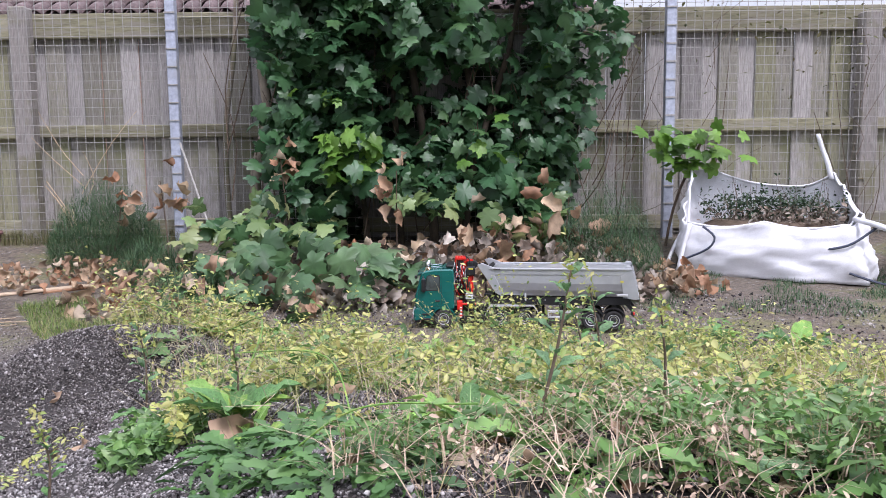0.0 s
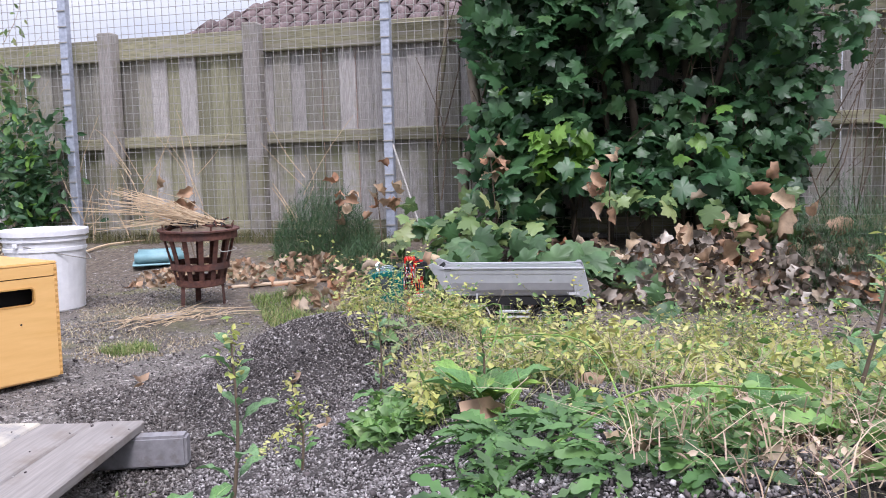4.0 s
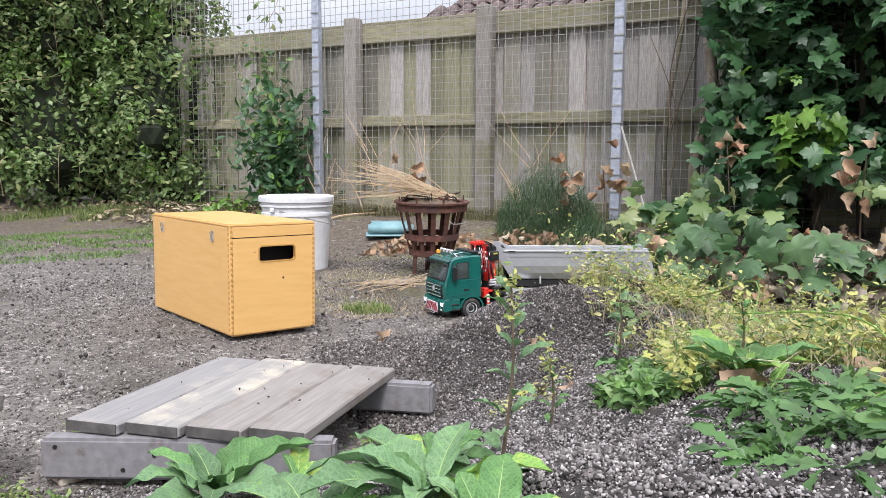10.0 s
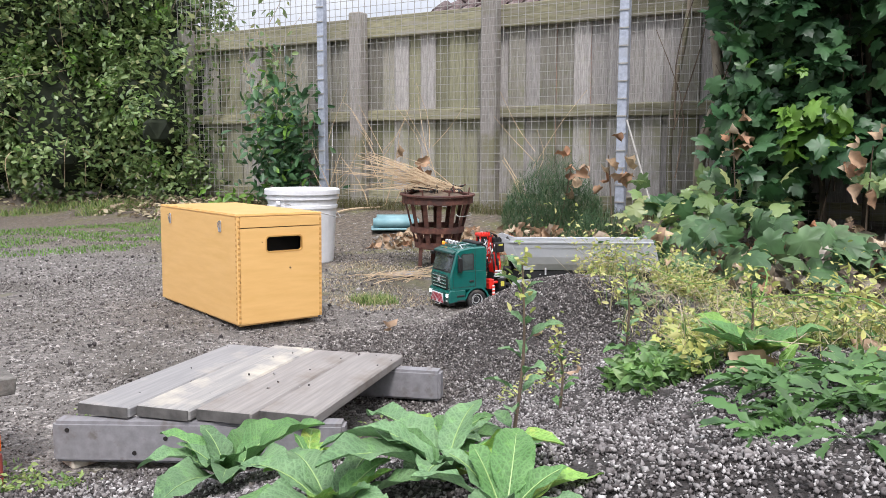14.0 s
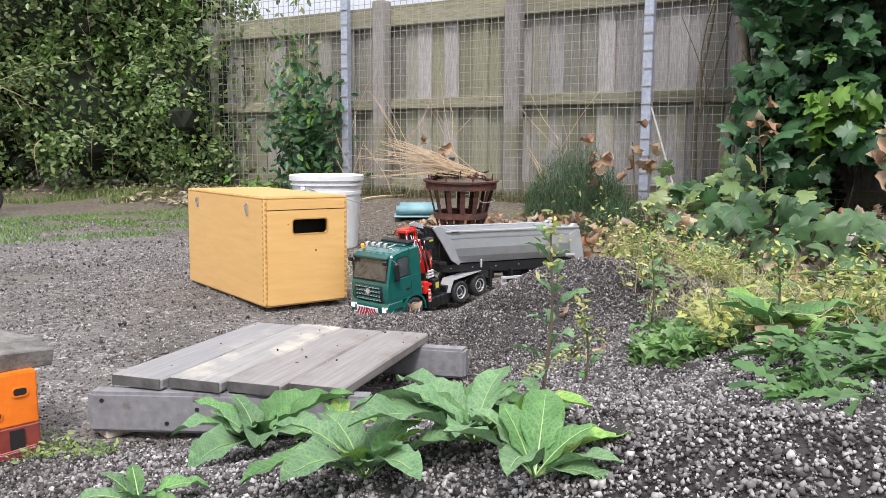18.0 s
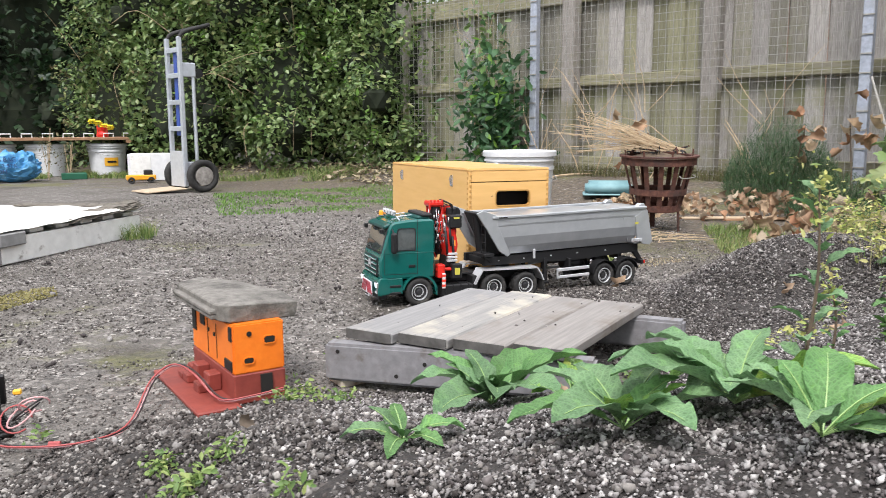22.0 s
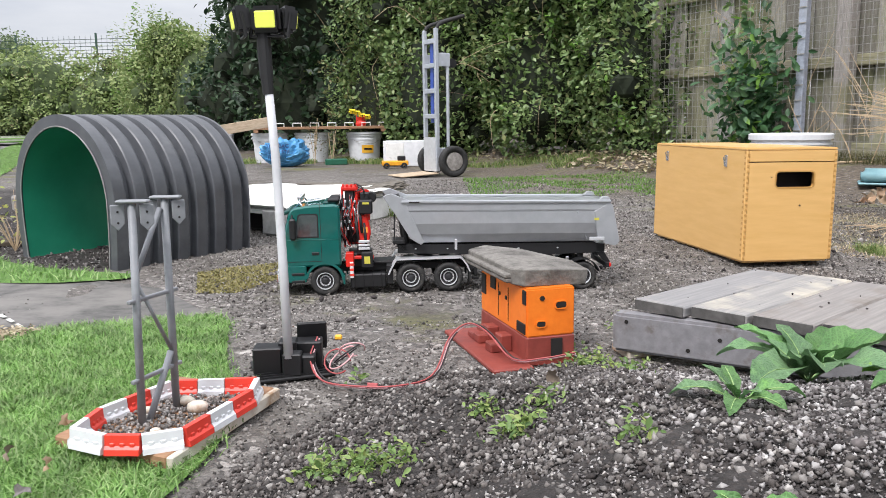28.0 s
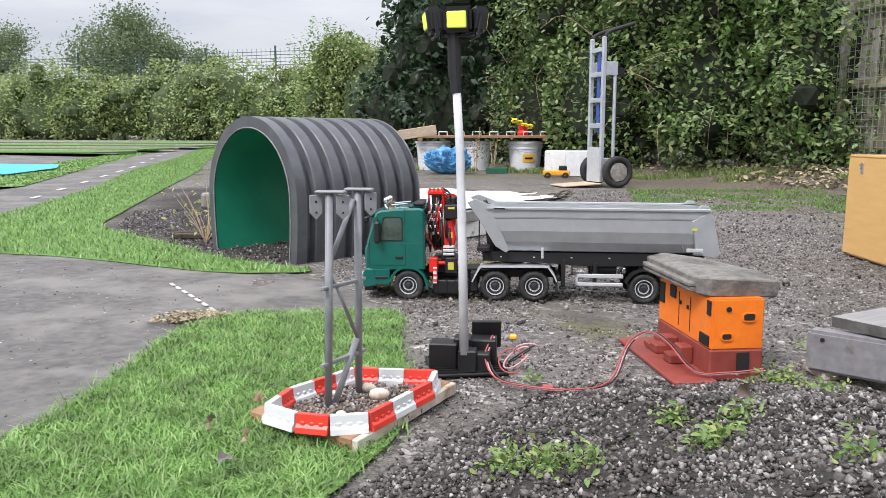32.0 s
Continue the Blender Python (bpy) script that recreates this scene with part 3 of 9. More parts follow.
def pipe(points, r, seg=6, bm=None, taper=1.0):
    """A tube along a row of points."""
    own = bmesh.new()
    pts = [Vector(p) for p in points]
    rings = []
    for k, p in enumerate(pts):
        way_on = (pts[min(k + 1, len(pts) - 1)] - pts[max(k - 1, 0)]).normalized()
        side = way_on.orthogonal().normalized() if not rings else (last - last.dot(way_on) * way_on).normalized()
        last = side
        up = way_on.cross(side)
        rr = r * (1 + (taper - 1) * k / max(1, len(pts) - 1))
        rings.append([own.verts.new(p + rr * (math.cos(t) * side + math.sin(t) * up)) for t in (2 * math.pi * i / seg for i in range(seg))])
    for p, q in zip(rings, rings[1:]):
        for i in range(seg):
            own.faces.new((p[i], p[(i + 1) % seg], q[(i + 1) % seg], q[i]))
    own.faces.new(rings[0][::-1])
    own.faces.new(rings[-1])
    return own if bm is None else joined(bm, own)


def prism(outline, depth, bevel=0.0, bm=None):
    """A flat outline in x and z, made depth thick along y about y = 0."""
    own = bmesh.new()
    face = own.faces.new([own.verts.new((x, -depth / 2, z)) for x, z in outline])
    out = bmesh.ops.extrude_face_region(own, geom=[face])
    bmesh.ops.translate(own, vec=(0, depth, 0), verts=[v for v in out["geom"] if isinstance(v, bmesh.types.BMVert)])
    if bevel:
        bmesh.ops.bevel(own, geom=own.edges[:], offset=bevel, segments=1, affect="EDGES")
    return own if bm is None else joined(bm, own)


def curve_points(points, n=24):
    """A smooth line of n points through the given ones."""
    p = [Vector(v) for v in points]
    p = [2 * p[0] - p[1]] + p + [2 * p[-1] - p[-2]]
    out = []
    for k in range(n):
        s = k / (n - 1) * (len(p) - 3)
        i = min(int(s), len(p) - 4)
        t = s - i
        a, b, c, d = p[i:i + 4]
        out.append(0.5 * ((2 * b) + (c - a) * t + (2 * a - 5 * b + 4 * c - d) * t * t + (3 * b - a - 3 * c + d) * t ** 3))
    return out


# ---- scattered pieces ----
rng = np.random.default_rng(7)


def frames_of(n, normal=None, spread=1.0):
    """Random turns, n of them; with a normal, the pieces' z leans that way."""
    z = rng.normal(size=(n, 3)) * spread
    if normal is not None:
        z = z + np.asarray(normal, float)
    z /= np.linalg.norm(z, axis=1, keepdims=True) + 1e-9
    x = np.cross(rng.normal(size=(n, 3)), z)
    x /= np.linalg.norm(x, axis=1, keepdims=True) + 1e-9
    return np.stack([x, np.cross(z, x), z], 2)


def scatter(name, template, faces, places, turns, sizes, material):
    """One mesh of many copies of a small piece."""
    t, f = np.asarray(template, float), np.asarray(faces)
    n, k = len(places), len(t)
    s = np.asarray(sizes, float)
    s = s[:, None, None] if s.ndim == 1 else s[:, None, :]
    v = np.einsum("nij,nkj->nki", turns, t[None] * s) + np.asarray(places)[:, None]
    return mesh_from(name, v.reshape(-1, 3), (f[None] + (np.arange(n) * k)[:, None, None]).reshape(-1, f.shape[1]), material)


QUAD_LEAF = ([(0, -0.5, 0), (0.3, 0.0, 0.06), (0, 0.55, 0), (-0.3, 0.0, 0.06)], [(0, 1, 2), (0, 2, 3)])


OVATE_LEAF = ([(0, -0.5, 0), (0.23, -0.18, 0.07), (0.21, 0.16, 0.06), (0, 0.56, -0.07), (-0.21, 0.16, 0.06), (-0.23, -0.18, 0.07)],
              [(0, 1, 2), (0, 2, 3), (0, 3, 4), (0, 4, 5)])


def leafy(name, places, sizes, material, normal=None, spread=1.0, shape=OVATE_LEAF):
    return scatter(name, shape[0], shape[1], places, frames_of(len(places), normal, spread), sizes, material)


ROCK = np.array([(0.9, 0, 0.1), (-0.9, 0.15, 0), (0.1, 0.85, 0.05), (-0.05, -0.9, -0.05), (0.1, -0.05, 0.7), (0, 0.1, -0.7),
                 (0.5, 0.55, 0.35), (-0.55, -0.45, 0.4)])
ROCK_FACES = [(0, 6, 4), (6, 2, 4), (2, 1, 4), (1, 7, 4), (7, 3, 4), (3, 0, 4), (0, 2, 6), (1, 3, 7), (2, 0, 5), (1, 2, 5), (3, 1, 5), (0, 3, 5)]


def stones(name, xy, radius, material, sink=0.25):
    z = land(xy[:, 0], xy[:, 1])
    places = np.c_[xy, z + radius * (0.6 - sink)]
    sizes = radius[:, None] * rng.uniform(0.65, 1.25, (len(xy), 3))
    return scatter(name, ROCK, ROCK_FACES, places, frames_of(len(xy)), sizes, material)


def spread_in(poly, n):
    """n random places inside an outline."""
    p = np.array(poly)
    out = np.zeros((0, 2))
    while len(out) < n:
        q = rng.uniform(p.min(0), p.max(0), (n * 2, 2))
        out = np.r_[out, q[inside_depth(q[:, 0], q[:, 1], poly) > 0]]
    return out[:n]


def blades(name, xyz, height, width, material, lean=0.5):
    """Grass: each blade a bent strip."""
    n = len(xyz)
    a = rng.uniform(0, 2 * np.pi, n)
    side = np.c_[np.cos(a), np.sin(a), 0 * a]
    out = np.c_[-np.sin(a), np.cos(a), 0 * a] * (rng.uniform(-1, 1, n) * lean * height)[:, None]
    h = np.c_[0 * a, 0 * a, height]
    w = side * (width if np.ndim(width) == 0 else width[:, None])
    v = np.stack([xyz - w, xyz + w, xyz + 0.55 * h + 0.3 * out + w * 0.8, xyz + 0.55 * h + 0.3 * out - w * 0.8, xyz + h * 0.95 + out], 1)
    base = (np.arange(n) * 5)[:, None]
    f = np.concatenate([base + np.array([[0, 1, 2]]), base + np.array([[0, 2, 3]]), base + np.array([[3, 2, 4]])])
    return mesh_from(name, v.reshape(-1, 3), f, material)


# ---- ground, road, turf ----
def graded(lo, hi, step, reach):
    """Grid lines: even between lo and hi, then ever wider out to reach."""
    mid = np.arange(lo, hi + step / 2, step)
    out, s, v = [], step, hi
    while v < reach:
        s *= 1.22
        v += s
        out.append(v)
    low = [lo + hi - v for v in out]
    return np.array(low[::-1] + mid.tolist() + out)


def make_ground():
    xs, ys = graded(-0.9, 3.3, 0.028, 420), graded(-1.1, 3.0, 0.028, 420)
    gx, gy = np.meshgrid(xs, ys, indexing="ij")
    gz = land(gx, gy)
    share = heap_share(gx, gy)
    gz = gz + share * 0.0022 * rng.normal(size=gz.shape) + (1 - share) * 0.0012 * rng.normal(size=gz.shape) * (np.hypot(gx, gy) < 6) * (gx > -0.25)
    v = np.stack([gx, gy, gz], -1).reshape(-1, 3)
    i = np.arange(len(xs) * len(ys)).reshape(len(xs), len(ys))
    f = np.stack([i[:-1, :-1], i[1:, :-1], i[1:, 1:], i[:-1, 1:]], -1).reshape(-1, 4)
    me = smooth(mesh_from("ground", v, f, "ground"))
    a = me.attributes.new("heap", "FLOAT", "POINT")
    a.data.foreach_set("value", share.ravel().astype(np.float32))
    n = 0.901 * gx + 0.434 * gy
    earth = np.maximum(ramp(n + 0.25 * np.sin(2.1 * gx) * np.sin(1.7 * gy), 2.75, 3.6), ramp(gx, 1.75, 2.1) * (1 - share) * ramp(-gy, -2.4, -2.0))
    bed = inside_depth(gx, gy, [(-1.02, 2.42), (-0.72, 2.22), (-0.45, 2.6), (-0.35, 3.6), (-1.4, 5.7), (-2.69, 5.76), (-2.07, 3.96), (-1.82, 3.23), (-1.68, 3.04), (-1.38, 2.78)])
    a.data.foreach_set("value", np.maximum(share, ramp(bed, -0.05, 0.12)).ravel().astype(np.float32))
    b = me.attributes.new("soil", "FLOAT", "POINT")
    b.data.foreach_set("value", earth.ravel().astype(np.float32))
    tagged(new("ground", me), "grey gritty yard with a dark gravel heap and bare soil", "ground", kind="structure")


def sheet(name, outline, lift, material, label, category, kind="structure"):
    """A thin sheet lying on the ground within an outline."""
    own = bmesh.new()
    own.faces.new([own.verts.new((x, y, 0)) for x, y in outline])
    bmesh.ops.triangulate(own, faces=own.faces[:])
    for _ in range(3):
        bmesh.ops.subdivide_edges(own, edges=[e for e in own.edges if e.calc_length() > 0.6], cuts=1, use_grid_fill=False)
        bmesh.ops.triangulate(own, faces=own.faces[:])
    bmesh.ops.recalc_face_normals(own, faces=own.faces)
    if sum(f.normal.z * f.calc_area() for f in own.faces) < 0:
        bmesh.ops.reverse_faces(own, faces=own.faces)
    for v in own.verts:
        v.co.z = level(v.co.x, v.co.y) + lift
    me = bpy.data.meshes.new(name)
    own.to_mesh(me)
    own.free()
    me.materials.append(M[material])
    return tagged(new(name, me), label, category, kind=kind)


ROAD = [(-0.30, 1.74), (-0.48, 2.05), (-0.66, 2.13), (-0.81, 2.11), (-1.0, 2.17), (-1.23, 2.27), (-1.46, 2.35), (-1.67, 2.38), (-2.0, 2.42), (-2.3, 2.63), (-2.42, 3.1), (-2.58, 3.9), (-2.8, 4.55), (-3.25, 5.8), (-4.4, 8.6), (-5.2, 11.3), (-7.57, 18.22), (-9.4, 22.96),
        (-10.37, 23.13), (-8.82, 19.9), (-6.66, 13.56), (-5.25, 9.33), (-4.52, 7.46), (-3.7, 5.5), (-3.6, 4.6), (-6.5, 3.4), (-9.0, 2.0), (-9.0, -3.0), (-0.62, -3.0), (-0.5, 0.3)]
TURF_NEAR = [(-0.245, 1.73), (-0.19, 1.32), (-0.115, 1.12), (-0.125, 0.95), (-0.165, 0.77), (-0.42, 0.22), (-0.75, -0.8), (-1.5, -0.8), (-0.75, 0.4), (-0.62, 0.8), (-0.615, 1.1), (-0.66, 1.45), (-0.62, 1.62), (-0.45, 1.70)]
TURF_SIDE = [(-0.56, 2.20), (-0.64, 2.12), (-0.81, 2.09), (-1.0, 2.15), (-1.23, 2.25), (-1.46, 2.33), (-1.67, 2.36), (-2.0, 2.40), (-2.3, 2.6), (-2.43, 3.1), (-2.59, 3.9), (-2.81, 4.55), (-3.26, 5.8), (-4.41, 8.6), (-5.2, 11.3), (-7.55, 18.2), (-6.9, 18.2), (-4.6, 11.1),
             (-3.43, 7.99), (-2.69, 5.76), (-2.07, 3.96), (-1.82, 3.23), (-1.68, 3.04), (-1.38, 2.78), (-1.17, 2.6), (-1.02, 2.44), (-0.8, 2.28)]
TURF_FAR = [(-3.72, 5.5), (-4.55, 7.5), (-5.28, 9.35), (-6.69, 13.6), (-8.85, 19.9), (-9.6, 19.9), (-7.1, 13.6), (-6.5, 11.4), (-5.95, 9.34), (-5.57, 8.97), (-5.09, 8.14), (-4.75, 6.7), (-6.4, 6.45), (-9.0, 5.6), (-9.0, 5.0), (-5.0, 5.0)]


def softened(outline, times=2):
    """The outline with its corners cut round."""
    for _ in range(times):
        out = []
        for (ax, ay), (bx, by) in zip(outline, outline[1:] + outline[:1]):
            cut = min(0.25, 0.06 / math.hypot(bx - ax, by - ay))
            out += [(ax + cut * (bx - ax), ay + cut * (by - ay)), (bx + cut * (ax - bx), by + cut * (ay - by))]
        outline = out
    return [(x + 0.006 * noise.noise((x * 23, y * 23, 1.0)), y + 0.006 * noise.noise((x * 23, y * 23, 7.0))) for x, y in outline]


def turf(name, outline, count, tall, wide, label):
    outline = softened(outline)
    sheet(name, outline, 0.006, "turf_base", label, "artificial grass")
    xy = spread_in(outline, count) + rng.normal(size=(count, 2)) * 0.009
    xyz = np.c_[xy, land(xy[:, 0], xy[:, 1]) + 0.006]
    grow = tall * rng.uniform(0.5, 1.25, count)
    tagged(new(name + "_blades", blades(name + "_blades", xyz, grow, wide, "turf", 2.4)), "bright green plastic grass blades on the turf", "artificial grass", kind="stuff")


def make_road():
    sheet("road", ROAD, 0.004, "road", "worn dark road surface dusty with grit", "road")
    marks = [((-0.877, 1.903), 0.034), ((-0.841, 1.859), 0.034), ((-0.804, 1.814), 0.034), ((-0.768, 1.769), 0.034), ((-0.732, 1.724), 0.034), ((-0.696, 1.679), 0.034), ((-0.660, 1.634), 0.034)]
    for (x, y), ln in marks:
        single("road_mark", block(ln, 0.009, 0.003, bevel=0.001), "white_line", pose(x, y, level(x, y) + 0.0065, 0, 0, -51.2), "short worn white dash on the dark road", "road mark", "white dashes on the road")
    for k in range(16):
        s = k / 15
        x, y = -2.98 - 5.9 * s ** 1.15, 4.55 + 15.6 * s ** 1.15
        single("road_mark", block(0.19 + 0.3 * s, 0.03 + 0.03 * s, 0.004, bevel=0.001), "white_line", pose(x, y, level(x, y) + 0.008, 0, 0, 109), "short white dash along the lane's middle", "road mark", "white dashes on the road")
    turf("turf_near", TURF_NEAR, 74000, 0.0110, 0.0011, "bright green artificial turf beside the road")
    turf("turf_side", TURF_SIDE, 46000, 0.017, 0.0020, "bright green artificial turf verge along the lane")
    turf("turf_far", TURF_FAR, 14000, 0.02, 0.010, "distant green artificial turf strip")
    sheet("blue_sheet", [(-4.7, 6.75), (-5.08, 8.14), (-5.57, 8.97), (-6.6, 8.9), (-7.6, 8.2), (-6.4, 6.6)], 0.03, "pool", "turquoise sheet lying among the turf", "pool sheet")
    for k, (x, y, ln, a) in enumerate([(-11, 15, 9, -8), (-12, 17, 11, -6), (-10, 13.4, 7, -10), (-13, 19, 12, -5), (-11, 21, 12, -4)]):
        z = level(x, y)
        single("track_edging", block(ln, 0.05, 0.05, bevel=0.01), "debris", pose(x, y, z + 0.02, 0, 0, a), "long low grey edging board of the far track", "edging", "far track edgings")
        single("far_lawn", block(ln, 1.1, 0.02), "turf_base", pose(x, y - 0.7, z + 0.02, 0, 0, a), "distant strip of green turf", "artificial grass", "far turf strips", "structure")


CHIP = np.array([(0.9, 0.1, 0), (-0.85, 0, 0.1), (0, 0.8, -0.1), (0.1, -0.9, 0), (0.15, 0.1, 0.65), (-0.1, 0, -0.6)])
CHIP_FACES = [(0, 2, 4), (2, 1, 4), (1, 3, 4), (3, 0, 4), (2, 0, 5), (1, 2, 5), (3, 1, 5), (0, 3, 5)]


SPLINTER = np.array([(0.9, -0.4, -0.35), (-0.8, -0.5, -0.3), (0.05, 0.95, -0.25), (0.0, 0.0, 0.85)])
SPLINTER_FACES = [(0, 1, 3), (1, 2, 3), (2, 0, 3), (0, 2, 1)]


def chips(name, xy, radius, material, sink=0.25, far=False):
    """As stones, but simpler: for grit."""
    places = np.c_[xy, land(xy[:, 0], xy[:, 1]) + radius * (0.6 - sink)]
    return scatter(name, SPLINTER if far else CHIP, SPLINTER_FACES if far else CHIP_FACES, places, frames_of(len(xy)), radius[:, None] * rng.uniform(0.65, 1.25, (len(xy), 3)), material)


def make_stones():
    n = 100000
    xy = spread_in([(-0.45, 0.25), (-0.17, 0.75), (0.08, 1.19), (0.41, 1.30), (0.70, 1.15), (0.95, 1.06), (1.25, 1.26), (1.40, 1.66), (1.60, 1.92), (1.97, 1.86), (2.35, 1.45), (1.9, 0.75), (1.35, 0.2), (0.95, 0.08), (0.2, 0.15)], n)
    r = 0.0025 * np.exp(0.34 * rng.normal(size=n))
    r = r * np.interp(xy[:, 0], (-0.3, 0.35, 0.95), (1.3, 1.22, 1.0))
    dark = (np.hypot(xy[:, 0] - 1.75, xy[:, 1] - 1.45) + 0.12 * rng.normal(size=n)) < 0.55
    west = ~dark & (xy[:, 0] + 0.08 * rng.normal(size=n) < 0.45)
    tagged(new("gravel", chips("gravel", xy[west], r[west].clip(0.0016, 0.007), "stone", 0.1)), "dark crushed stone on the heap's low end", "gravel", kind="stuff")
    east = ~dark & ~west
    tagged(new("pale_gravel", chips("pale_gravel", xy[east], r[east].clip(0.0016, 0.006), "pale_stone", 0.1)), "grey and pale crushed stone covering the heap", "gravel", kind="stuff")
    n = 46000
    filler = spread_in([(0.0, 0.3), (0.3, 0.9), (0.8, 0.95), (1.35, 1.0), (1.45, 0.45), (1.2, 0.05), (0.9, 0.05), (0.3, 0.2)], n)
    tagged(new("fine_chippings", chips("fine_chippings", filler, (0.0019 * np.exp(0.3 * rng.normal(size=n))).clip(0.001, 0.004), "pale_stone", -0.1, True)), "fine pale chippings between the stones", "gravel", kind="stuff")
    tagged(new("dark_gravel", chips("dark_gravel", xy[dark], r[dark].clip(0.0016, 0.007), "dark_stone", 0.0, True)), "dark damp gravel on the heap's far shoulder", "gravel", kind="stuff")
    n = 30000
    fine = spread_in([(1.15, 1.1), (1.36, 1.6), (1.58, 1.9), (1.95, 1.82), (2.35, 1.42), (1.9, 0.9), (1.4, 0.95)], n)
    tagged(new("fine_gravel", chips("fine_gravel", fine, (0.0023 * np.exp(0.35 * rng.normal(size=n))).clip(0.0012, 0.005), "stone", -0.1, True)), "finer grey chippings over the heap's far shoulder", "gravel", kind="stuff")
    n = 24000
    rest = spread_in([(0.75, 0.12), (1.35, 0.2), (1.9, 0.75), (2.35, 1.45), (2.6, 0.6), (2.7, -0.3), (1.9, -0.7), (0.95, -0.55), (0.75, -0.2)], n)
    tagged(new("weedy_gravel", chips("weedy_gravel", rest, 0.0030 * np.exp(0.3 * rng.normal(size=n)), "dark_stone", 0.0, True)), "dark gravel showing between the weeds", "gravel", kind="stuff")
    n = 13000
    skirt = spread_in([(0.97, 1.06), (1.02, 1.22), (1.12, 1.52), (1.22, 1.86), (1.45, 2.02), (1.75, 2.05), (1.60, 1.88), (1.40, 1.62), (1.25, 1.24)], n)
    tagged(new("gravel_skirt", chips("gravel_skirt", skirt, (0.0036 * np.exp(0.35 * rng.normal(size=n))).clip(0.0018, 0.008), "stone", 0.0, True)), "loose crushed stone spilling from the heap beside the ramp", "gravel", kind="stuff")
    n = 170
    big = spread_in(HEAP[:10] + [(2.0, 0.6), (1.2, 0.0), (0.2, 0.2)], n)
    tagged(new("coarse_gravel", stones("coarse_gravel", big, rng.uniform(0.004, 0.009, n), "dark_stone")), "scattered coarse dark lumps of slag on the heap", "gravel", kind="stuff")
    n = 52000
    yard = spread_in([(-0.33, 0.42), (-0.13, 0.8), (-0.10, 1.1), (-0.17, 1.35), (-0.25, 1.75), (-0.6, 2.3), (-0.4, 3.6), (2.6, 3.4), (2.2, 2.0), (1.5, 1.9), (1.2, 1.3), (0.4, 1.28), (0.1, 1.2), (-0.15, 0.8)], n)
    keep = np.array([noise.noise((x * 2.3, y * 2.3, 0.7)) + 0.35 * noise.noise((x * 9, y * 9, 3)) > -0.45 for x, y in yard])
    yard = yard[keep]
    r = 0.0026 * np.exp(0.35 * rng.normal(size=len(yard)))
    off = yard[:, 1] > 1.75
    tagged(new("grit", chips("grit", yard[~off], r[~off].clip(0.0012, 0.006), "chip", 0.2)), "loose grit and chippings strewn over the yard", "gravel", kind="stuff")
    tagged(new("yard_grit", chips("yard_grit", yard[off], 1.15 * r[off].clip(0.0012, 0.006), "chip", 0.2, True)), "loose grit and chippings in the middle of the yard", "gravel", kind="stuff")
    n = 9000
    bed = spread_in([(-1.02, 2.42), (-0.72, 2.27), (-0.45, 2.6), (-0.35, 3.6), (-1.2, 4.2), (-2.0, 3.9), (-1.68, 3.07), (-1.38, 2.80)], n)
    tagged(new("bed_grit", chips("bed_grit", bed, 0.0038 * np.exp(0.35 * rng.normal(size=n)), "dark_stone", 0.2, True)), "dark fine grit on the bed beside the tunnel", "gravel", kind="stuff")
    n = 9000
    rear = spread_in([(-0.4, 3.6), (0.2, 5.8), (2.2, 5.4), (2.9, 3.4), (2.6, 3.0)], n)
    tagged(new("rear_grit", chips("rear_grit", rear, 0.0045 * np.exp(0.35 * rng.normal(size=n)), "chip", 0.2, True)), "loose grit at the back of the yard", "gravel", kind="stuff")
    n = 5000
    earth = spread_in([(2.3, 1.7), (2.2, 2.2), (2.8, 2.4), (3.6, 1.4), (4.0, 0.2), (3.9, -0.9), (3.0, -0.6), (2.9, 0.5)], n)
    tagged(new("soil_crumbs", chips("soil_crumbs", earth, 0.005 * np.exp(0.4 * rng.normal(size=n)), "dark_stone", 0.2, True)), "crumbs of soil and grit behind the heap", "gravel", kind="stuff")
    n = 420
    lumps = spread_in([(-0.2, 1.4), (-0.4, 2.6), (0.3, 4.6), (2.3, 3.4), (1.6, 1.95), (0.4, 1.4)], n)
    tagged(new("clods", stones("clods", lumps, rng.uniform(0.004, 0.011, n), "dark_stone", 0.2)), "small dark clods lying on the yard", "gravel", kind="stuff")
    n = 1500
    road = spread_in([(-0.6, 0.9), (-0.7, 1.9), (-1.7, 2.4), (-2.4, 1.6), (-1.6, 0.6)], n)
    tagged(new("road_grit", chips("road_grit", road, rng.uniform(0.0012, 0.004, n), "chip", -0.5)), "loose grit lying on the dark road", "gravel", kind="stuff")


def tuft(name, outline, n, tall, wide, material, label, category="grass", lift=0.0, lean=0.8):
    xy = spread_in(outline, n)
    keep = np.array([noise.noise((x * 3.1, y * 3.1, 2.0)) > -0.12 for x, y in xy])
    xy = xy[keep]
    xyz = np.c_[xy, land(xy[:, 0], xy[:, 1]) + lift]
    return tagged(new(name, blades(name, xyz, tall * rng.uniform(0.3, 1.2, len(xy)), wide, material, lean)), label, category, kind="stuff")


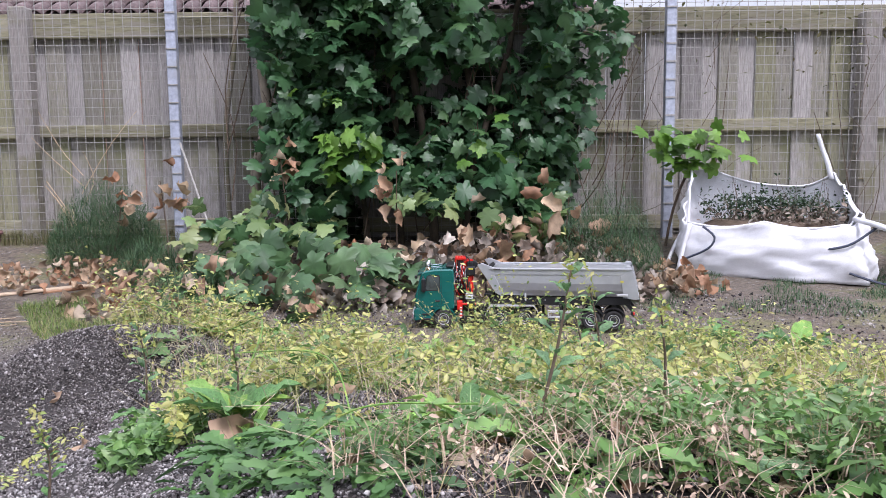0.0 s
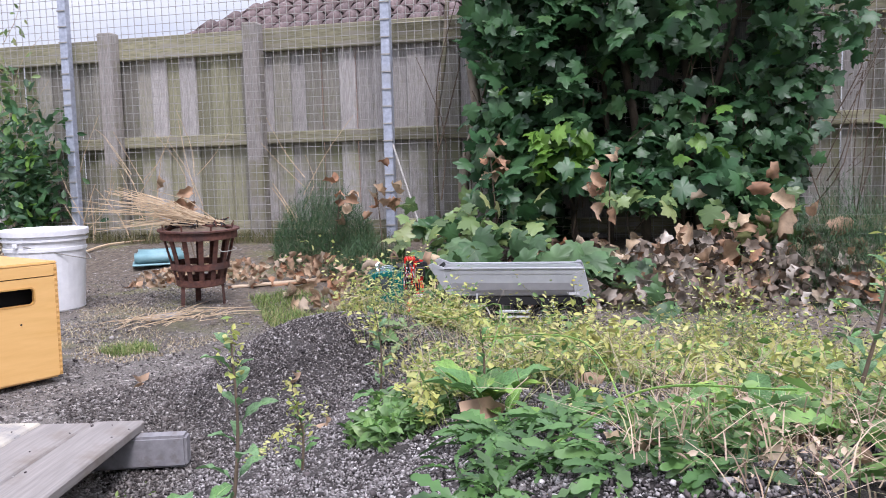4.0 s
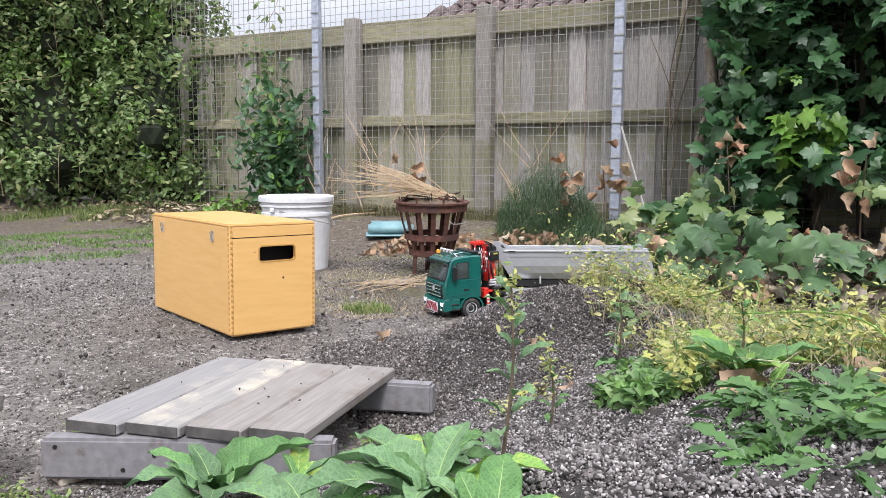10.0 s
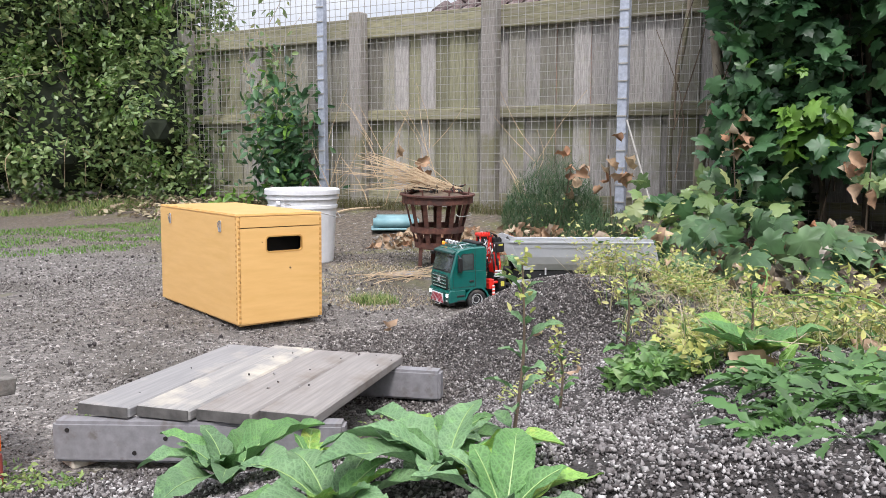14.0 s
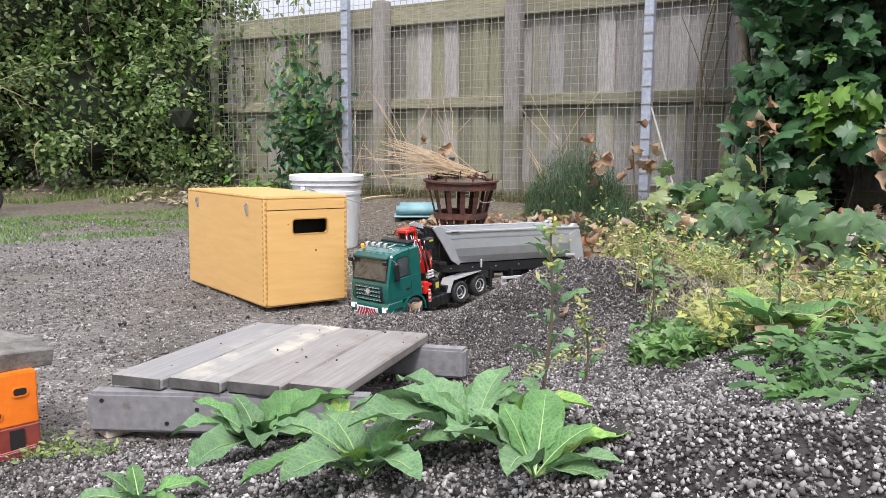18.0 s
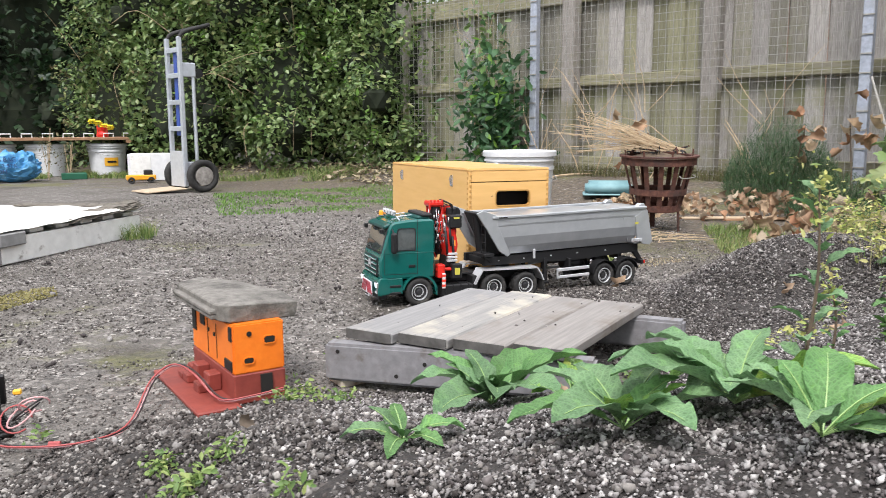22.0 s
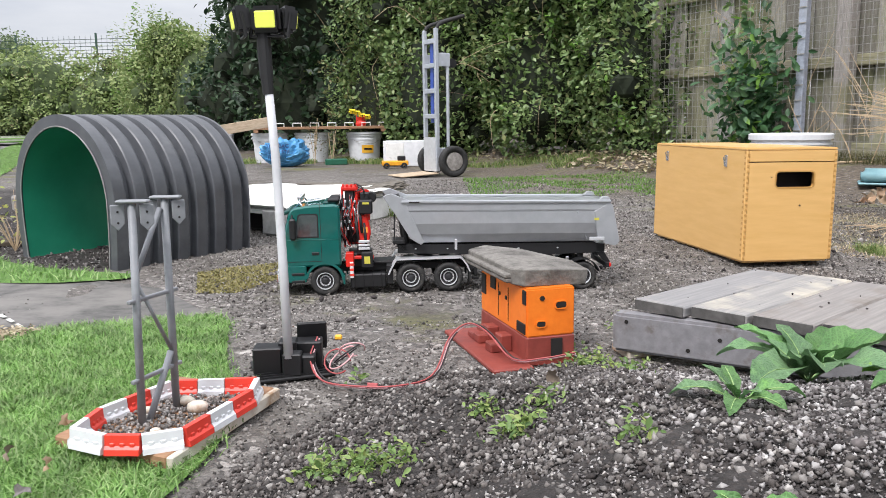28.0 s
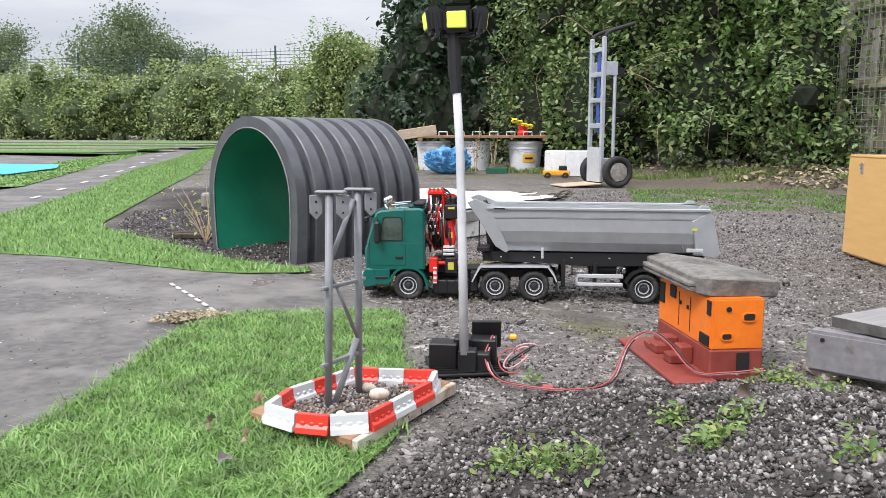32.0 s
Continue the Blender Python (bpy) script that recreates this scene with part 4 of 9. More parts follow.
def make_grass():
    tuft("yard_grass", [(0.6, 4.3), (1.9, 4.1), (2.3, 5.0), (2.0, 6.0), (0.7, 5.8)], 9000, 0.020, 0.0022, "bright_leaf", "thin patchy grass growing in the yard", lean=1.6)
    tuft("moss_patch", [(-0.38, 1.99), (-0.43, 2.24), (-0.26, 2.4), (-0.04, 2.46), (-0.02, 2.33), (-0.19, 2.14), (-0.28, 1.98)], 9000, 0.006, 0.0022, "yellow_moss", "flat yellowish moss on the grit", "moss", lean=2.0)
    tuft("moss_strip", [(1.5, 2.2), (2.1, 2.35), (2.2, 3.2), (1.6, 3.2)], 4200, 0.010, 0.0018, "straw", "dry moss and straw litter on the ground", "moss", lean=2.2)
    tuft("clump_by_box", [(1.62, 2.32), (1.80, 2.36), (1.83, 2.5), (1.64, 2.47)], 700, 0.035, 0.0011, "wild_grass", "small grass tuft at the edge of the yard", lean=1.5)
    tuft("basket_grass", [(2.2, 2.2), (2.75, 2.35), (2.8, 2.75), (2.5, 2.8)], 3600, 0.038, 0.0012, "wild_grass", "green grass beside the fire basket", lean=1.6)
    tuft("fence_grass", [(2.2, 5.9), (3.0, 4.9), (3.6, 3.6), (4.2, 2.4), (4.5, 2.5), (3.8, 4.2), (3.0, 5.7)], 9000, 0.085, 0.0014, "dry_hedge", "rough dull grass along the foot of the fence", lean=1.4)
    tuft("hedge_foot_grass", [(2.2, 6.6), (1.2, 7.7), (0.3, 9.0), (-1.6, 9.6), (-1.9, 8.8), (0.0, 8.2), (1.0, 7.2), (2.0, 6.1)], 12000, 0.055, 0.0030, "wild_grass", "ragged grass along the hedge foot", lean=1.5)
    tuft("bag_grass", [(3.6, 0.9), (4.3, 0.7), (5.3, -1.2), (4.6, -1.6), (3.7, -0.4)], 11000, 0.032, 0.0013, "dark_grass", "short dark grass round the bulk bag", lean=1.8)
    tuft("pallet_weed", [(0.12, 3.45), (0.24, 3.42), (0.28, 3.62), (0.16, 3.66)], 420, 0.07, 0.0012, "wild_grass", "weeds against the pallet's corner", lean=1.3)
    for x, y, r, h, n in [(3.45, 3.35, 0.29, 0.38, 12000), (3.25, 2.75, 0.24, 0.2, 5500), (3.0, 2.35, 0.2, 0.14, 4000), (4.05, 0.75, 0.27, 0.42, 8000), (4.75, -0.75, 0.3, 0.55, 9000)]:
        # fine side shoots in whorls fill a loose dome
        a, q = rng.uniform(0, 6.28, n), np.sqrt(rng.uniform(0, 1, n)) * r
        up = rng.uniform(0, 1, n) ** 0.8 * h * (1.1 - 0.75 * (q / r) ** 2) * rng.uniform(0.75, 1.15, n)
        xy = np.c_[x + q * np.cos(a), y + q * np.sin(a)]
        xyz = np.c_[xy, land(xy[:, 0], xy[:, 1]) + up]
        tagged(new("horsetail_clump", blades("horsetail_clump", xyz, rng.uniform(0.02, 0.05, n), 0.0009, "dark_grass", 2.6)), "dense dark green feathery horsetail clump", "weed", "horsetail clumps", "stuff")


# ---- fences ----
FENCE_TURN = math.degrees(math.atan2(0.901, -0.434))


def on_fence(u, n, z):
    """A place u metres along the fence and n metres out."""
    return (0.901 * n - 0.434 * u, 0.434 * n + 0.901 * u, z)


def make_fence():
    base = thing("timber_fence", pose(*on_fence(0, 5.16, 0), 0, 0, FENCE_TURN), "weathered mossy close-board timber fence with grey posts", "fence", kind="structure")
    meshes = [solid("board", block(wide, 0.016, 1.36, bevel=0.006), mat) for mat in ("board_grey", "board", "board_moss") for wide in (0.124, 0.112)]
    u, k = -5.0, 0
    while u < 5.05:
        pick = rng.random()
        tone = 0 if pick < (0.62 if u < 2.2 else 0.12) else (1 if pick < (0.92 if u < 2.2 else 0.5) else 2)
        ob = part("board", meshes[2 * tone + (rng.random() < 0.15)], "", base)
        ob.matrix_basis = pose(u, -0.012 - 0.016 * (k % 2), 0.76 + rng.uniform(-0.008, 0.008), 0, rng.uniform(-0.3, 0.3), 0)
        u, k = u + 0.108 + rng.uniform(0, 0.010), k + 1
    for z, h in ((1.395, 0.125), (0.78, 0.075), (0.2, 0.09)):
        for u in (-3.95, -1.75, 0.3, 1.4, 2.7, 4.1):
            ln = {-3.95: 2.2, -1.75: 2.2, 0.3: 1.9, 1.4: 1.45, 2.7: 1.0, 4.1: 1.75}[u]
            part("rail", block(ln, 0.045, h, bevel=0.006), "rail", base, m=pose(u, 0.022, z, 0, rng.uniform(-0.3, 0.3), 0))
    part("capping", block(10.2, 0.06, 0.024, bevel=0.004), "rail", base, m=pose(0.05, 0.01, 1.468))
    for u in (-4.7, -2.85, -0.65, 2.17, 3.23, 4.95):
        part("post", block(0.105, 0.1, 1.62, bevel=0.008), "post", base, m=pose(u, 0.085, 0.70 if u > 1 else 0.62))


def make_mesh_fence():
    base = thing("wire_fence", pose(*on_fence(0, 4.98, 0), 0, 0, FENCE_TURN), "galvanised square weldmesh fence on tall steel posts", "fence", kind="structure")
    for u in (-1.64, 1.235, 3.46):
        p = part("steel_post", block(0.058, 0.05, 2.55, bevel=0.004), "galv", base, m=pose(u, 0.03, 1.22))
        part("clip_strip", clip_row(), "wire", p)
    upright = solid("upright_wire", block(0.0029, 0.003, 2.4), "wire")
    for u in np.arange(-4.9, 4.95, 0.051):
        part("upright_wire", upright, "", base, m=pose(u, rng.uniform(-0.002, 0.002), 1.2, 0, rng.uniform(-0.05, 0.05), 0))
    cross = solid("cross_wire", block(9.86, 0.003, 0.0029), "wire")
    for z in np.arange(0.05, 2.4, 0.051):
        part("cross_wire", cross, "", base, m=pose(0, 0.003, z))


def clip_row():
    own = bmesh.new()
    for z in np.arange(-1.1, 1.25, 0.102):
        block(0.062, 0.006, 0.008, (0, 0.028, z), bm=own)
    return own


def make_house():
    base = thing("house", pose(*on_fence(2.0, 11.0, 0), 0, 0, FENCE_TURN), "neighbouring bungalow with a brown tiled hipped roof", "house")
    part("wall", block(8.6, 5.2, 2.45, bevel=0.02), "brick", base, m=pose(0, -2.9, 1.22))
    slope = part("roof", hipped(9.4, 6.0, 2.45, 1.75), "roof", base, m=pose(0, -2.9, 0))
    tile = solid("roof_tile", lathe([(0.11, -0.17), (0.125, -0.17), (0.11, 0.17), (0.095, 0.17)], 6, a0=0, a1=180), "roof", True)
    tan = math.atan2(1.75, 3.0)
    for r in range(9):
        for c in range(33):
            x, s = -4.0 + c * 0.25 + 0.03 * (r % 2), 0.2 + r * 0.3
            if abs(x) > 4.6 - s * 0.85:
                continue
            ob = part("roof_tile", tile, "", slope)
            ob.matrix_basis = pose(x, 3.0 - s * math.cos(tan), 2.47 + s * math.sin(tan)) @ pose(0, 0, 0, 90 - math.degrees(tan), 0, 0) @ pose(0, 0, -0.03 + 0.0, 0, 0, 0)


def hipped(lx, ly, eave, rise):
    own = bmesh.new()
    a = [own.verts.new((x, y, eave)) for x, y in ((-lx / 2, -ly / 2), (lx / 2, -ly / 2), (lx / 2, ly / 2), (-lx / 2, ly / 2))]
    b = [own.verts.new((x, 0, eave + rise)) for x in (-lx / 2 + 2.4, lx / 2 - 2.4)]
    for f in ((a[0], a[1], b[1], b[0]), (a[1], a[2], b[1]), (a[2], a[3], b[0], b[1]), (a[3], a[0], b[0]), (a[3], a[2], a[1], a[0])):
        own.faces.new(f)
    return own


# ---- hedges and trees ----
def blob_points(n, centre, size, bumps=9):
    """Places on and just under a lumpy rounded body, with the way out."""
    d = rng.normal(size=(n, 3))
    d /= np.linalg.norm(d, axis=1, keepdims=True)
    lump = np.ones(n)
    for _ in range(bumps):
        c = rng.normal(size=3)
        c /= np.linalg.norm(c)
        lump += rng.uniform(-0.16, 0.24) * np.exp(-(1 - d @ c) * 7)
    depth = 1 - 0.28 * rng.uniform(0, 1, n) ** 2.2
    return np.asarray(centre) + d * np.asarray(size) * (lump * depth)[:, None], d


# small solid cores whose dark colour gives the shade behind each leaf lump
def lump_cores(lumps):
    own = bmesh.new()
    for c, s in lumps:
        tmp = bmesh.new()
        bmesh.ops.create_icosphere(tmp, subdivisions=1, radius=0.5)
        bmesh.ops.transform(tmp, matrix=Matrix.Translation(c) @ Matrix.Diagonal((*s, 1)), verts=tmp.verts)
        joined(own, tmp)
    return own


def hedge(name, blobs, leaf, count, material, label, category="hedge", extra=None, stems=0, shoot=0.16, fine=OVATE_LEAF, inside="core"):
    """A bush: dark cores for the shade inside, leaves in overlapping shoots that stand out from it, some bare stems."""
    base = thing(name, pose(0, 0, 0), label, category)
    own = bmesh.new()
    for c, s in blobs:
        tmp = bmesh.new()
        bmesh.ops.create_icosphere(tmp, subdivisions=2, radius=0.72)
        for v in tmp.verts:
            v.co *= 1 + 0.25 * noise.noise(v.co * 2.3 + Vector(c))
        bmesh.ops.transform(tmp, matrix=Matrix.Translation(c) @ Matrix.Diagonal((*s, 1)), verts=tmp.verts)
        joined(own, tmp)
    # solid bodies added behind the leaves, coloured as the bush's inner shade
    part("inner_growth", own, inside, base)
    vol = np.array([(s[0] * s[1] + s[1] * s[2] + s[0] * s[2]) for c, s in blobs])
    inner, outer, way_out = [], [], []
    per = 34
    lumps = []
    for c, s in blobs:
        at, d = blob_points(16, c, s)
        for p, w in zip(np.asarray(c) + d * np.asarray(s) * 0.86, rng.uniform(0.24, 0.42, 16)):
            if p[2] > 0.1:
                lumps.append((p, np.full(3, w * (s[0] * s[1] * s[2]) ** (1 / 3))))
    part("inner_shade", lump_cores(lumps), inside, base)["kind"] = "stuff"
    for (c, s), share_of in zip(blobs, vol / vol.sum()):
        inner.append(blob_points(int(count * share_of * 0.4), c, s)[0])
    for c, s in lumps:
        p, d = blob_points(int(count * 0.6 / per * s[0] ** 2 / sum(w[1][0] ** 2 for w in lumps)), c, s, 6)
        p = p + d * rng.uniform(-0.4, 1.5, (len(p), 1)) * shoot * 0.7
        tip = d * 0.8 + rng.normal(size=d.shape) * 0.5 + (0, 0, -0.25)
        tip /= np.linalg.norm(tip, axis=1, keepdims=True)
        t = rng.uniform(-0.6, 1.0, (len(p), per))
        q = p[:, None] + tip[:, None] * (t * shoot)[:, :, None] + rng.normal(size=(len(p), per, 3)) * shoot * 0.36 * (1.1 - 0.6 * np.abs(t))[:, :, None]
        outer.append(q.reshape(-1, 3))
        way_out.append(np.repeat(d, per, 0))
    p, d, q = np.concatenate(outer), np.concatenate(way_out), np.concatenate(inner)
    keep = p[:, 2] > 0.03
    p, d, q = p[keep], d[keep], q[q[:, 2] > 0.02]
    part("foliage", leafy("foliage", q, leaf * rng.uniform(0.7, 1.4, len(q)), material, (0, 0, 0.6), 0.9, QUAD_LEAF), "", base)
    part("leaf_growth", leafy("leaf_growth", p, leaf * rng.uniform(0.55, 1.25, len(p)), material, d * 0.55 + (0, 0, 0.75), 0.55, fine), "", base)
    if extra:
        mat2, n2 = extra
        k = rng.choice(len(p) // per, n2 // per + 1) * per
        k = (k[:, None] + np.arange(per)).ravel().clip(0, len(p) - 1)
        part("tinted_foliage", leafy("tinted_foliage", p[k] + d[k] * leaf * 0.9, leaf * rng.uniform(0.5, 1.1, len(k)), mat2, d[k] * 0.5 + (0, 0, 0.7), 0.6, fine), "", base)
    for _ in range(stems):
        i = rng.integers(len(blobs))
        c, s = blobs[i]
        at, dd = blob_points(1, c, s)
        a = Vector(at[0])
        side = Vector(rng.normal(size=3)) * 0.25
        b = a + Vector(dd[0]) * rng.uniform(0.1, 0.35) + side + Vector((0, 0, rng.uniform(-0.5, 0.25)))
        part("bare_stem", pipe(curve_points([a, (a + b) / 2 + Vector(dd[0]) * 0.1 + Vector((0, 0, 0.1)), b], 7), rng.uniform(0.002, 0.0045), 4, taper=0.5), "twig" if rng.random() < 0.5 else "dark_twig", base)
    return base


def make_hedges():
    hedge("corner_bush", [((2.45, 7.0, 0.9), (0.55, 0.6, 1.0)), ((2.15, 7.5, 2.0), (0.75, 0.7, 1.1)), ((1.75, 7.7, 0.75), (0.65, 0.55, 0.9)), ((1.5, 8.1, 1.9), (0.8, 0.7, 1.1)), ((2.75, 7.2, 2.6), (0.45, 0.5, 0.6))],
          0.056, 56000, "hedge_leaf", "tall bramble hedge with ivy at the fence corner", extra=("bright_leaf", 2600), stems=110)
    hedge("bramble_hedge", [((0.9, 8.6, 0.8), (0.75, 0.6, 1.0)), ((0.75, 9.2, 2.0), (0.9, 0.8, 1.2)), ((0.25, 9.6, 0.7), (0.6, 0.5, 0.9)), ((1.4, 8.7, 3.0), (0.9, 0.8, 0.9))],
          0.056, 48000, "hedge_leaf", "overgrown bramble hedge with dry patches", extra=("dry_hedge", 6500), stems=110)
    # the trees' deep shade is in the darkened leaf colour
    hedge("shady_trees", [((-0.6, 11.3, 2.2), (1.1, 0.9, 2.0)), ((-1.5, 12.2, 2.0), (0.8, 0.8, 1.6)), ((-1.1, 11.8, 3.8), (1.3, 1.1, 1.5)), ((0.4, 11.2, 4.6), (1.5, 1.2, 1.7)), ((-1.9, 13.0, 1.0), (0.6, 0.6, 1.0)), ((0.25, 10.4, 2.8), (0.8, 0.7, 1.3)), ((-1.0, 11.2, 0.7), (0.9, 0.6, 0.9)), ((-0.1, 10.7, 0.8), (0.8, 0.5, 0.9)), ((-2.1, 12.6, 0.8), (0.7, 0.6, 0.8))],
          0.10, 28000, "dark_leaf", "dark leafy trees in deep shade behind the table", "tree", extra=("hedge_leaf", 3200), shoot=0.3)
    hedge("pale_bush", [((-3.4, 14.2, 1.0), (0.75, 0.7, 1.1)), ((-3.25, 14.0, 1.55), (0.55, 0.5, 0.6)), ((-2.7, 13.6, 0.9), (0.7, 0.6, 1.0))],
          0.06, 24000, "hazed_far_leaf", "fresh green rounded bush at the field's edge", "bush", extra=("bright_leaf", 3000), shoot=0.22, inside="far_core")
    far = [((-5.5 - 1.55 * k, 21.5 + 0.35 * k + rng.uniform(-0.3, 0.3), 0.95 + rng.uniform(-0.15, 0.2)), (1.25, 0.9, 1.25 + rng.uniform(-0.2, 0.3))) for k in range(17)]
    hedge("far_hedge", far, 0.10, 80000, "hazed_far_leaf", "long mixed bramble hedge along the far fence", extra=("dry_hedge", 2500), shoot=0.35, fine=QUAD_LEAF, inside="far_core")
    for x, y, h, w, n in [(-16.7, 31, 4.5, 1.75, 17000), (-14.2, 31, 3.5, 1.2, 7000), (-12.6, 31, 2.9, 0.95, 5000), (-21.9, 31, 4.2, 1.3, 7000)]:
        far_tree(x, y, h, w, n)


def far_tree(x, y, h, w, n):
    z = level(x, y)
    base = thing("tree", pose(x, y, z), "distant broadleaf tree with an open uneven crown", "tree", "far trees")
    part("trunk", pipe([(0, 0, -0.1), (0.08, 0, h * 0.35), (0, 0.05, h * 0.7)], 0.16, 7, taper=0.5), "dark_bark", base)
    ps = []
    for k in range(16):
        a, q = rng.uniform(0, 6.28), rng.uniform(0.2, 1.0)
        tip = Vector((w * q * math.cos(a), w * q * math.sin(a), h * rng.uniform(0.62, 1.08) - 0.5 * q))
        part("limb", pipe(curve_points([(0, 0, h * 0.4), tip * 0.5 + Vector((0, 0, h * 0.28)), tip], 6), 0.05, 5, taper=0.25), "dark_bark", base)
        c = rng.normal(size=(n // 16, 3)) * (w * 0.24, w * 0.24, h * 0.075)
        ps.append(c + np.array(tip))
    p = np.concatenate(ps)
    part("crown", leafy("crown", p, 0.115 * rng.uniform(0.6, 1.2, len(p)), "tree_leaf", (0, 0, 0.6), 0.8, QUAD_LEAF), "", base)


def make_far_fence():
    base = thing("field_fence", pose(0, 0, 0), "green wire fence standing behind the far hedge", "fence", kind="structure")
    own = bmesh.new()
    for k in range(11):
        x = -3.0 - 2.4 * k
        part("fence_post", block(0.05, 0.05, 2.9, (x, 22.6 + 0.22 * -x * 0.9, 1.62)), "far_green", base)
    for z in np.arange(2.1, 3.0, 0.1):
        rod((-3, 23.2, z), (-27, 28, z), 0.008, 4, bm=own)
    for k in range(150):
        x = -3 - k * 0.16
        rod((x, 22.6 - 0.198 * x, 2.0), (x, 22.6 - 0.198 * x, 3.0), 0.005, 4, bm=own)
    part("fence_wires", own, "far_green", base)


LOBES = [(0.13, -0.36), (0.35, -0.34), (0.38, -0.23), (0.35, -0.12), (0.55, -0.04), (0.60, 0.13), (0.46, 0.15), (0.34, 0.20), (0.25, 0.24), (0.28, 0.38), (0.15, 0.44)]
MAPLE = [(0, -0.28)] + LOBES + [(0, 0.62)] + [(-x, y) for x, y in LOBES[::-1]]


def maple_leaves(name, places, sizes, material, normal, spread, curl=0.22):
    t = [(0, 0, 0)] + [(x, y, -curl * (x * x + y * y) * 2 + 0.04 * ((k % 2) - 0.5)) for k, (x, y) in enumerate(MAPLE)]
    f = [(0, k + 1, (k + 1) % len(MAPLE) + 1) for k in range(len(MAPLE))]
    return scatter(name, t, f, places, frames_of(len(places), normal, spread), sizes, material)


def make_maple():
    base = thing("sycamore_tree", pose(0, 0, 0), "young sycamore with large lobed leaves growing through the fence", "tree")
    for u, n, lean, r, top in [(0.74, 4.86, -0.06, 0.034, 2.6), (0.60, 5.02, 0.05, 0.02, 2.4), (0.95, 5.02, -0.12, 0.018, 2.2)]:
        pts = [on_fence(u, n, 0.0), on_fence(u + 0.02, n, 0.5), on_fence(u - 0.07 * (r > 0.03), n - 0.02, 0.85), on_fence(u + lean * 0.5, n, 1.3), on_fence(u + lean, n, top)]
        part("trunk", pipe(curve_points(pts, 14), r, 8, taper=0.75), "bark", base, round_faces=True)
    for u, n, lean, r in [(-0.28, 4.80, 0.15, 0.03), (-0.42, 4.78, -0.3, 0.022), (-0.55, 4.84, 0.1, 0.026), (-0.08, 4.86, 0.05, 0.02), (0.1, 4.8, 0.2, 0.018)]:
        pts = [on_fence(u, n, 0.02), on_fence(u + lean * 0.3, n - 0.03, 0.6), on_fence(u + lean, n, 1.3), on_fence(u + 1.5 * lean, n, 2.3)]
        part("trunk", pipe(curve_points(pts, 12), r, 7, taper=0.6), "dark_bark", base, round_faces=True)
    # foliage hangs in tiers in front of the wire
    def tier(count, u0, u1, z0, z1, n0, n1, size, mat, edge=0.0):
        u, z, n = rng.uniform(u0, u1, count), rng.uniform(z0, z1, count), rng.uniform(n0, n1, count)
        keep = np.array([noise.noise((a * 2.6, b * 2.6, 1.7)) > edge for a, b in zip(u, z)])
        u, z, n = u[keep], z[keep], n[keep]
        p = np.c_[0.901 * n - 0.434 * u, 0.434 * n + 0.901 * u, z]
        part("leaves", maple_leaves("leaves", p, size * rng.uniform(0.6, 1.25, len(p)), mat, (-0.6, -0.3, 0.7), 0.6), "", base)
    tier(1000, 0.05, 0.66, 0.5, 1.95, 4.35, 4.85, 0.108, "maple", -0.3)
    tier(1500, -1.0, 0.5, 1.1, 2.2, 4.3, 4.9, 0.11, "maple", -0.32)
    tier(700, -0.85, 0.3, 0.5, 1.3, 4.6, 5.05, 0.10, "maple", 0.02)
    tier(560, -1.3, -0.75, 0.45, 1.75, 4.45, 4.85, 0.085, "maple", -0.08)
    tier(260, -0.9, 0.85, 0.15, 0.55, 4.1, 4.6, 0.105, "maple", -0.25)
    tier(220, -0.9, 0.95, 0.12, 0.42, 3.95, 4.4, 0.095, "hedge_leaf", -0.25)
    tier(520, -0.75, 0.35, 0.35, 1.9, 4.5, 4.9, 0.095, "maple", -0.5)
    tier(240, -1.0, 0.3, 0.3, 0.75, 4.4, 4.8, 0.085, "maple", -0.4)
    tier(44, 0.0, 0.28, 0.5, 0.72, 4.3, 4.45, 0.10, "bright_leaf", -0.4)
    tier(60, -0.9, 0.5, 0.5, 2.1, 4.3, 4.6, 0.09, "bright_leaf", 0.05)
    # darkened leaves at the back paint the shade within the foliage
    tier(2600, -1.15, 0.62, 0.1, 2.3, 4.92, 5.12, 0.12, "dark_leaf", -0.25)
    for _ in range(44):
        u, z = rng.uniform(-1.2, 0.9), rng.uniform(0.15, 0.8)
        a = Vector(on_fence(u, 4.7, z))
        b = a + Vector((rng.uniform(-0.1, 0.1), rng.uniform(-0.35, 0.35), rng.uniform(0.3, 1.0)))
        part("vine_stem", pipe(curve_points([a, (a + b) / 2 + Vector(rng.normal(size=3)) * 0.07, b], 6), 0.004, 4, taper=0.5), "dark_twig", base)
    ivy = thing("ivy_bush", pose(0, 0, 0), "dark ivy clump with fresh green tips beside the wire fence", "ivy")
    c = np.array(on_fence(3.75, 4.85, 0.55))
    p = c + rng.normal(size=(900, 3)) * (0.13, 0.14, 0.24)
    part("foliage", leafy("foliage", p, 0.075 * rng.uniform(0.6, 1.3, 900), "maple", (-0.6, -0.4, 0.6), 0.7), "", ivy)
    p = c + rng.normal(size=(60, 3)) * (0.1, 0.12, 0.2) + (-0.1, -0.08, 0.05)
    part("fresh_leaves", leafy("fresh_leaves", p, 0.08 * rng.uniform(0.6, 1.2, 60), "bright_leaf", (-0.6, -0.4, 0.6), 0.6), "", ivy)
    p = np.array(on_fence(4.15, 4.7, 0.12)) + rng.normal(size=(130, 3)) * (0.12, 0.14, 0.05)
    part("low_leaves", leafy("low_leaves", p, 0.07 * rng.uniform(0.6, 1.2, 130), "bright_leaf", (-0.3, -0.3, 0.9), 0.5), "", ivy)
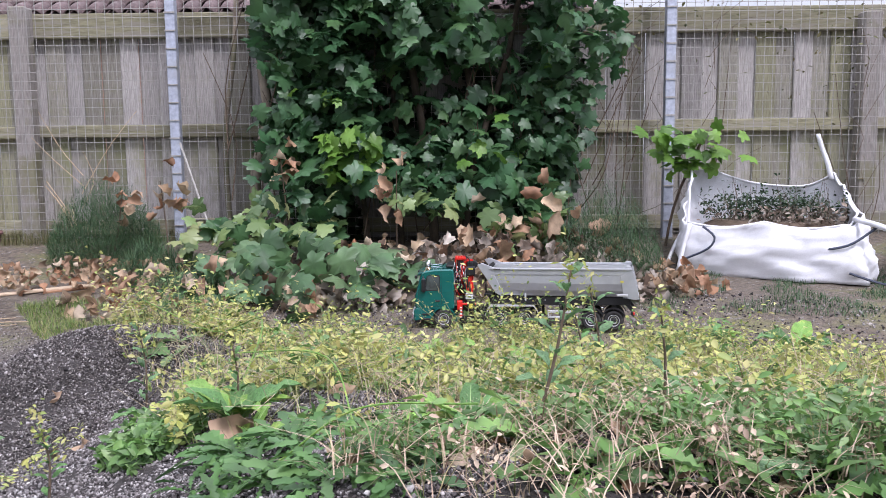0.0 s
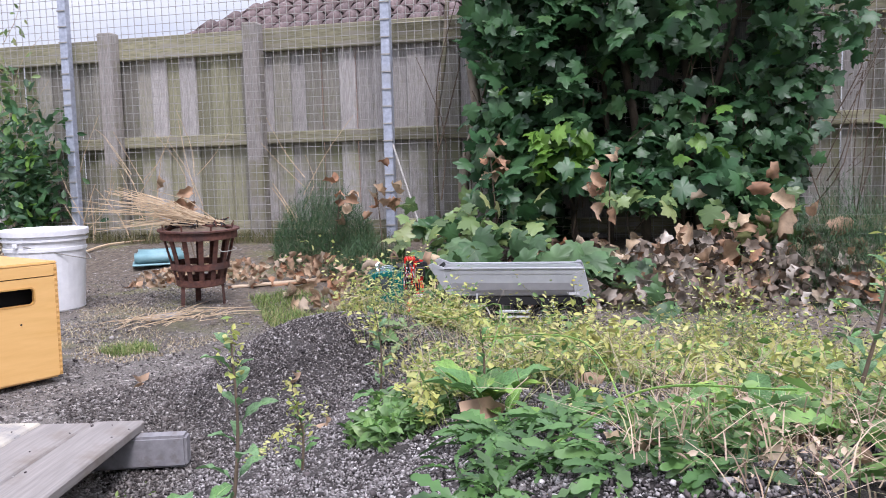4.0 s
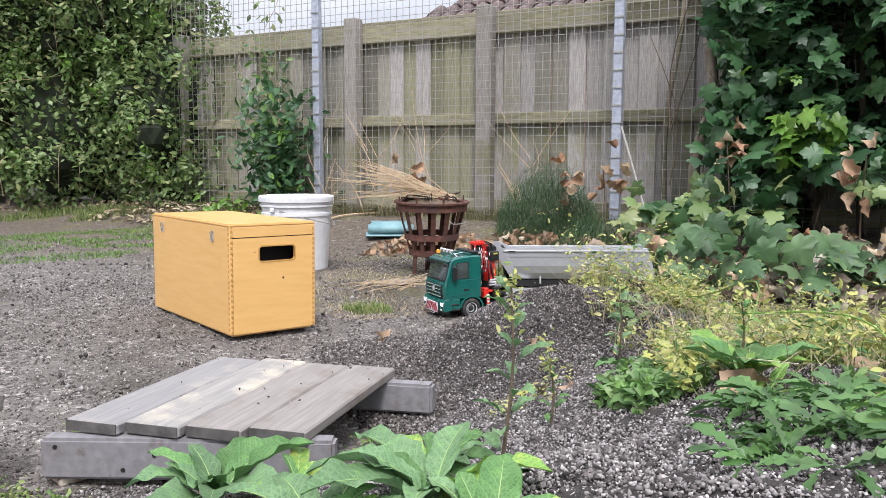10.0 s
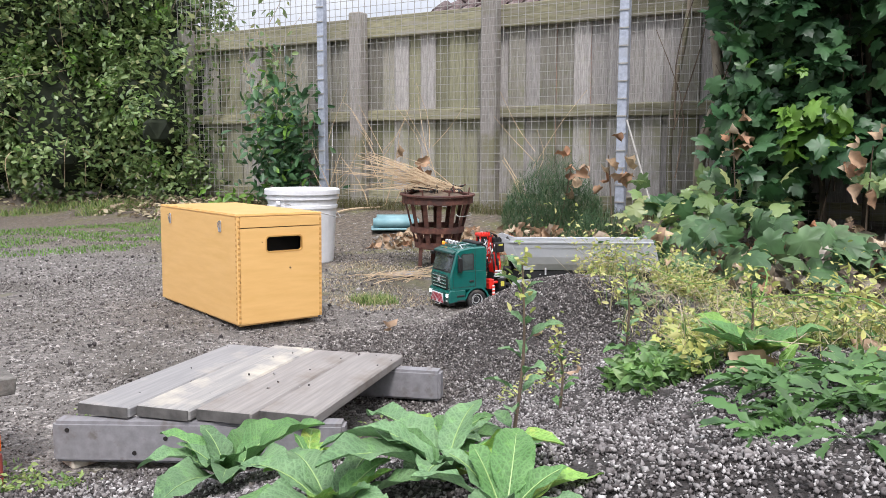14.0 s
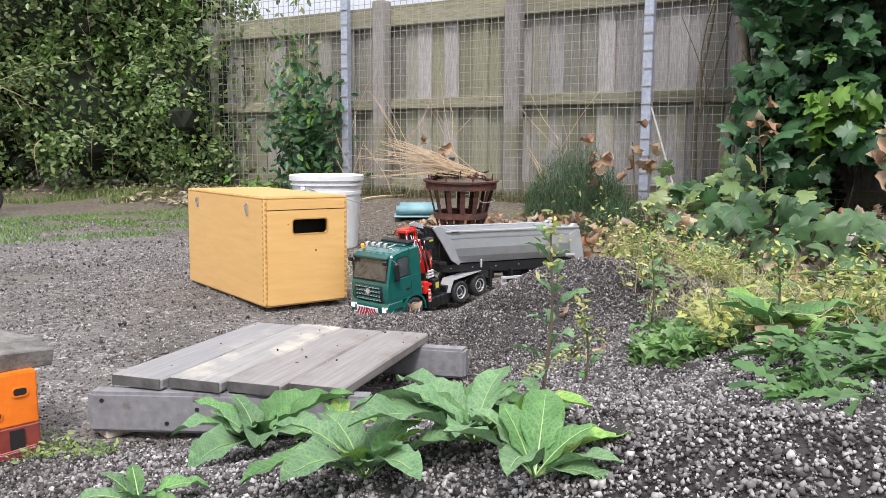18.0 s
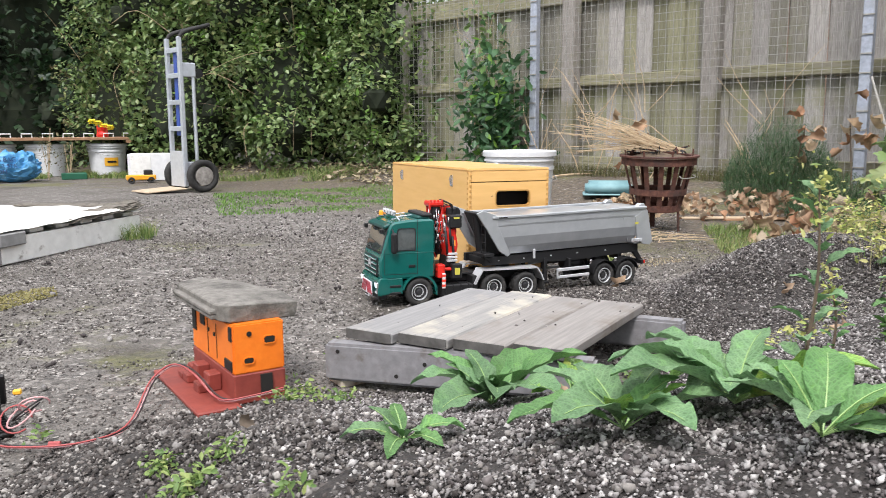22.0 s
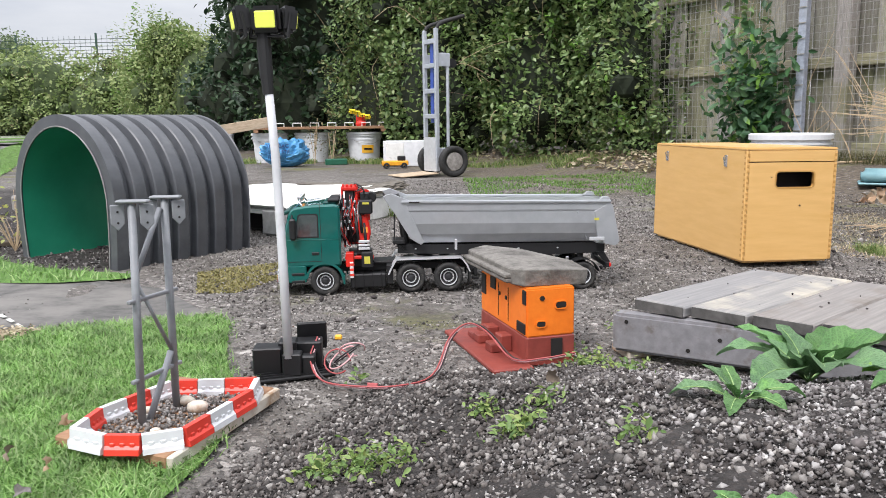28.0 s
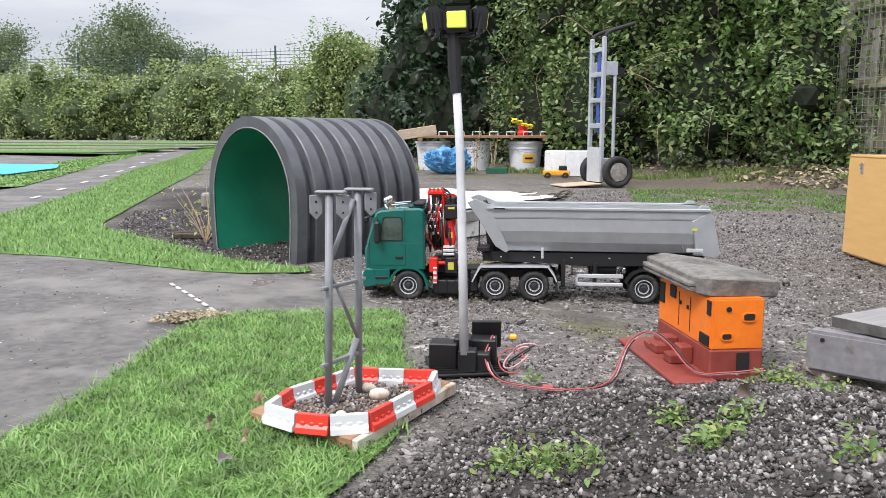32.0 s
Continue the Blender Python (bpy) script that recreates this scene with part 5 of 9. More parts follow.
    p = np.array(on_fence(4.1, 5.05, 1.1)) + rng.normal(size=(220, 3)) * (0.1, 0.2, 0.3)
    part("climbing_leaves", leafy("climbing_leaves", p, 0.06 * rng.uniform(0.6, 1.2, 220), "hedge_leaf", (-0.6, -0.4, 0.5), 0.7), "", ivy)
    sap = thing("sapling", pose(0, 0, 0), "small sapling with fresh light green leaves by the steel post", "sapling")
    part("stem", pipe(curve_points([on_fence(-1.55, 4.7, 0.0), on_fence(-1.62, 4.7, 0.35), on_fence(-1.75, 4.65, 0.7)], 8), 0.008, 5), "dark_twig", sap)
    p = np.array(on_fence(-1.68, 4.62, 0.64)) + rng.normal(size=(46, 3)) * (0.05, 0.13, 0.07)
    part("leaves", maple_leaves("leaves", p, 0.11 * rng.uniform(0.6, 1.2, 46), "bright_leaf", (-0.5, -0.3, 0.8), 0.35), "", sap)


def make_climbers():
    """Bare brambles and saplings that stand between the two fences."""
    for u, n, h, twigs in [(4.0, 5.05, 2.2, 16), (2.95, 4.9, 1.0, 12), (3.35, 4.88, 0.9, 8), (2.5, 4.85, 0.8, 8), (1.75, 4.85, 0.75, 8), (-1.35, 5.0, 1.9, 22), (-2.75, 4.95, 1.6, 14), (-1.9, 5.02, 2.0, 12)]:
        base = thing("bare_shrub", pose(0, 0, 0), "bare thin-stemmed shrub tangled in the wire fence", "shrub", "bare shrubs on the fence")
        root = Vector(on_fence(u, n, 0))
        for k in range(twigs):
            z0 = h * rng.uniform(0.0, 0.7) if k > 2 else 0
            a = root + Vector((0, 0, z0)) + Vector((-0.434, 0.901, 0)) * rng.uniform(-0.05, 0.05)
            b = a + Vector((-0.434, 0.901, 0)) * rng.uniform(-0.35, 0.35) + Vector((rng.uniform(-0.05, 0.05), 0, rng.uniform(0.25, 0.7) * (h if k < 3 else 0.7)))
            part("stem", pipe(curve_points([a, (a + b) / 2 + Vector(rng.normal(size=3)) * 0.03, b], 6), 0.0045 if k < 3 else 0.0025, 4, taper=0.5), "dark_twig" if u < 0 else "twig", base)
        if u < 0:
            p = np.array(root + Vector((0, 0, h * 0.75))) + rng.normal(size=(110, 3)) * (0.08, 0.28, 0.28)
            part("seed_head", leafy("seed_head", p, 0.03 * rng.uniform(0.6, 1.3, 110), "dry_hedge", (0, 0, 1), 1.0), "", base)["kind"] = "stuff"


# ---- things in the yard ----
def make_crate():
    b = thing("wooden_crate", pose(1.213, 2.416, 0.0, 0, 0.6, 4.0), "yellow varnished plywood transport crate with a hand hole", "crate")
    w, l, h = 0.275, 0.60, 0.321
    part("side_panel", block(0.009, l, h - 0.012, (-w / 2 + 0.0045, 0, h / 2 + 0.004), 0.0015), "ply", b)
    part("side_panel", block(0.009, l, h - 0.012, (w / 2 - 0.0045, 0, h / 2 + 0.004), 0.0015), "ply", b)
    end = bmesh.new()
    hz, hw, hh = 0.238, 0.057, 0.021
    cx = 0.012
    y = -l / 2 + 0.0045
    z0, z1 = 0.01, 0.286
    for sx, sz, px, pz in ((w - 0.019, hz - hh - z0, 0, (hz - hh + z0) / 2), (w - 0.019, z1 - hz - hh, 0, (z1 + hz + hh) / 2),
                           (w / 2 - 0.0095 + cx - hw, 2 * hh, (-w / 2 + 0.0095 + cx - hw) / 2, hz), (w / 2 - 0.0095 - cx - hw, 2 * hh, (w / 2 - 0.0095 + cx + hw) / 2, hz)):
        block(sx, 0.008, sz, (px, y, pz), bm=end)
    part("end_panel", end, "ply", b)
    part("hand_hole_rim", rounded_ring(hw, hh, 0.009, 0.010, 0.004), "peg", b, m=pose(cx, y, hz))
    # dark panel added inside to give the shade seen through the hand hole
    part("hole_back", block(0.2, 0.004, 0.16, (0, -l / 2 + 0.06, 0.23)), "dark", b)
    part("end_panel", block(w - 0.019, 0.009, h - 0.012, (0, l / 2 - 0.0045, h / 2 + 0.004)), "ply", b)
    part("lid_end", block(w - 0.019, 0.0088, 0.0305, (0, y - 0.0004, 0.3035), 0.001), "ply", b)
    part("lid", block(w + 0.002, l + 0.002, 0.009, (0, 0, h + 0.002), 0.003, 2), "ply", b)
    part("floor_panel", block(w - 0.02, l - 0.02, 0.009, (0, 0, 0.008)), "ply", b)
    peg = solid("finger_joint", block(0.0075, 0.0016, 0.0075, bevel=0.001), "peg")
    for k in range(20):
        for sx in (-1, 1):
            part("finger_joint", peg, "", b, m=pose(sx * (w / 2 - 0.0062), -l / 2 - 0.0006, 0.018 + k * 0.0152))
        part("finger_joint", peg, "", b, m=pose(-w / 2 - 0.0006, -l / 2 + 0.006, 0.0256 + k * 0.0152, 0, 0, 90))
    for yy in (-0.19, 0.205):
        clasp = part("clasp", block(0.004, 0.016, 0.034, bevel=0.0015), "chrome", b, "small chrome toggle latch", m=pose(-w / 2 - 0.002, yy, 0.286))
        part("hook", pipe([(-0.002, -0.005, -0.014), (-0.005, -0.006, 0.012), (-0.005, 0.006, 0.012), (-0.002, 0.005, -0.014)], 0.0013, 5), "chrome", clasp)
    for dx, dz, r in ((0.03, 0.165, 0.0025), (-0.06, 0.245, 0.0015)):
        part("nail_hole", rod((0, -0.0012, 0), (0, 0.001, 0), r, 8), "dark", b, m=pose(dx, -l / 2 - 0.0002, dz))


def rounded_ring(hw, hh, r, depth, wide):
    own = bmesh.new()
    rows = []
    for grow in (0, wide):
        row = []
        for cx, cz, a0 in ((hw - r, hh - r, 0), (-hw + r, hh - r, 90), (-hw + r, -hh + r, 180), (hw - r, -hh + r, 270)):
            for k in range(5):
                a = radians(a0 + 22.5 * k)
                row.append((cx + (r + grow) * math.cos(a), cz + (r + grow) * math.sin(a)))
        rows.append(row)
    n = len(rows[0])
    v = [[own.verts.new((x, y, z)) for x, z in rows[i]] for i, y in ((0, -depth / 2), (1, -depth / 2), (1, depth / 2), (0, depth / 2))]
    for a, b in ((0, 1), (1, 2), (2, 3), (3, 0)):
        for k in range(n):
            own.faces.new((v[a][k], v[a][(k + 1) % n], v[b][(k + 1) % n], v[b][k]))
    return own


def make_deck():
    b = thing("plank_ramp", pose(0.835, 1.295, 0, 0, 0, 40.0), "low ramp of grey weathered planks on painted timber beams", "ramp")
    w = 0.0985
    rows = [(0.150, 0.472, -0.009), (0.0505, 0.474, 0.005), (-0.049, 0.452, 0.005), (-0.1475, 0.440, 0.018)]
    for (y, ln, dx), timber in zip(rows, ("deck", "deck_pale", "deck_warm", "deck_warm")):
        p = part("plank", block(ln, w - 0.003, 0.019, bevel=0.003), timber, b, m=pose(dx, y, 0.0855, 0.5 * (y > 0), 1.6, 0))
        part("plank_end", block(0.002, w - 0.008, 0.0165, (-ln / 2 - 0.0006, 0, 0)), "deck_end", p)
    f = part("front_beam", block(0.036, 0.46, 0.066, bevel=0.005, seg=2), "beam", b, m=pose(-0.212, -0.004, 0.0475, 0, 0, 13.5))
    for y, z in ((0.205, 0.02), (0.05, 0.008), (0.10, -0.016), (-0.17, 0.01)):
        part("screw", rod((-0.0195, y, z), (-0.016, y, z), 0.0035, 8), "dark", f)
    part("back_beam", block(0.036, 0.49, 0.060, bevel=0.005, seg=2), "beam", b, m=pose(0.195, -0.04, 0.040, 0, 0, 4))
    single("timber_offcut", block(0.10, 0.06, 0.016, bevel=0.003), "pale_wood", pose(0.548, 1.305, 0.008, 2, 0, 12), "pale chipped offcut wedged under the ramp", "offcut")
    n = 26
    xy = rng.uniform((-0.2, -0.19), (0.2, 0.19), (n, 2))
    c, s = math.cos(radians(36.5)), math.sin(radians(36.5))
    p = np.c_[0.835 + c * xy[:, 0] - s * xy[:, 1], 1.295 + s * xy[:, 0] + c * xy[:, 1], np.full(n, 0.098)]
    me = scatter("crumbs", ROCK, ROCK_FACES, p, frames_of(n), 0.0026 * np.exp(0.4 * rng.normal(size=n)), "dark_stone")
    tagged(new("crumbs", me), "dark crumbs of gravel lying on the planks", "gravel", kind="stuff")


def make_generator():
    b = thing("model_generator", pose(0.343, 1.364, 0, 0, 0, 12), "orange model generator standing on a dark red base", "model generator")
    w, l = 0.088, 0.228
    base = part("base_block", block(w, l, 0.050, (0, 0, 0.025), 0.002), "red_base", b)
    part("base_plate", block(0.07, l + 0.05, 0.008, (-w / 2 - 0.034, -0.006, 0.006), 0.002), "red_base", b)
    for y, s in ((-0.035, 1), (0.03, 1), (0.062, 0.7)):
        st = part("step", block(0.022, 0.03, 0.03 * s, (-w / 2 - 0.011, y, 0.01 + 0.015 * s), 0.002), "red_base", b)
        part("tread", block(0.02, 0.03, 0.016 * s, (-w / 2 - 0.03, y, 0.01 + 0.008 * s), 0.002), "red_base", st)
    part("door_opening", block(0.02, 0.004, 0.032, (0.01, -l / 2 - 0.0012, 0.03)), "dark", b)
    body = part("body", block(w - 0.001, l - 0.002, 0.083, (0, 0, 0.0915), 0.0025, 2), "orange", b)
    for x, z, hw, hh in ((0.018, 0.103, 0.0095, 0.0055), (-0.018, 0.072, 0.008, 0.0045)):
        part("vent_hole", block(2 * hw, 0.002, 2 * hh, (x, -l / 2 - 0.0002, z), 0.003), "dark", body)
        part("vent_rim", rounded_ring(hw, hh, 0.004, 0.003, 0.002), "orange", body, m=pose(x, -l / 2, z))
    part("plug_hole", rod((-0.016, -l / 2 - 0.001, 0.116), (-0.016, -l / 2 + 0.002, 0.116), 0.0042, 12), "dark", body)
    for y, z, sy, sz in ((0.095, 0.104, 0.022, 0.038), (0.045, 0.115, 0.026, 0.022), (-0.104, 0.117, 0.014, 0.024), (-0.090, 0.063, 0.036, 0.018), (0.012, 0.102, 0.007, 0.007), (-0.02, 0.1, 0.007, 0.007)):
        part("grille", block(0.003, sy, sz, (-w / 2 - 0.0003, y, z), 0.001), "matt_black", body)
    part("door_seam", block(0.0016, 0.001, 0.06, (-w / 2 + 0.0002, 0.018, 0.09)), "dark", body)
    part("door_seam", block(0.0016, 0.001, 0.06, (-w / 2 + 0.0002, -0.03, 0.09)), "dark", body)
    own = bmesh.new()
    out = [(-0.058, -0.075), (-0.045, -0.105), (0.075, -0.10), (0.078, -0.03), (0.045, 0.13), (-0.02, 0.165), (-0.062, 0.14)]
    lo = [own.verts.new((x * 0.97, y * 0.97, 0)) for x, y in out]
    hi = [own.verts.new((x, y, 0.027 + 0.004 * (k % 2))) for k, (x, y) in enumerate(out)]
    own.faces.new(lo[::-1])
    own.faces.new(hi)
    for k in range(len(out)):
        own.faces.new((lo[k], lo[(k + 1) % len(out)], hi[(k + 1) % len(out)], hi[k]))
    bmesh.ops.bevel(own, geom=own.edges[:], offset=0.002, segments=1, affect="EDGES")
    for z, g in ((0.006, 0.008), (0.014, 0.014)):
        block(0.016, 0.21, 0.008, (-0.056 - g * 0.4, 0.03, z), 0.002, bm=own, turn=pose(0, 0, 0, 0, 0, 1))
    single("concrete_slab", own, "concrete", pose(0.343, 1.366, 0.1335, 0.5, 2.0, 12), "broken grey concrete slab laid on top of the generator", "slab")
    cable = thing("power_cable", pose(0, 0, 0), "red and black twin cable running over the grit to the mast", "cable")
    pts = [(0.40, 1.21, 0.03), (0.35, 1.225, 0.018), (0.30, 1.235, 0.016), (0.265, 1.28, 0.05), (0.235, 1.30, 0.062), (0.20, 1.275, 0.045), (0.165, 1.18, 0.012), (0.11, 1.135, 0.008), (0.04, 1.15, 0.008), (-0.01, 1.18, 0.01), (-0.03, 1.23, 0.03), (-0.02, 1.27, 0.055)]
    for k, (mat, off) in enumerate((("cable_pink", 0.0), ("cable_black", 0.0032), ("cable_red", -0.003))):
        part("wire", pipe(curve_points([(x + off, y + off, max(z, level(x, y) + 0.004) + 0.0018 * k) for x, y, z in pts], 50), 0.0014, 6), mat, cable, round_faces=True)
    for k in range(4):
        c = Vector((0.01 + 0.008 * k, 1.235 + 0.004 * k, 0.025))
        loop = [c + Vector((0.021 * math.cos(a), 0.016 * math.sin(a), 0.016 * math.sin(a + k) + 0.005 * k)) for a in np.linspace(0.4 * k, 0.4 * k + 5.4, 14)]
        part("loop", pipe(loop, 0.0014, 6), ("cable_red", "cable_pink", "cable_black", "cable_pink")[k], cable, round_faces=True)
    part("connector", block(0.012, 0.008, 0.008, (0.012, 1.255, 0.06), 0.002), "connector", cable, "orange-yellow plug connector")
    part("tape", rod((0.075, 1.143, 0.012), (0.06, 1.147, 0.012), 0.004, 8), "cable_red", cable)


def make_mast():
    b = thing("lighting_mast", pose(-0.066, 1.262, 0.002, 0, 0, 0), "model lighting mast with a white pole on a black block base", "lamp mast")
    part("base_plate", block(0.125, 0.115, 0.006, (0.0, 0.005, 0.004), 0.002), "matt_black", b, m=pose(0, 0, 0, 0, 0, 14))
    for k in range(9):
        part("plate_rib", block(0.118, 0.003, 0.004, (0.0, -0.048 + 0.012 * k, 0.008)), "matt_black", b, m=pose(0, 0, 0, 0, 0, 14))
    for sx, sy, sz, x, y in ((0.046, 0.04, 0.042, -0.036, -0.012), (0.03, 0.03, 0.036, 0.005, -0.035), (0.05, 0.04, 0.045, 0.025, 0.008), (0.03, 0.035, 0.048, -0.005, 0.0), (0.022, 0.024, 0.03, 0.03, -0.03)):
        part("ballast", block(sx, sy, sz, (x, y, 0.007 + sz / 2), 0.002), "black", b)
    part("tray", block(0.05, 0.006, 0.05, (0.035, 0.045, 0.042), 0.002), "black", b, m=pose(0, 0, 0, 12, 0, 6))
    part("pole", pipe([(0.0, -0.045, 0.036), (-0.005, -0.025, 0.2), (-0.012, 0.0, 0.36), (-0.019, 0.006, 0.462)], 0.0076, 14, taper=0.9), "pole_white", b, "white plastic tube", round_faces=True)
    part("sleeve", pipe([(-0.0195, 0.006, 0.452), (-0.021, 0.008, 0.475), (-0.0215, 0.009, 0.478), (-0.0245, 0.013, 0.555)], 0.0086, 12, taper=1.35), "matt_black", b, "taped black sleeve")
    for a, dx, dy in ((-8, 0.012, -0.012), (-74, -0.03, 0.0), (108, 0.04, 0.008), (175, 0.005, 0.03)):
        head = part("lamp_head", block(0.046, 0.026, 0.04, bevel=0.005, seg=2), "black", b, m=pose(-0.028 + dx, 0.014 + dy, 0.567, 8, 0, a))
        part("lamp_face", block(0.032, 0.004, 0.026, (0, -0.0125, 0), 0.002), "lamp_glow", head, "lit yellow lamp face")
        part("bracket", pipe([(-0.026, 0, 0.01), (-0.026, 0, -0.026), (0.026, 0, -0.026), (0.026, 0, 0.01)], 0.003, 5), "black", head)


def make_tower():
    b = thing("lattice_frame", pose(0, 0, 0), "grey plastic lattice frame with bracket plates on top", "model frame")
    feet = [(-0.231, 0.99, 0.018), (-0.203, 1.055, 0.018)]
    tops = [(-0.226, 0.995, 0.312), (-0.20, 1.05, 0.312)]
    for f, t in zip(feet, tops):
        part("leg", rod(f, t, 0.0052, 10), "grey_plastic", b, round_faces=True)
        part("cap", block(0.04, 0.016, 0.004, (t[0] + 0.002, t[1], t[2] + 0.002), 0.0015), "grey_plastic", b)
        for sx in (-1, 1):
            pl = part("bracket_plate", prism([(-0.0085, -0.012), (0, -0.021), (0.0085, -0.012), (0.0085, 0.012), (-0.0085, 0.012)], 0.003, 0.0008), "grey_plastic", b, m=pose(t[0] + 0.018 * sx, t[1], t[2] - 0.014, 0, 0, 25))
            for z in (-0.011, 0.003):
                part("hole", rod((0, -0.0022, z), (0, 0.0022, z), 0.0015, 8), "dark", pl)
    mid = [Vector(f).lerp(Vector(t), 0.5) for f, t in zip(feet, tops)]
    part("brace", rod((-0.226, 1.0, 0.02), (-0.203, 1.045, 0.105), 0.0045, 8), "grey_plastic", b, round_faces=True)
    part("brace", rod((-0.203, 1.05, 0.105), (-0.229, 0.995, 0.215), 0.0026, 8), "grey_plastic", b, round_faces=True)
    part("brace", rod((-0.229, 0.995, 0.215), (-0.205, 1.045, 0.30), 0.0036, 8), "grey_plastic", b, round_faces=True)
    for z in (0.083, 0.187):
        k = (z - 0.018) / 0.294
        p, q = Vector(feet[0]).lerp(Vector(tops[0]), k), Vector(feet[1]).lerp(Vector(tops[1]), k)
        d = (q - p).normalized()
        part("rung", block(0.006, (q - p).length + 0.03, 0.005, bevel=0.001), "grey_plastic", b, m=Matrix.Translation((p + q) / 2) @ Matrix.Rotation(math.atan2(-d.x, d.y), 4, "Z"))
    board = thing("board_island", pose(0, 0, 0.0), "brown board with worn white edges on the turf", "board")
    c = [(-0.335, 0.97), (-0.175, 0.885), (-0.078, 1.128), (-0.235, 1.20)]
    own = bmesh.new()
    lo, hi = [own.verts.new((x, y, 0.004)) for x, y in c], [own.verts.new((x, y, 0.021)) for x, y in c]
    own.faces.new(lo[::-1]), own.faces.new(hi)
    for k in range(4):
        own.faces.new((lo[k], lo[(k + 1) % 4], hi[(k + 1) % 4], hi[k]))
    bmesh.ops.bevel(own, geom=own.edges[:], offset=0.002, segments=1, affect="EDGES")
    part("panel", own, "brown_wood", board)
    a, d = Vector((*c[1], 0.012)), Vector((*c[2], 0.012))
    part("edge_strip", block((d - a).length, 0.009, 0.017, bevel=0.0015), "pale_wood", board, "peeling white painted edge", m=Matrix.Translation((a + d) / 2 + Vector((0.004, -0.002, 0))) @ Matrix.Rotation(math.atan2(d.y - a.y, d.x - a.x), 4, "Z"))
    ring = [(-0.297, 0.932), (-0.249, 0.904), (-0.206, 0.899), (-0.16, 0.914), (-0.1, 1.052), (-0.099, 1.104), (-0.145, 1.104), (-0.222, 1.104), (-0.286, 1.0)]
    per = []
    for p, q in zip(ring, ring[1:] + ring[:1]):
        p, q = Vector((*p, 0.021)), Vector((*q, 0.021))
        n = max(1, round((q - p).length / 0.045))
        for k in range(n):
            per.append((p.lerp(q, k / n), p.lerp(q, (k + 1) / n)))
    for k, (p, q) in enumerate(per):
        ln = (q - p).length
        colour = ("white", "red_plastic")[k % 2]
        s = thing("barrier_block", Matrix.Translation((p + q) / 2) @ Matrix.Rotation(math.atan2(q.y - p.y, q.x - p.x), 4, "Z"), ("white" if k % 2 == 0 else "bright red") + " plastic model road barrier block on the board", "road barrier", "barrier blocks round the frame")
        prof = [(-0.009, 0), (0.009, 0), (0.008, 0.007), (0.0045, 0.011), (0.0038, 0.0235), (-0.0038, 0.0235), (-0.0045, 0.011), (-0.008, 0.007)]
        body = bmesh.new()
        fa = [body.verts.new((-ln / 2 + 0.0006, y, z)) for y, z in prof]
        fb = [body.verts.new((ln / 2 - 0.0006, y, z)) for y, z in prof]
        body.faces.new(fa), body.faces.new(fb[::-1])
        for i in range(8):
            body.faces.new((fa[i], fb[i], fb[(i + 1) % 8], fa[(i + 1) % 8]))
        part("body", body, colour, s)
        for i in range(3):
            part("rib", block(ln * 0.15, 0.0115, 0.008, ((i - 1) * ln * 0.28, 0, 0.0105), 0.001), colour, s)
    n = 1500
    xy = spread_in([(x * 0.93 - 0.014, y * 0.93 + 0.072) for x, y in ring], n)
    r = rng.uniform(0.0015, 0.004, n)
    me = scatter("island_gravel", ROCK, ROCK_FACES, np.c_[xy, 0.022 + r * 0.6], frames_of(n), r, "chip")
    tagged(new("island_gravel", me), "fine grey gravel filling the barrier ring", "gravel", kind="stuff")
    for x, y, r in ((-0.168, 1.03, 0.012), (-0.19, 1.06, 0.009), (-0.205, 0.955, 0.006), (-0.235, 1.03, 0.007)):
        own = bmesh.new()
        bmesh.ops.create_icosphere(own, subdivisions=2, radius=r)
        for v in own.verts:
            v.co *= 1 + 0.2 * noise.noise(v.co * 90 + Vector((x, y, 0)) * 50)
        bmesh.ops.scale(own, vec=(1.2, 1, 0.75), verts=own.verts)
        single("pebble", own, "pale_wood", pose(x, y, 0.024 + r * 0.5), "rounded tan pebble inside the barrier ring", "pebble", "pebbles in the ring", round_faces=True)


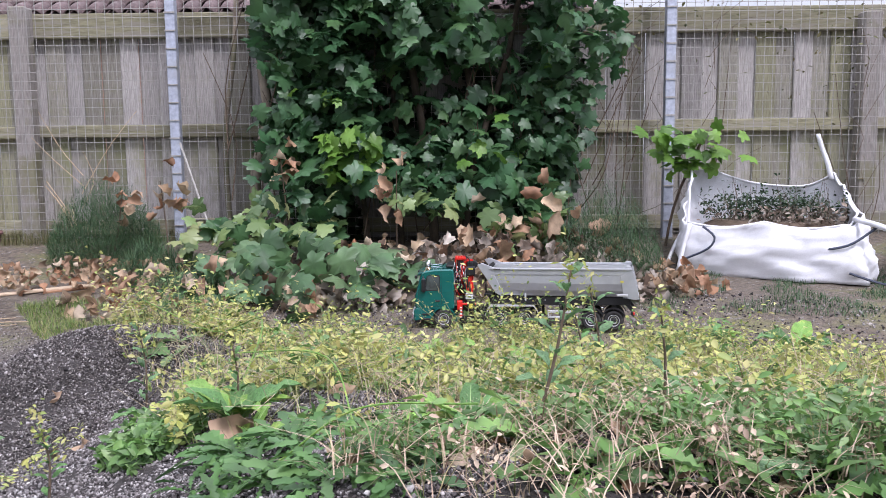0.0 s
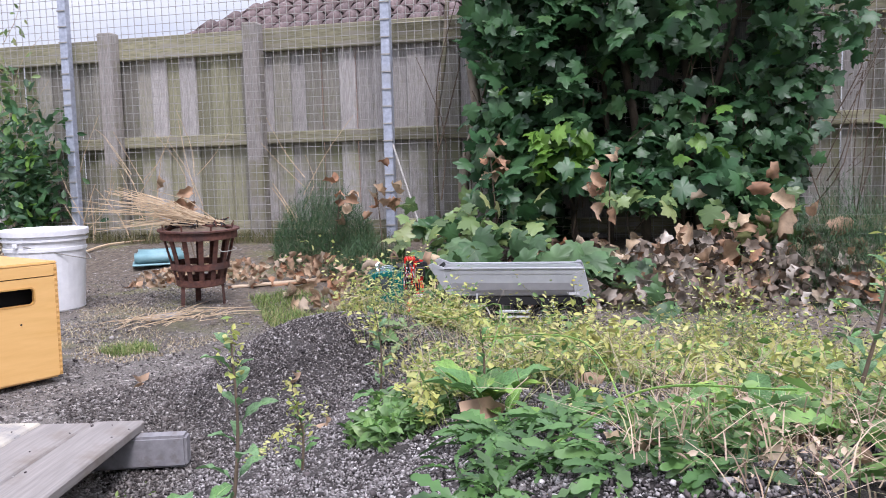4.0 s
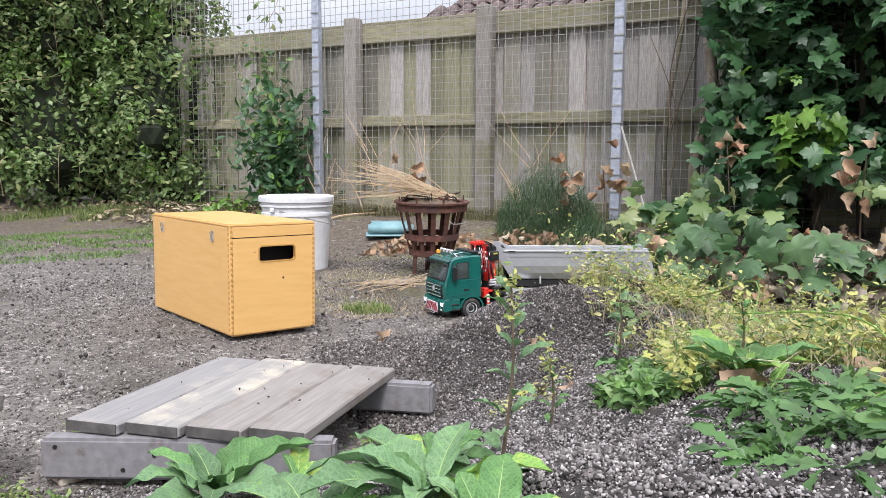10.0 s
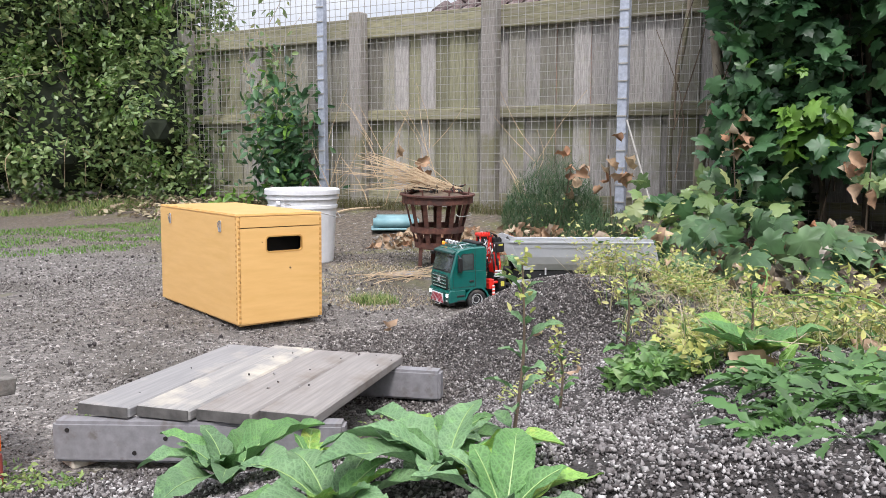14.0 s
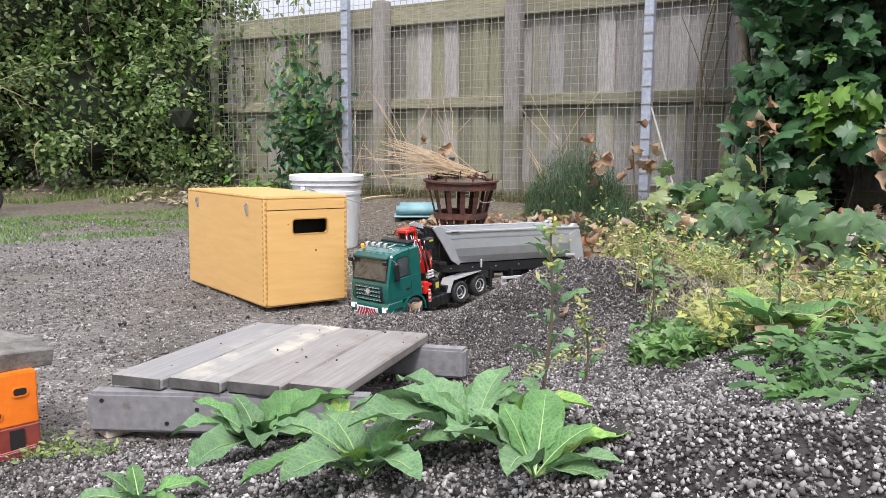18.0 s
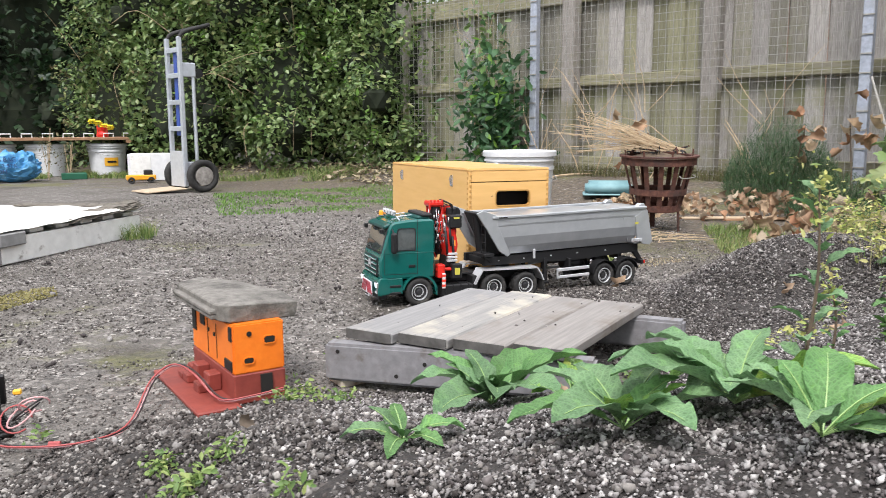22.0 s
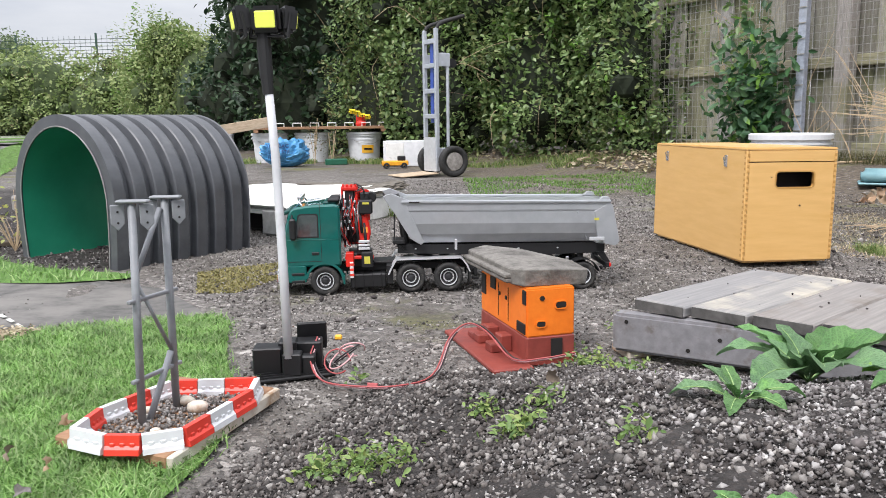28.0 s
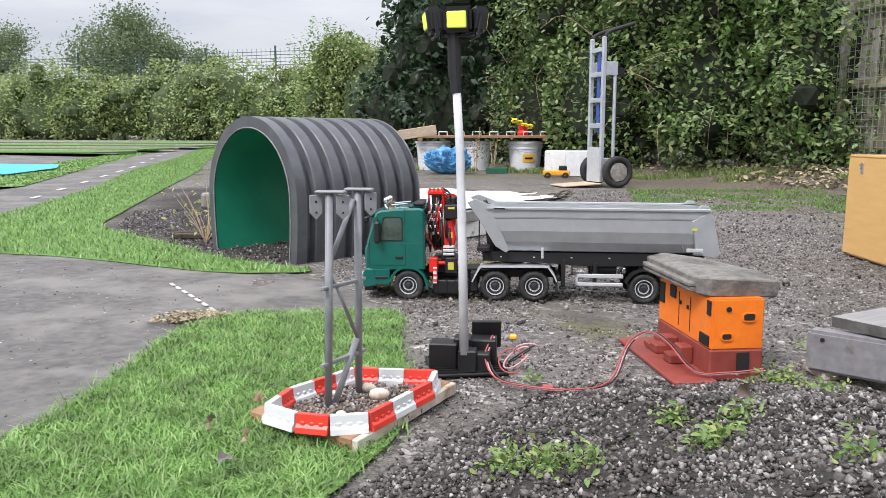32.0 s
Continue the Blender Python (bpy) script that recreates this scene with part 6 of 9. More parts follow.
def make_tunnel():
    b = thing("pipe_tunnel", pose(-0.858, 2.44, 0.0, 0, 0, 51.3 - 90), "black ribbed plastic pipe tunnel with a green inside", "tunnel")
    r, cz, ln = 0.224, 0.186, 0.50
    def arch(rad, y):
        # a horseshoe: the sides draw in a little towards the foot
        side = [(-rad * 0.955, 0.0), (-rad * 0.985, 0.07), (-rad * 0.998, 0.13)]
        row = [(x, y, z) for x, z in side]
        row += [(-rad * math.cos(a), y, cz + rad * math.sin(a)) for a in np.linspace(0, math.pi, 57)]
        return row + [(-x, y, z) for x, z in side[::-1]]
    def shell(rows):
        own = bmesh.new()
        vs = [[own.verts.new(p) for p in row] for row in rows]
        for p, q in zip(vs, vs[1:]):
            for i in range(len(p) - 1):
                own.faces.new((p[i], p[i + 1], q[i + 1], q[i]))
        return own
    rows = [arch(r, 0.0), arch(r + 0.036, 0.0)]
    for k in range(7):
        y = k * ln / 7
        w = ln / 7
        rows += [arch(r + 0.036, y + 0.50 * w), arch(r + 0.033, y + 0.56 * w), arch(r + 0.013, y + 0.64 * w), arch(r + 0.013, y + 0.88 * w), arch(r + 0.033, y + 0.95 * w), arch(r + 0.036, y + w)]
    rows += [arch(r, ln)]
    part("ribbed_shell", shell(rows), "tunnel", b, round_faces=False)
    part("lining", shell([arch(r - 0.0015, 0.002), arch(r - 0.0015, ln * 0.5), arch(r - 0.0015, ln - 0.002)]), "tunnel_green", b, "smooth green painted lining", round_faces=True)
    part("lip", pipe(arch(r + 0.001, -0.002), 0.0022, 5), "grey_block", b, "pale worn lip")


def make_pallet():
    c = Vector((-0.242, 2.925, 0))
    along = Vector((0.435, 0.645, 0)).normalized()
    a = math.degrees(math.atan2(along.y, along.x))
    b = thing("tarp_pallet", pose(c.x, c.y, 0, 0, 0, a), "low white-painted pallet box under a white tarpaulin", "pallet")
    ln, dp = 0.80, 0.72
    part("side_board", block(ln, 0.02, 0.088, (ln / 2, 0.01, 0.046), 0.003), "white_paint", b)
    part("side_board", block(ln, 0.02, 0.088, (ln / 2, dp - 0.01, 0.046), 0.003), "white_paint", b)
    part("end_board", block(0.02, dp - 0.05, 0.088, (ln - 0.011, dp / 2, 0.046), 0.003), "white_paint", b)
    part("top_rail", block(0.02, dp - 0.05, 0.02, (0.011, dp / 2, 0.088), 0.003), "white_paint", b)
    part("corner_block", block(0.12, 0.03, 0.045, (0.055, -0.004, 0.085), 0.004), "grey_block", b)
    part("corner_block", block(0.035, 0.12, 0.09, (-0.004, 0.055, 0.05), 0.004), "grey_block", b)
    for k in range(6):
        part("slat", block(0.07, dp - 0.03, 0.014, (0.07 + k * 0.135, dp / 2, 0.10), 0.002), "white_paint", b)
    # near-black sheet laid in the box as the shade under the slats
    part("dark_hollow", block(0.5, 0.5, 0.004, (0.3, 0.36, 0.012)), "dark", b)
    own = bmesh.new()
    n, m = 36, 32
    grid = [[own.verts.new((-0.02 + (ln + 0.04) * i / n, -0.012 + (dp + 0.03) * j / m, 0.122 + 0.010 * noise.noise((i * 0.16, j * 0.2, 5)) + 0.012 * math.exp(-((i - n * 0.6) / 8) ** 2) - 0.010 * (i in (0, n)) - 0.010 * (j in (0, m)))) for j in range(m + 1)] for i in range(n + 1)]
    for i in range(n):
        for j in range(m):
            own.faces.new((grid[i][j], grid[i + 1][j], grid[i + 1][j + 1], grid[i][j + 1]))
    part("tarpaulin", own, "tarp", b, round_faces=True)
    for k in range(5):
        strip = bmesh.new()
        pts = [(ln * 0.42 + (ln * 0.61) * i / 24, -0.014 + 0.007 * k + 0.009 * noise.noise((i * 0.5, k, 1)), 0.108 + 0.004 * k + 0.008 * noise.noise((i * 0.4, k * 3, 9)) + 0.02 * (i / 24) ** 2) for i in range(25)]
        rows = [[strip.verts.new(p), strip.verts.new((p[0], p[1] + 0.06, p[2] + 0.004)), strip.verts.new((p[0], p[1] + 0.06, p[2] + 0.0065)), strip.verts.new((p[0], p[1], p[2] + 0.003))] for p in pts]
        for p, q in zip(rows, rows[1:]):
            for i in range(4):
                strip.faces.new((p[i], p[(i + 1) % 4], q[(i + 1) % 4], q[i]))
        part("felt_layer", strip, "felt", b, "ragged dark felt edge")
    for k in range(5):
        rows = bmesh.new()
        block(0.06, dp * 0.8, 0.004, (ln - 0.012 + 0.006 * k, dp * 0.42, 0.107 + 0.005 * k), bm=rows, turn=pose(0, 0, 0, 0, 4 * noise.noise((k, 2, 1)) - 4, 3 * (k - 2)))
        part("felt_layer", rows, "felt", b)


def bucket(name, m, r, h, label, label_patch=False, lid=True, group=""):
    b = thing(name, m, label, "bucket", group)
    part("body", lathe([(0.0, 0.002), (r * 0.84, 0.0), (r * 0.86, 0.006), (r * 0.955, h * 0.74), (r * 0.985, h * 0.74), (r * 0.985, h * 0.78), (r * 0.96, h * 0.785), (r * 0.98, h * 0.93), (r * 0.95, h * 0.93), (r * 0.83, 0.012), (0, 0.012)], 40), "white", b, round_faces=False)
    part("rim", lathe([(r * 0.97, h * 0.86), (r * 1.02, h * 0.86), (r * 1.02, h * 0.885), (r * 0.97, h * 0.885)], 40), "white", b)
    if lid:
        part("lid", lathe([(0, h * 0.985), (r * 0.93, h * 0.985), (r * 0.95, h), (r * 1.03, h), (r * 1.05, h * 0.985), (r * 1.05, h * 0.925), (r * 1.0, h * 0.915), (0, h * 0.93)], 44), "white", b, "flat white lid")
    part("handle", pipe(curve_points([(r * 1.02, 0, h * 0.82), (r * 0.55, -r * 0.9, h * 0.62), (-r * 0.2, -r * 1.1, h * 0.66), (-r * 1.0, -r * 0.2, h * 0.82)], 18), 0.0025, 5), "wire", b)
    for s in (-1, 1):
        part("handle_lug", block(0.014, 0.022, 0.02, (s * r * 1.02, 0, h * 0.82), 0.004), "white", b)
    if label_patch:
        part("label", lathe([(r * 0.925, h * 0.30), (r * 0.945, h * 0.56)], 8, a0=-98, a1=-55), "label", b, "yellow-orange maker's label")
        part("label_bar", lathe([(r * 0.947, h * 0.40), (r * 0.95, h * 0.46)], 6, a0=-90, a1=-62), "dark", b)
    return b


def make_fire_basket():
    b = thing("fire_basket", pose(2.312, 2.868, 0.0, 1.5, -1.5, 20), "rusty round fire basket full of ash and twigs", "fire basket")
    for z, r, h in ((0.305, 0.155, 0.03), (0.175, 0.118, 0.026), (0.105, 0.098, 0.026)):
        part("hoop", lathe([(r - 0.003, z - h / 2), (r + 0.003, z - h / 2), (r + 0.003, z + h / 2), (r - 0.003, z + h / 2), (r - 0.003, z - h / 2)], 32), "rust", b)
    part("rim", lathe([(0.135, 0.322), (0.168, 0.322), (0.168, 0.329), (0.135, 0.329), (0.135, 0.322)], 32), "rust", b)
    bar = solid("bar", block(0.021, 0.004, 0.23, bevel=0.001), "rust")
    for k in range(14):
        a = 360 * k / 14
        part("bar", bar, "", b, m=pose(0, 0, 0, 0, 0, a) @ pose(0, -0.124, 0.208, 14.5, 0, 0))
    for k in range(8):
        part("spike", block(0.008, 0.004, 0.03, bevel=0.001), "rust", b, m=pose(0, 0, 0, 0, 0, 45 * k + 10) @ pose(0, -0.15, 0.338, 8, 0, 0))
    for k in range(3):
        leg = part("leg", block(0.024, 0.004, 0.17, bevel=0.001), "rust", b, m=pose(0, 0, 0, 0, 0, 120 * k + 15) @ pose(0, -0.094, 0.075, -3, 0, 0))
        part("foot", block(0.024, 0.03, 0.004, (0, -0.012, -0.083)), "rust", leg)
    part("base_plate", lathe([(0, 0.088), (0.092, 0.088), (0.092, 0.093), (0, 0.093)], 24), "rust", b)
    part("wire_bail", pipe(curve_points([(-0.05, -0.135, 0.25), (-0.045, -0.15, 0.24), (0.045, -0.15, 0.24), (0.05, -0.135, 0.25)], 10), 0.002, 5), "wire", b)
    part("ash", lathe([(0, 0.345), (0.05, 0.34), (0.11, 0.325), (0.136, 0.31), (0.12, 0.292), (0, 0.285)], 20), "dark_twig", b)
    tw = thing("twig_bundle", pose(2.312, 2.868, 0.0), "bundle of long dry twigs sticking out of the basket", "twigs")
    for k in range(64):
        a = radians(rng.uniform(128, 176))
        ln = rng.uniform(0.2, 0.47)
        s = Vector((rng.uniform(-0.03, 0.1), rng.uniform(-0.08, 0.08), 0.338 + rng.uniform(0, 0.02)))
        e = s + Vector((math.cos(a) * ln, math.sin(a) * ln, rng.uniform(-0.02, 0.16)))
        part("twig", pipe([s, (s + e) / 2 + Vector((0, 0, 0.02)) + Vector(rng.normal(size=3)) * 0.008, e], 0.0028, 4, taper=0.4), "twig", tw)
    for k in range(70):
        a, q = rng.uniform(0, 6.28), rng.uniform(0, 0.12)
        s = Vector((q * math.cos(a), q * math.sin(a), 0.335))
        e = s + Vector((rng.normal() * 0.035, rng.normal() * 0.035, rng.uniform(0.0, 0.035)))
        part("charred_stick", pipe([s, e], rng.uniform(0.002, 0.006), 5), "black" if k % 2 else "rust", tw)
    fallen = thing("fallen_twigs", pose(0, 0, 0), "dry straw-coloured twigs strewn on the ground", "twigs")
    for k in range(60):
        s = Vector((2.0 + rng.uniform(-0.22, 0.2), 2.62 + rng.uniform(-0.14, 0.16), 0.012))
        a = radians(rng.uniform(-35, 60))
        e = s + Vector((math.cos(a), math.sin(a), 0)) * rng.uniform(0.06, 0.22)
        part("twig", pipe([s, (s + e) / 2 + Vector((0, 0, rng.uniform(0, 0.012))), e], 0.0014, 4), "twig", fallen)


def make_basin():
    b = thing("plastic_basin", pose(2.90, 4.17, level(2.90, 4.17), 0, 0, 150), "faded blue plastic basin lying upside down", "basin")
    part("shell", block(0.28, 0.19, 0.085, (0, 0, 0.043), 0.022, 3), "aqua", b, round_faces=True)
    part("rim", block(0.305, 0.215, 0.012, (0, 0, 0.006), 0.005), "aqua", b)
    single("long_stick", pipe(curve_points([(x, y, level(x, y) + 0.015) for x, y in ((2.68, 4.78), (2.92, 4.84), (3.18, 4.80))], 10), 0.009, 6, taper=0.6), "twig", pose(0, 0, 0), "long dry branch lying on the ground", "branch")
    for x, y, a, ln, mat in ((2.85, 3.05, 150, 0.42, "plank"), (3.05, 2.95, 160, 0.5, "brown_wood"), (2.45, 2.12, 20, 0.32, "debris"), (2.62, 1.95, 14, 0.3, "debris"), (2.9, 2.05, 25, 0.22, "plank"), (2.05, 2.72, 10, 0.16, "debris")):
        single("loose_board", block(ln, 0.06, 0.012, bevel=0.003), mat, pose(x, y, level(x, y) + 0.010, 2, 1, a), "weathered scrap board lying on the soil", "board", "scrap boards")


def make_bag():
    z0 = level(4.47, 0.03)
    b = thing("bulk_bag", pose(4.472, 0.005, z0, 0, 0, -96), "sagging white woven bulk bag full of garden waste", "bulk bag")
    # local x runs along the front edge, y away over the bag; each row: foot x, y and rim x, y, z
    ring = [(-0.44, 0.0, -0.44, 0.0, 0.26), (0.0, -0.03, -0.08, 0.0, 0.275), (0.36, -0.01, 0.27, 0.02, 0.27), (0.38, 0.12, 0.31, 0.10, 0.32), (0.36, 0.40, 0.22, 0.38, 0.44), (0.31, 0.46, 0.17, 0.44, 0.50),
            (0.0, 0.46, -0.05, 0.45, 0.43), (-0.44, 0.46, -0.47, 0.46, 0.53), (-0.47, 0.40, -0.53, 0.40, 0.55), (-0.50, 0.2, -0.49, 0.2, 0.43)]
    per, m = 9, 18
    cols = []
    for k, p in enumerate(ring):
        q = ring[(k + 1) % len(ring)]
        for i in range(per):
            s = i / per
            c = [u + (v - u) * s for u, v in zip(p, q)]
            c[4] -= 0.025 * math.sin(math.pi * s)
            cols.append(c)
    own = bmesh.new()
    rows = []
    for j in range(m + 1):
        t = j / m
        row = []
        for fx, fy, tx, ty, tz in cols:
            bulge = 1 + 0.09 * math.sin(math.pi * t)
            x, y, z = (fx + (tx - fx) * t) * bulge, (fy + (ty - fy) * t - 0.22) * bulge + 0.22, 0.004 + tz * t
            # creases run slantwise, as on loosely filled woven sheet
            w = 0.024 * noise.noise((x * 6, y * 6, z * 8)) + 0.030 * abs(noise.noise((x * 12 + z * 12, y * 12, z * 12 - x * 7))) + 0.009 * noise.noise((x * 31, y * 31, z * 40))
            a = math.atan2(y - 0.22, x)
            row.append(own.verts.new((x + w * math.cos(a), y + w * math.sin(a), max(0.002, z + 0.4 * w * (0 < j < m)))))
        rows.append(row)
    n = len(cols)
    for p, q in zip(rows, rows[1:]):
        for k in range(n):
            own.faces.new((p[k], p[(k + 1) % n], q[(k + 1) % n], q[k]))
    own.faces.new(rows[0][::-1])
    body = part("sack", own, "bag", b, round_faces=True)
    th = body.modifiers.new("thickness", "SOLIDIFY")
    th.thickness = 0.005
    part("hem", pipe([(c[2], c[3], c[4] + 0.004) for c in cols + cols[:1]], 0.006, 6), "bag", b, round_faces=True)
    part("loop_handle", pipe(curve_points([(0.16, 0.42, 0.47), (0.14, 0.42, 0.55), (0.11, 0.42, 0.63), (0.09, 0.41, 0.70)], 10), 0.014, 6, taper=0.8), "bag", b, round_faces=True)
    part("loop_handle", pipe(curve_points([(0.30, 0.06, 0.30), (0.43, -0.02, 0.27), (0.60, -0.08, 0.20)], 8), 0.013, 6, taper=1.2), "bag", b, round_faces=True)
    part("loop_handle", pipe(curve_points([(-0.43, -0.01, 0.26), (-0.45, -0.04, 0.15), (-0.47, -0.07, 0.02)], 8), 0.012, 6), "bag", b, round_faces=True)
    part("loop_handle", pipe(curve_points([(-0.50, 0.2, 0.25), (-0.53, 0.05, 0.12), (-0.55, -0.02, 0.01)], 8), 0.010, 6), "bag", b, round_faces=True)
    part("strap", pipe(curve_points([(-0.36, -0.035, 0.25), (-0.30, -0.045, 0.20), (-0.33, -0.05, 0.14), (-0.45, -0.045, 0.08)], 10), 0.006, 5), "strap", b)
    part("strap", pipe(curve_points([(0.20, -0.02, 0.16), (0.30, -0.02, 0.19), (0.40, 0.02, 0.27)], 8), 0.006, 5), "strap", b)
    part("strap", pipe(curve_points([(0.30, -0.045, 0.06), (0.40, -0.05, 0.03), (0.47, -0.05, 0.015)], 8), 0.006, 5), "strap", b)
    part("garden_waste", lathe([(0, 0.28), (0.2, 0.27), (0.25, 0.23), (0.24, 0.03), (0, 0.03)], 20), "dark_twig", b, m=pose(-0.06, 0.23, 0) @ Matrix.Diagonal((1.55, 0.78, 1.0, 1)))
    p = rng.normal(size=(1800, 3)) * (0.17, 0.07, 0.045) + (-0.1, 0.23, 0.34)
    p = p.clip((-0.42, 0.06, 0.2), (0.25, 0.38, 0.5))
    part("clipping_layer", leafy("clipping_layer", p, 0.02 * rng.uniform(0.5, 1.4, 1800), "dark_leaf", (0, 0, 1), 1.0), "", b)["kind"] = "stuff"
    p = rng.normal(size=(600, 3)) * (0.18, 0.08, 0.025) + (0.0, 0.18, 0.30)
    part("dry_layer", leafy("dry_layer", p.clip((-0.42, 0.03, 0.2), (0.25, 0.36, 0.5)), 0.03 * rng.uniform(0.5, 1.4, 600), "grey_dead", (0, 0, 1), 0.9), "", b)["kind"] = "stuff"
    for k in range(40):
        a = Vector((rng.uniform(-0.36, 0.2), rng.uniform(0.08, 0.36), 0.27))
        e = a + Vector((rng.normal() * 0.06, rng.normal() * 0.05, rng.uniform(0.08, 0.24)))
        part("stalk", pipe([a, (a + e) / 2 + Vector((0.01, 0, 0)), e], 0.0022, 4, taper=0.4), "dark_twig", b)


def make_sack_truck():
    b = thing("hand_truck", pose(0.51, 6.2, 0.0, 0, 0, 112), "grey aluminium hand truck with black pneumatic tyres", "hand truck")
    # local x runs across the frame, y ahead over the nose plate
    for s in (-1, 1):
        part("rail", block(0.03, 0.03, 1.07, (0.1 * s, 0, 0.575), 0.004), "steel_blue", b)
        part("back_tube", rod((0.09 * s, -0.10, 0.14), (0.09 * s, -0.10, 0.90), 0.013, 10), "steel_blue", b)
        part("gusset", block(0.012, 0.13, 0.10, (0.1 * s, -0.05, 0.88), 0.004), "steel_blue", b)
        part("gusset", block(0.012, 0.13, 0.12, (0.1 * s, -0.05, 0.16), 0.004), "steel_blue", b)
        part("top_grip", pipe(curve_points([(0.1 * s, 0.0, 1.09), (0.1 * s, -0.03, 1.14), (0.1 * s, -0.14, 1.18), (0.1 * s, -0.24, 1.21)], 8), 0.015, 8), "rubber", b, round_faces=True)
    for k, z in enumerate((0.09, 0.27, 0.46, 0.65, 0.84, 1.02)):
        part("cross_bar", block(0.2, 0.022, 0.035, (0, 0, z), 0.003), "steel_blue", b)
    part("centre_strap", block(0.05, 0.006, 0.62, (0, -0.012, 0.72), 0.001), "blue", b, "blue webbing strap")
    part("foot_panel", block(0.2, 0.006, 0.26, (0, 0.014, 0.17)), "light_silver", b)
    part("nose_plate", block(0.28, 0.30, 0.010, (0, 0.16, 0.028), 0.003), "plank", b, m=pose(0, 0, 0, -3, 0, 0))
    part("axle", rod((-0.2, -0.09, 0.118), (0.2, -0.09, 0.118), 0.01, 8), "steel_blue", b)
    for s in (-1, 1):
        w = part("wheel", lathe(tyre_profile(0.118, 0.075, 0.058), 28), "rubber", b, "black pneumatic tyre", m=pose(0.19 * s, -0.09, 0.118, 0, 90, 0), round_faces=True)
        part("hub", lathe([(0, 0.028), (0.022, 0.03), (0.026, 0.012), (0.058, 0.010), (0.066, 0.026), (0.068, -0.026), (0.03, -0.03), (0, -0.028)], 20), "debris", w)
    part("brake_reel", rod((-0.06, -0.16, 0.86), (0.07, -0.16, 0.86), 0.035, 14), "black", b)


def tyre_profile(r, inner, width):
    h = width / 2
    return [(inner, -h * 0.8), (inner + (r - inner) * 0.5, -h), (r * 0.94, -h * 0.95), (r, -h * 0.6), (r, h * 0.6), (r * 0.94, h * 0.95), (inner + (r - inner) * 0.5, h), (inner, h * 0.8), (inner, -h * 0.8)]


def make_table():
    t = thing("plank_table", pose(-0.53, 9.05, 0, 0, 0, 3), "low table of brown boards resting on white buckets", "table")
    for k in range(4):
        part("top_board", block(1.52, 0.145, 0.03, (0, -0.23 + 0.15 * k, 0.372), 0.004), "brown_wood", t)
    part("cross_batten", block(0.05, 0.6, 0.03, (-0.68, 0, 0.343)), "brown_wood", t)
    part("cross_batten", block(0.05, 0.6, 0.03, (0.68, 0, 0.343)), "brown_wood", t)
    for k in range(8):
        x = -0.66 + 0.185 * k
        part("loop_handle", pipe([(x, -0.26, 0.385), (x, -0.26, 0.425), (x + 0.09, -0.26, 0.425), (x + 0.09, -0.26, 0.385)], 0.007, 5), "white", t)
    for x in (-1.08, -0.62, -0.05):
        bucket("support_bucket", pose(x, 9.0 + 0.03 * x, 0), 0.19, 0.322, "white plastic bucket carrying the table" + (" with a yellow label" if x > -0.1 else ""), x > -0.1, True, "table buckets")
    plant = thing("toy_flower_pot", pose(-0.08, 8.9, 0.385), "yellow flowers in a bright red toy pot on the table", "flower pot")
    part("pot", lathe([(0, 0), (0.055, 0), (0.06, 0.03), (0.035, 0.06), (0.05, 0.1), (0, 0.1)], 10), "red", plant)
    for s in (-1, 1):
        part("post", block(0.012, 0.012, 0.10, (0.045 * s, 0, 0.07)), "red", plant)
    for k in range(4):
        a = 1.1 * k
        q = (-0.09 + 0.055 * k, 0.02 * math.sin(a), 0.13 + 0.03 * math.cos(a))
        part("stem", pipe([(-0.04, 0, 0.05), (q[0] * 0.8, 0, 0.1), q], 0.004, 4), "green_plastic", plant)
        pet = bmesh.new()
        for i in range(6):
            block(0.03, 0.018, 0.005, (0.018, 0, 0), bm=pet) if i == 0 else block(0.03, 0.018, 0.005, (0.018 * math.cos(i * 1.047), 0, 0.018 * math.sin(i * 1.047)), bm=pet)
        bmesh.ops.scale(pet, vec=(1.2, 1.6, 1.2), verts=pet.verts)
        part("flower", pet, "petal", plant, m=pose(*q, 30, 0, 0))
    board = thing("leaning_plank", pose(0, 0, 0), "pale sawn plank leaning on the table's end", "plank")
    part("plank", block(0.62, 0.03, 0.10, bevel=0.004), "plank", board, m=pose(-1.24, 8.05, 0.395, 0, -9, 14))
    part("prop", block(0.12, 0.10, 0.33, (0, 0, 0.165), 0.01), "grey_block", board, m=pose(-1.38, 8.05, 0))
    sack = thing("blue_rubbish_sack", pose(-0.80, 8.0, 0.0, 0, 0, 8), "full blue plastic sack printed with dark lettering", "sack")
    own = bmesh.new()
    bmesh.ops.create_icosphere(own, subdivisions=4, radius=1)
    for v in own.verts:
        q = v.co.copy()
        v.co = Vector((q.x * 0.235, q.y * 0.15, 0.13 + q.z * 0.135)) * (1.12 + 0.18 * noise.noise(q * 1.7) - 0.32 * abs(noise.noise(q * 4.1)) - 0.24 * abs(noise.noise(q * 9.3 + Vector((3, 1, 2)))))
        v.co.z = max(v.co.z, 0.004)
    part("bag", own, "blue_bag", sack)
    for txt, x, z, s in (("THIS BAG", -0.09, 0.19, 0.052), ("SUPER STR", -0.09, 0.135, 0.05), ("FROM", -0.12, 0.085, 0.05)):
        cu = bpy.data.curves.new("lettering", "FONT")
        cu.body, cu.size, cu.extrude, cu.align_x = txt, s, 0.002, "CENTER"
        cu.materials.append(M["navy"])
        me_ob = new("lettering", cu)
        me_ob.parent = sack
        me_ob.matrix_basis = pose(x, -0.158 + 0.02 * (z > 0.18), z, 82, 0, -4)
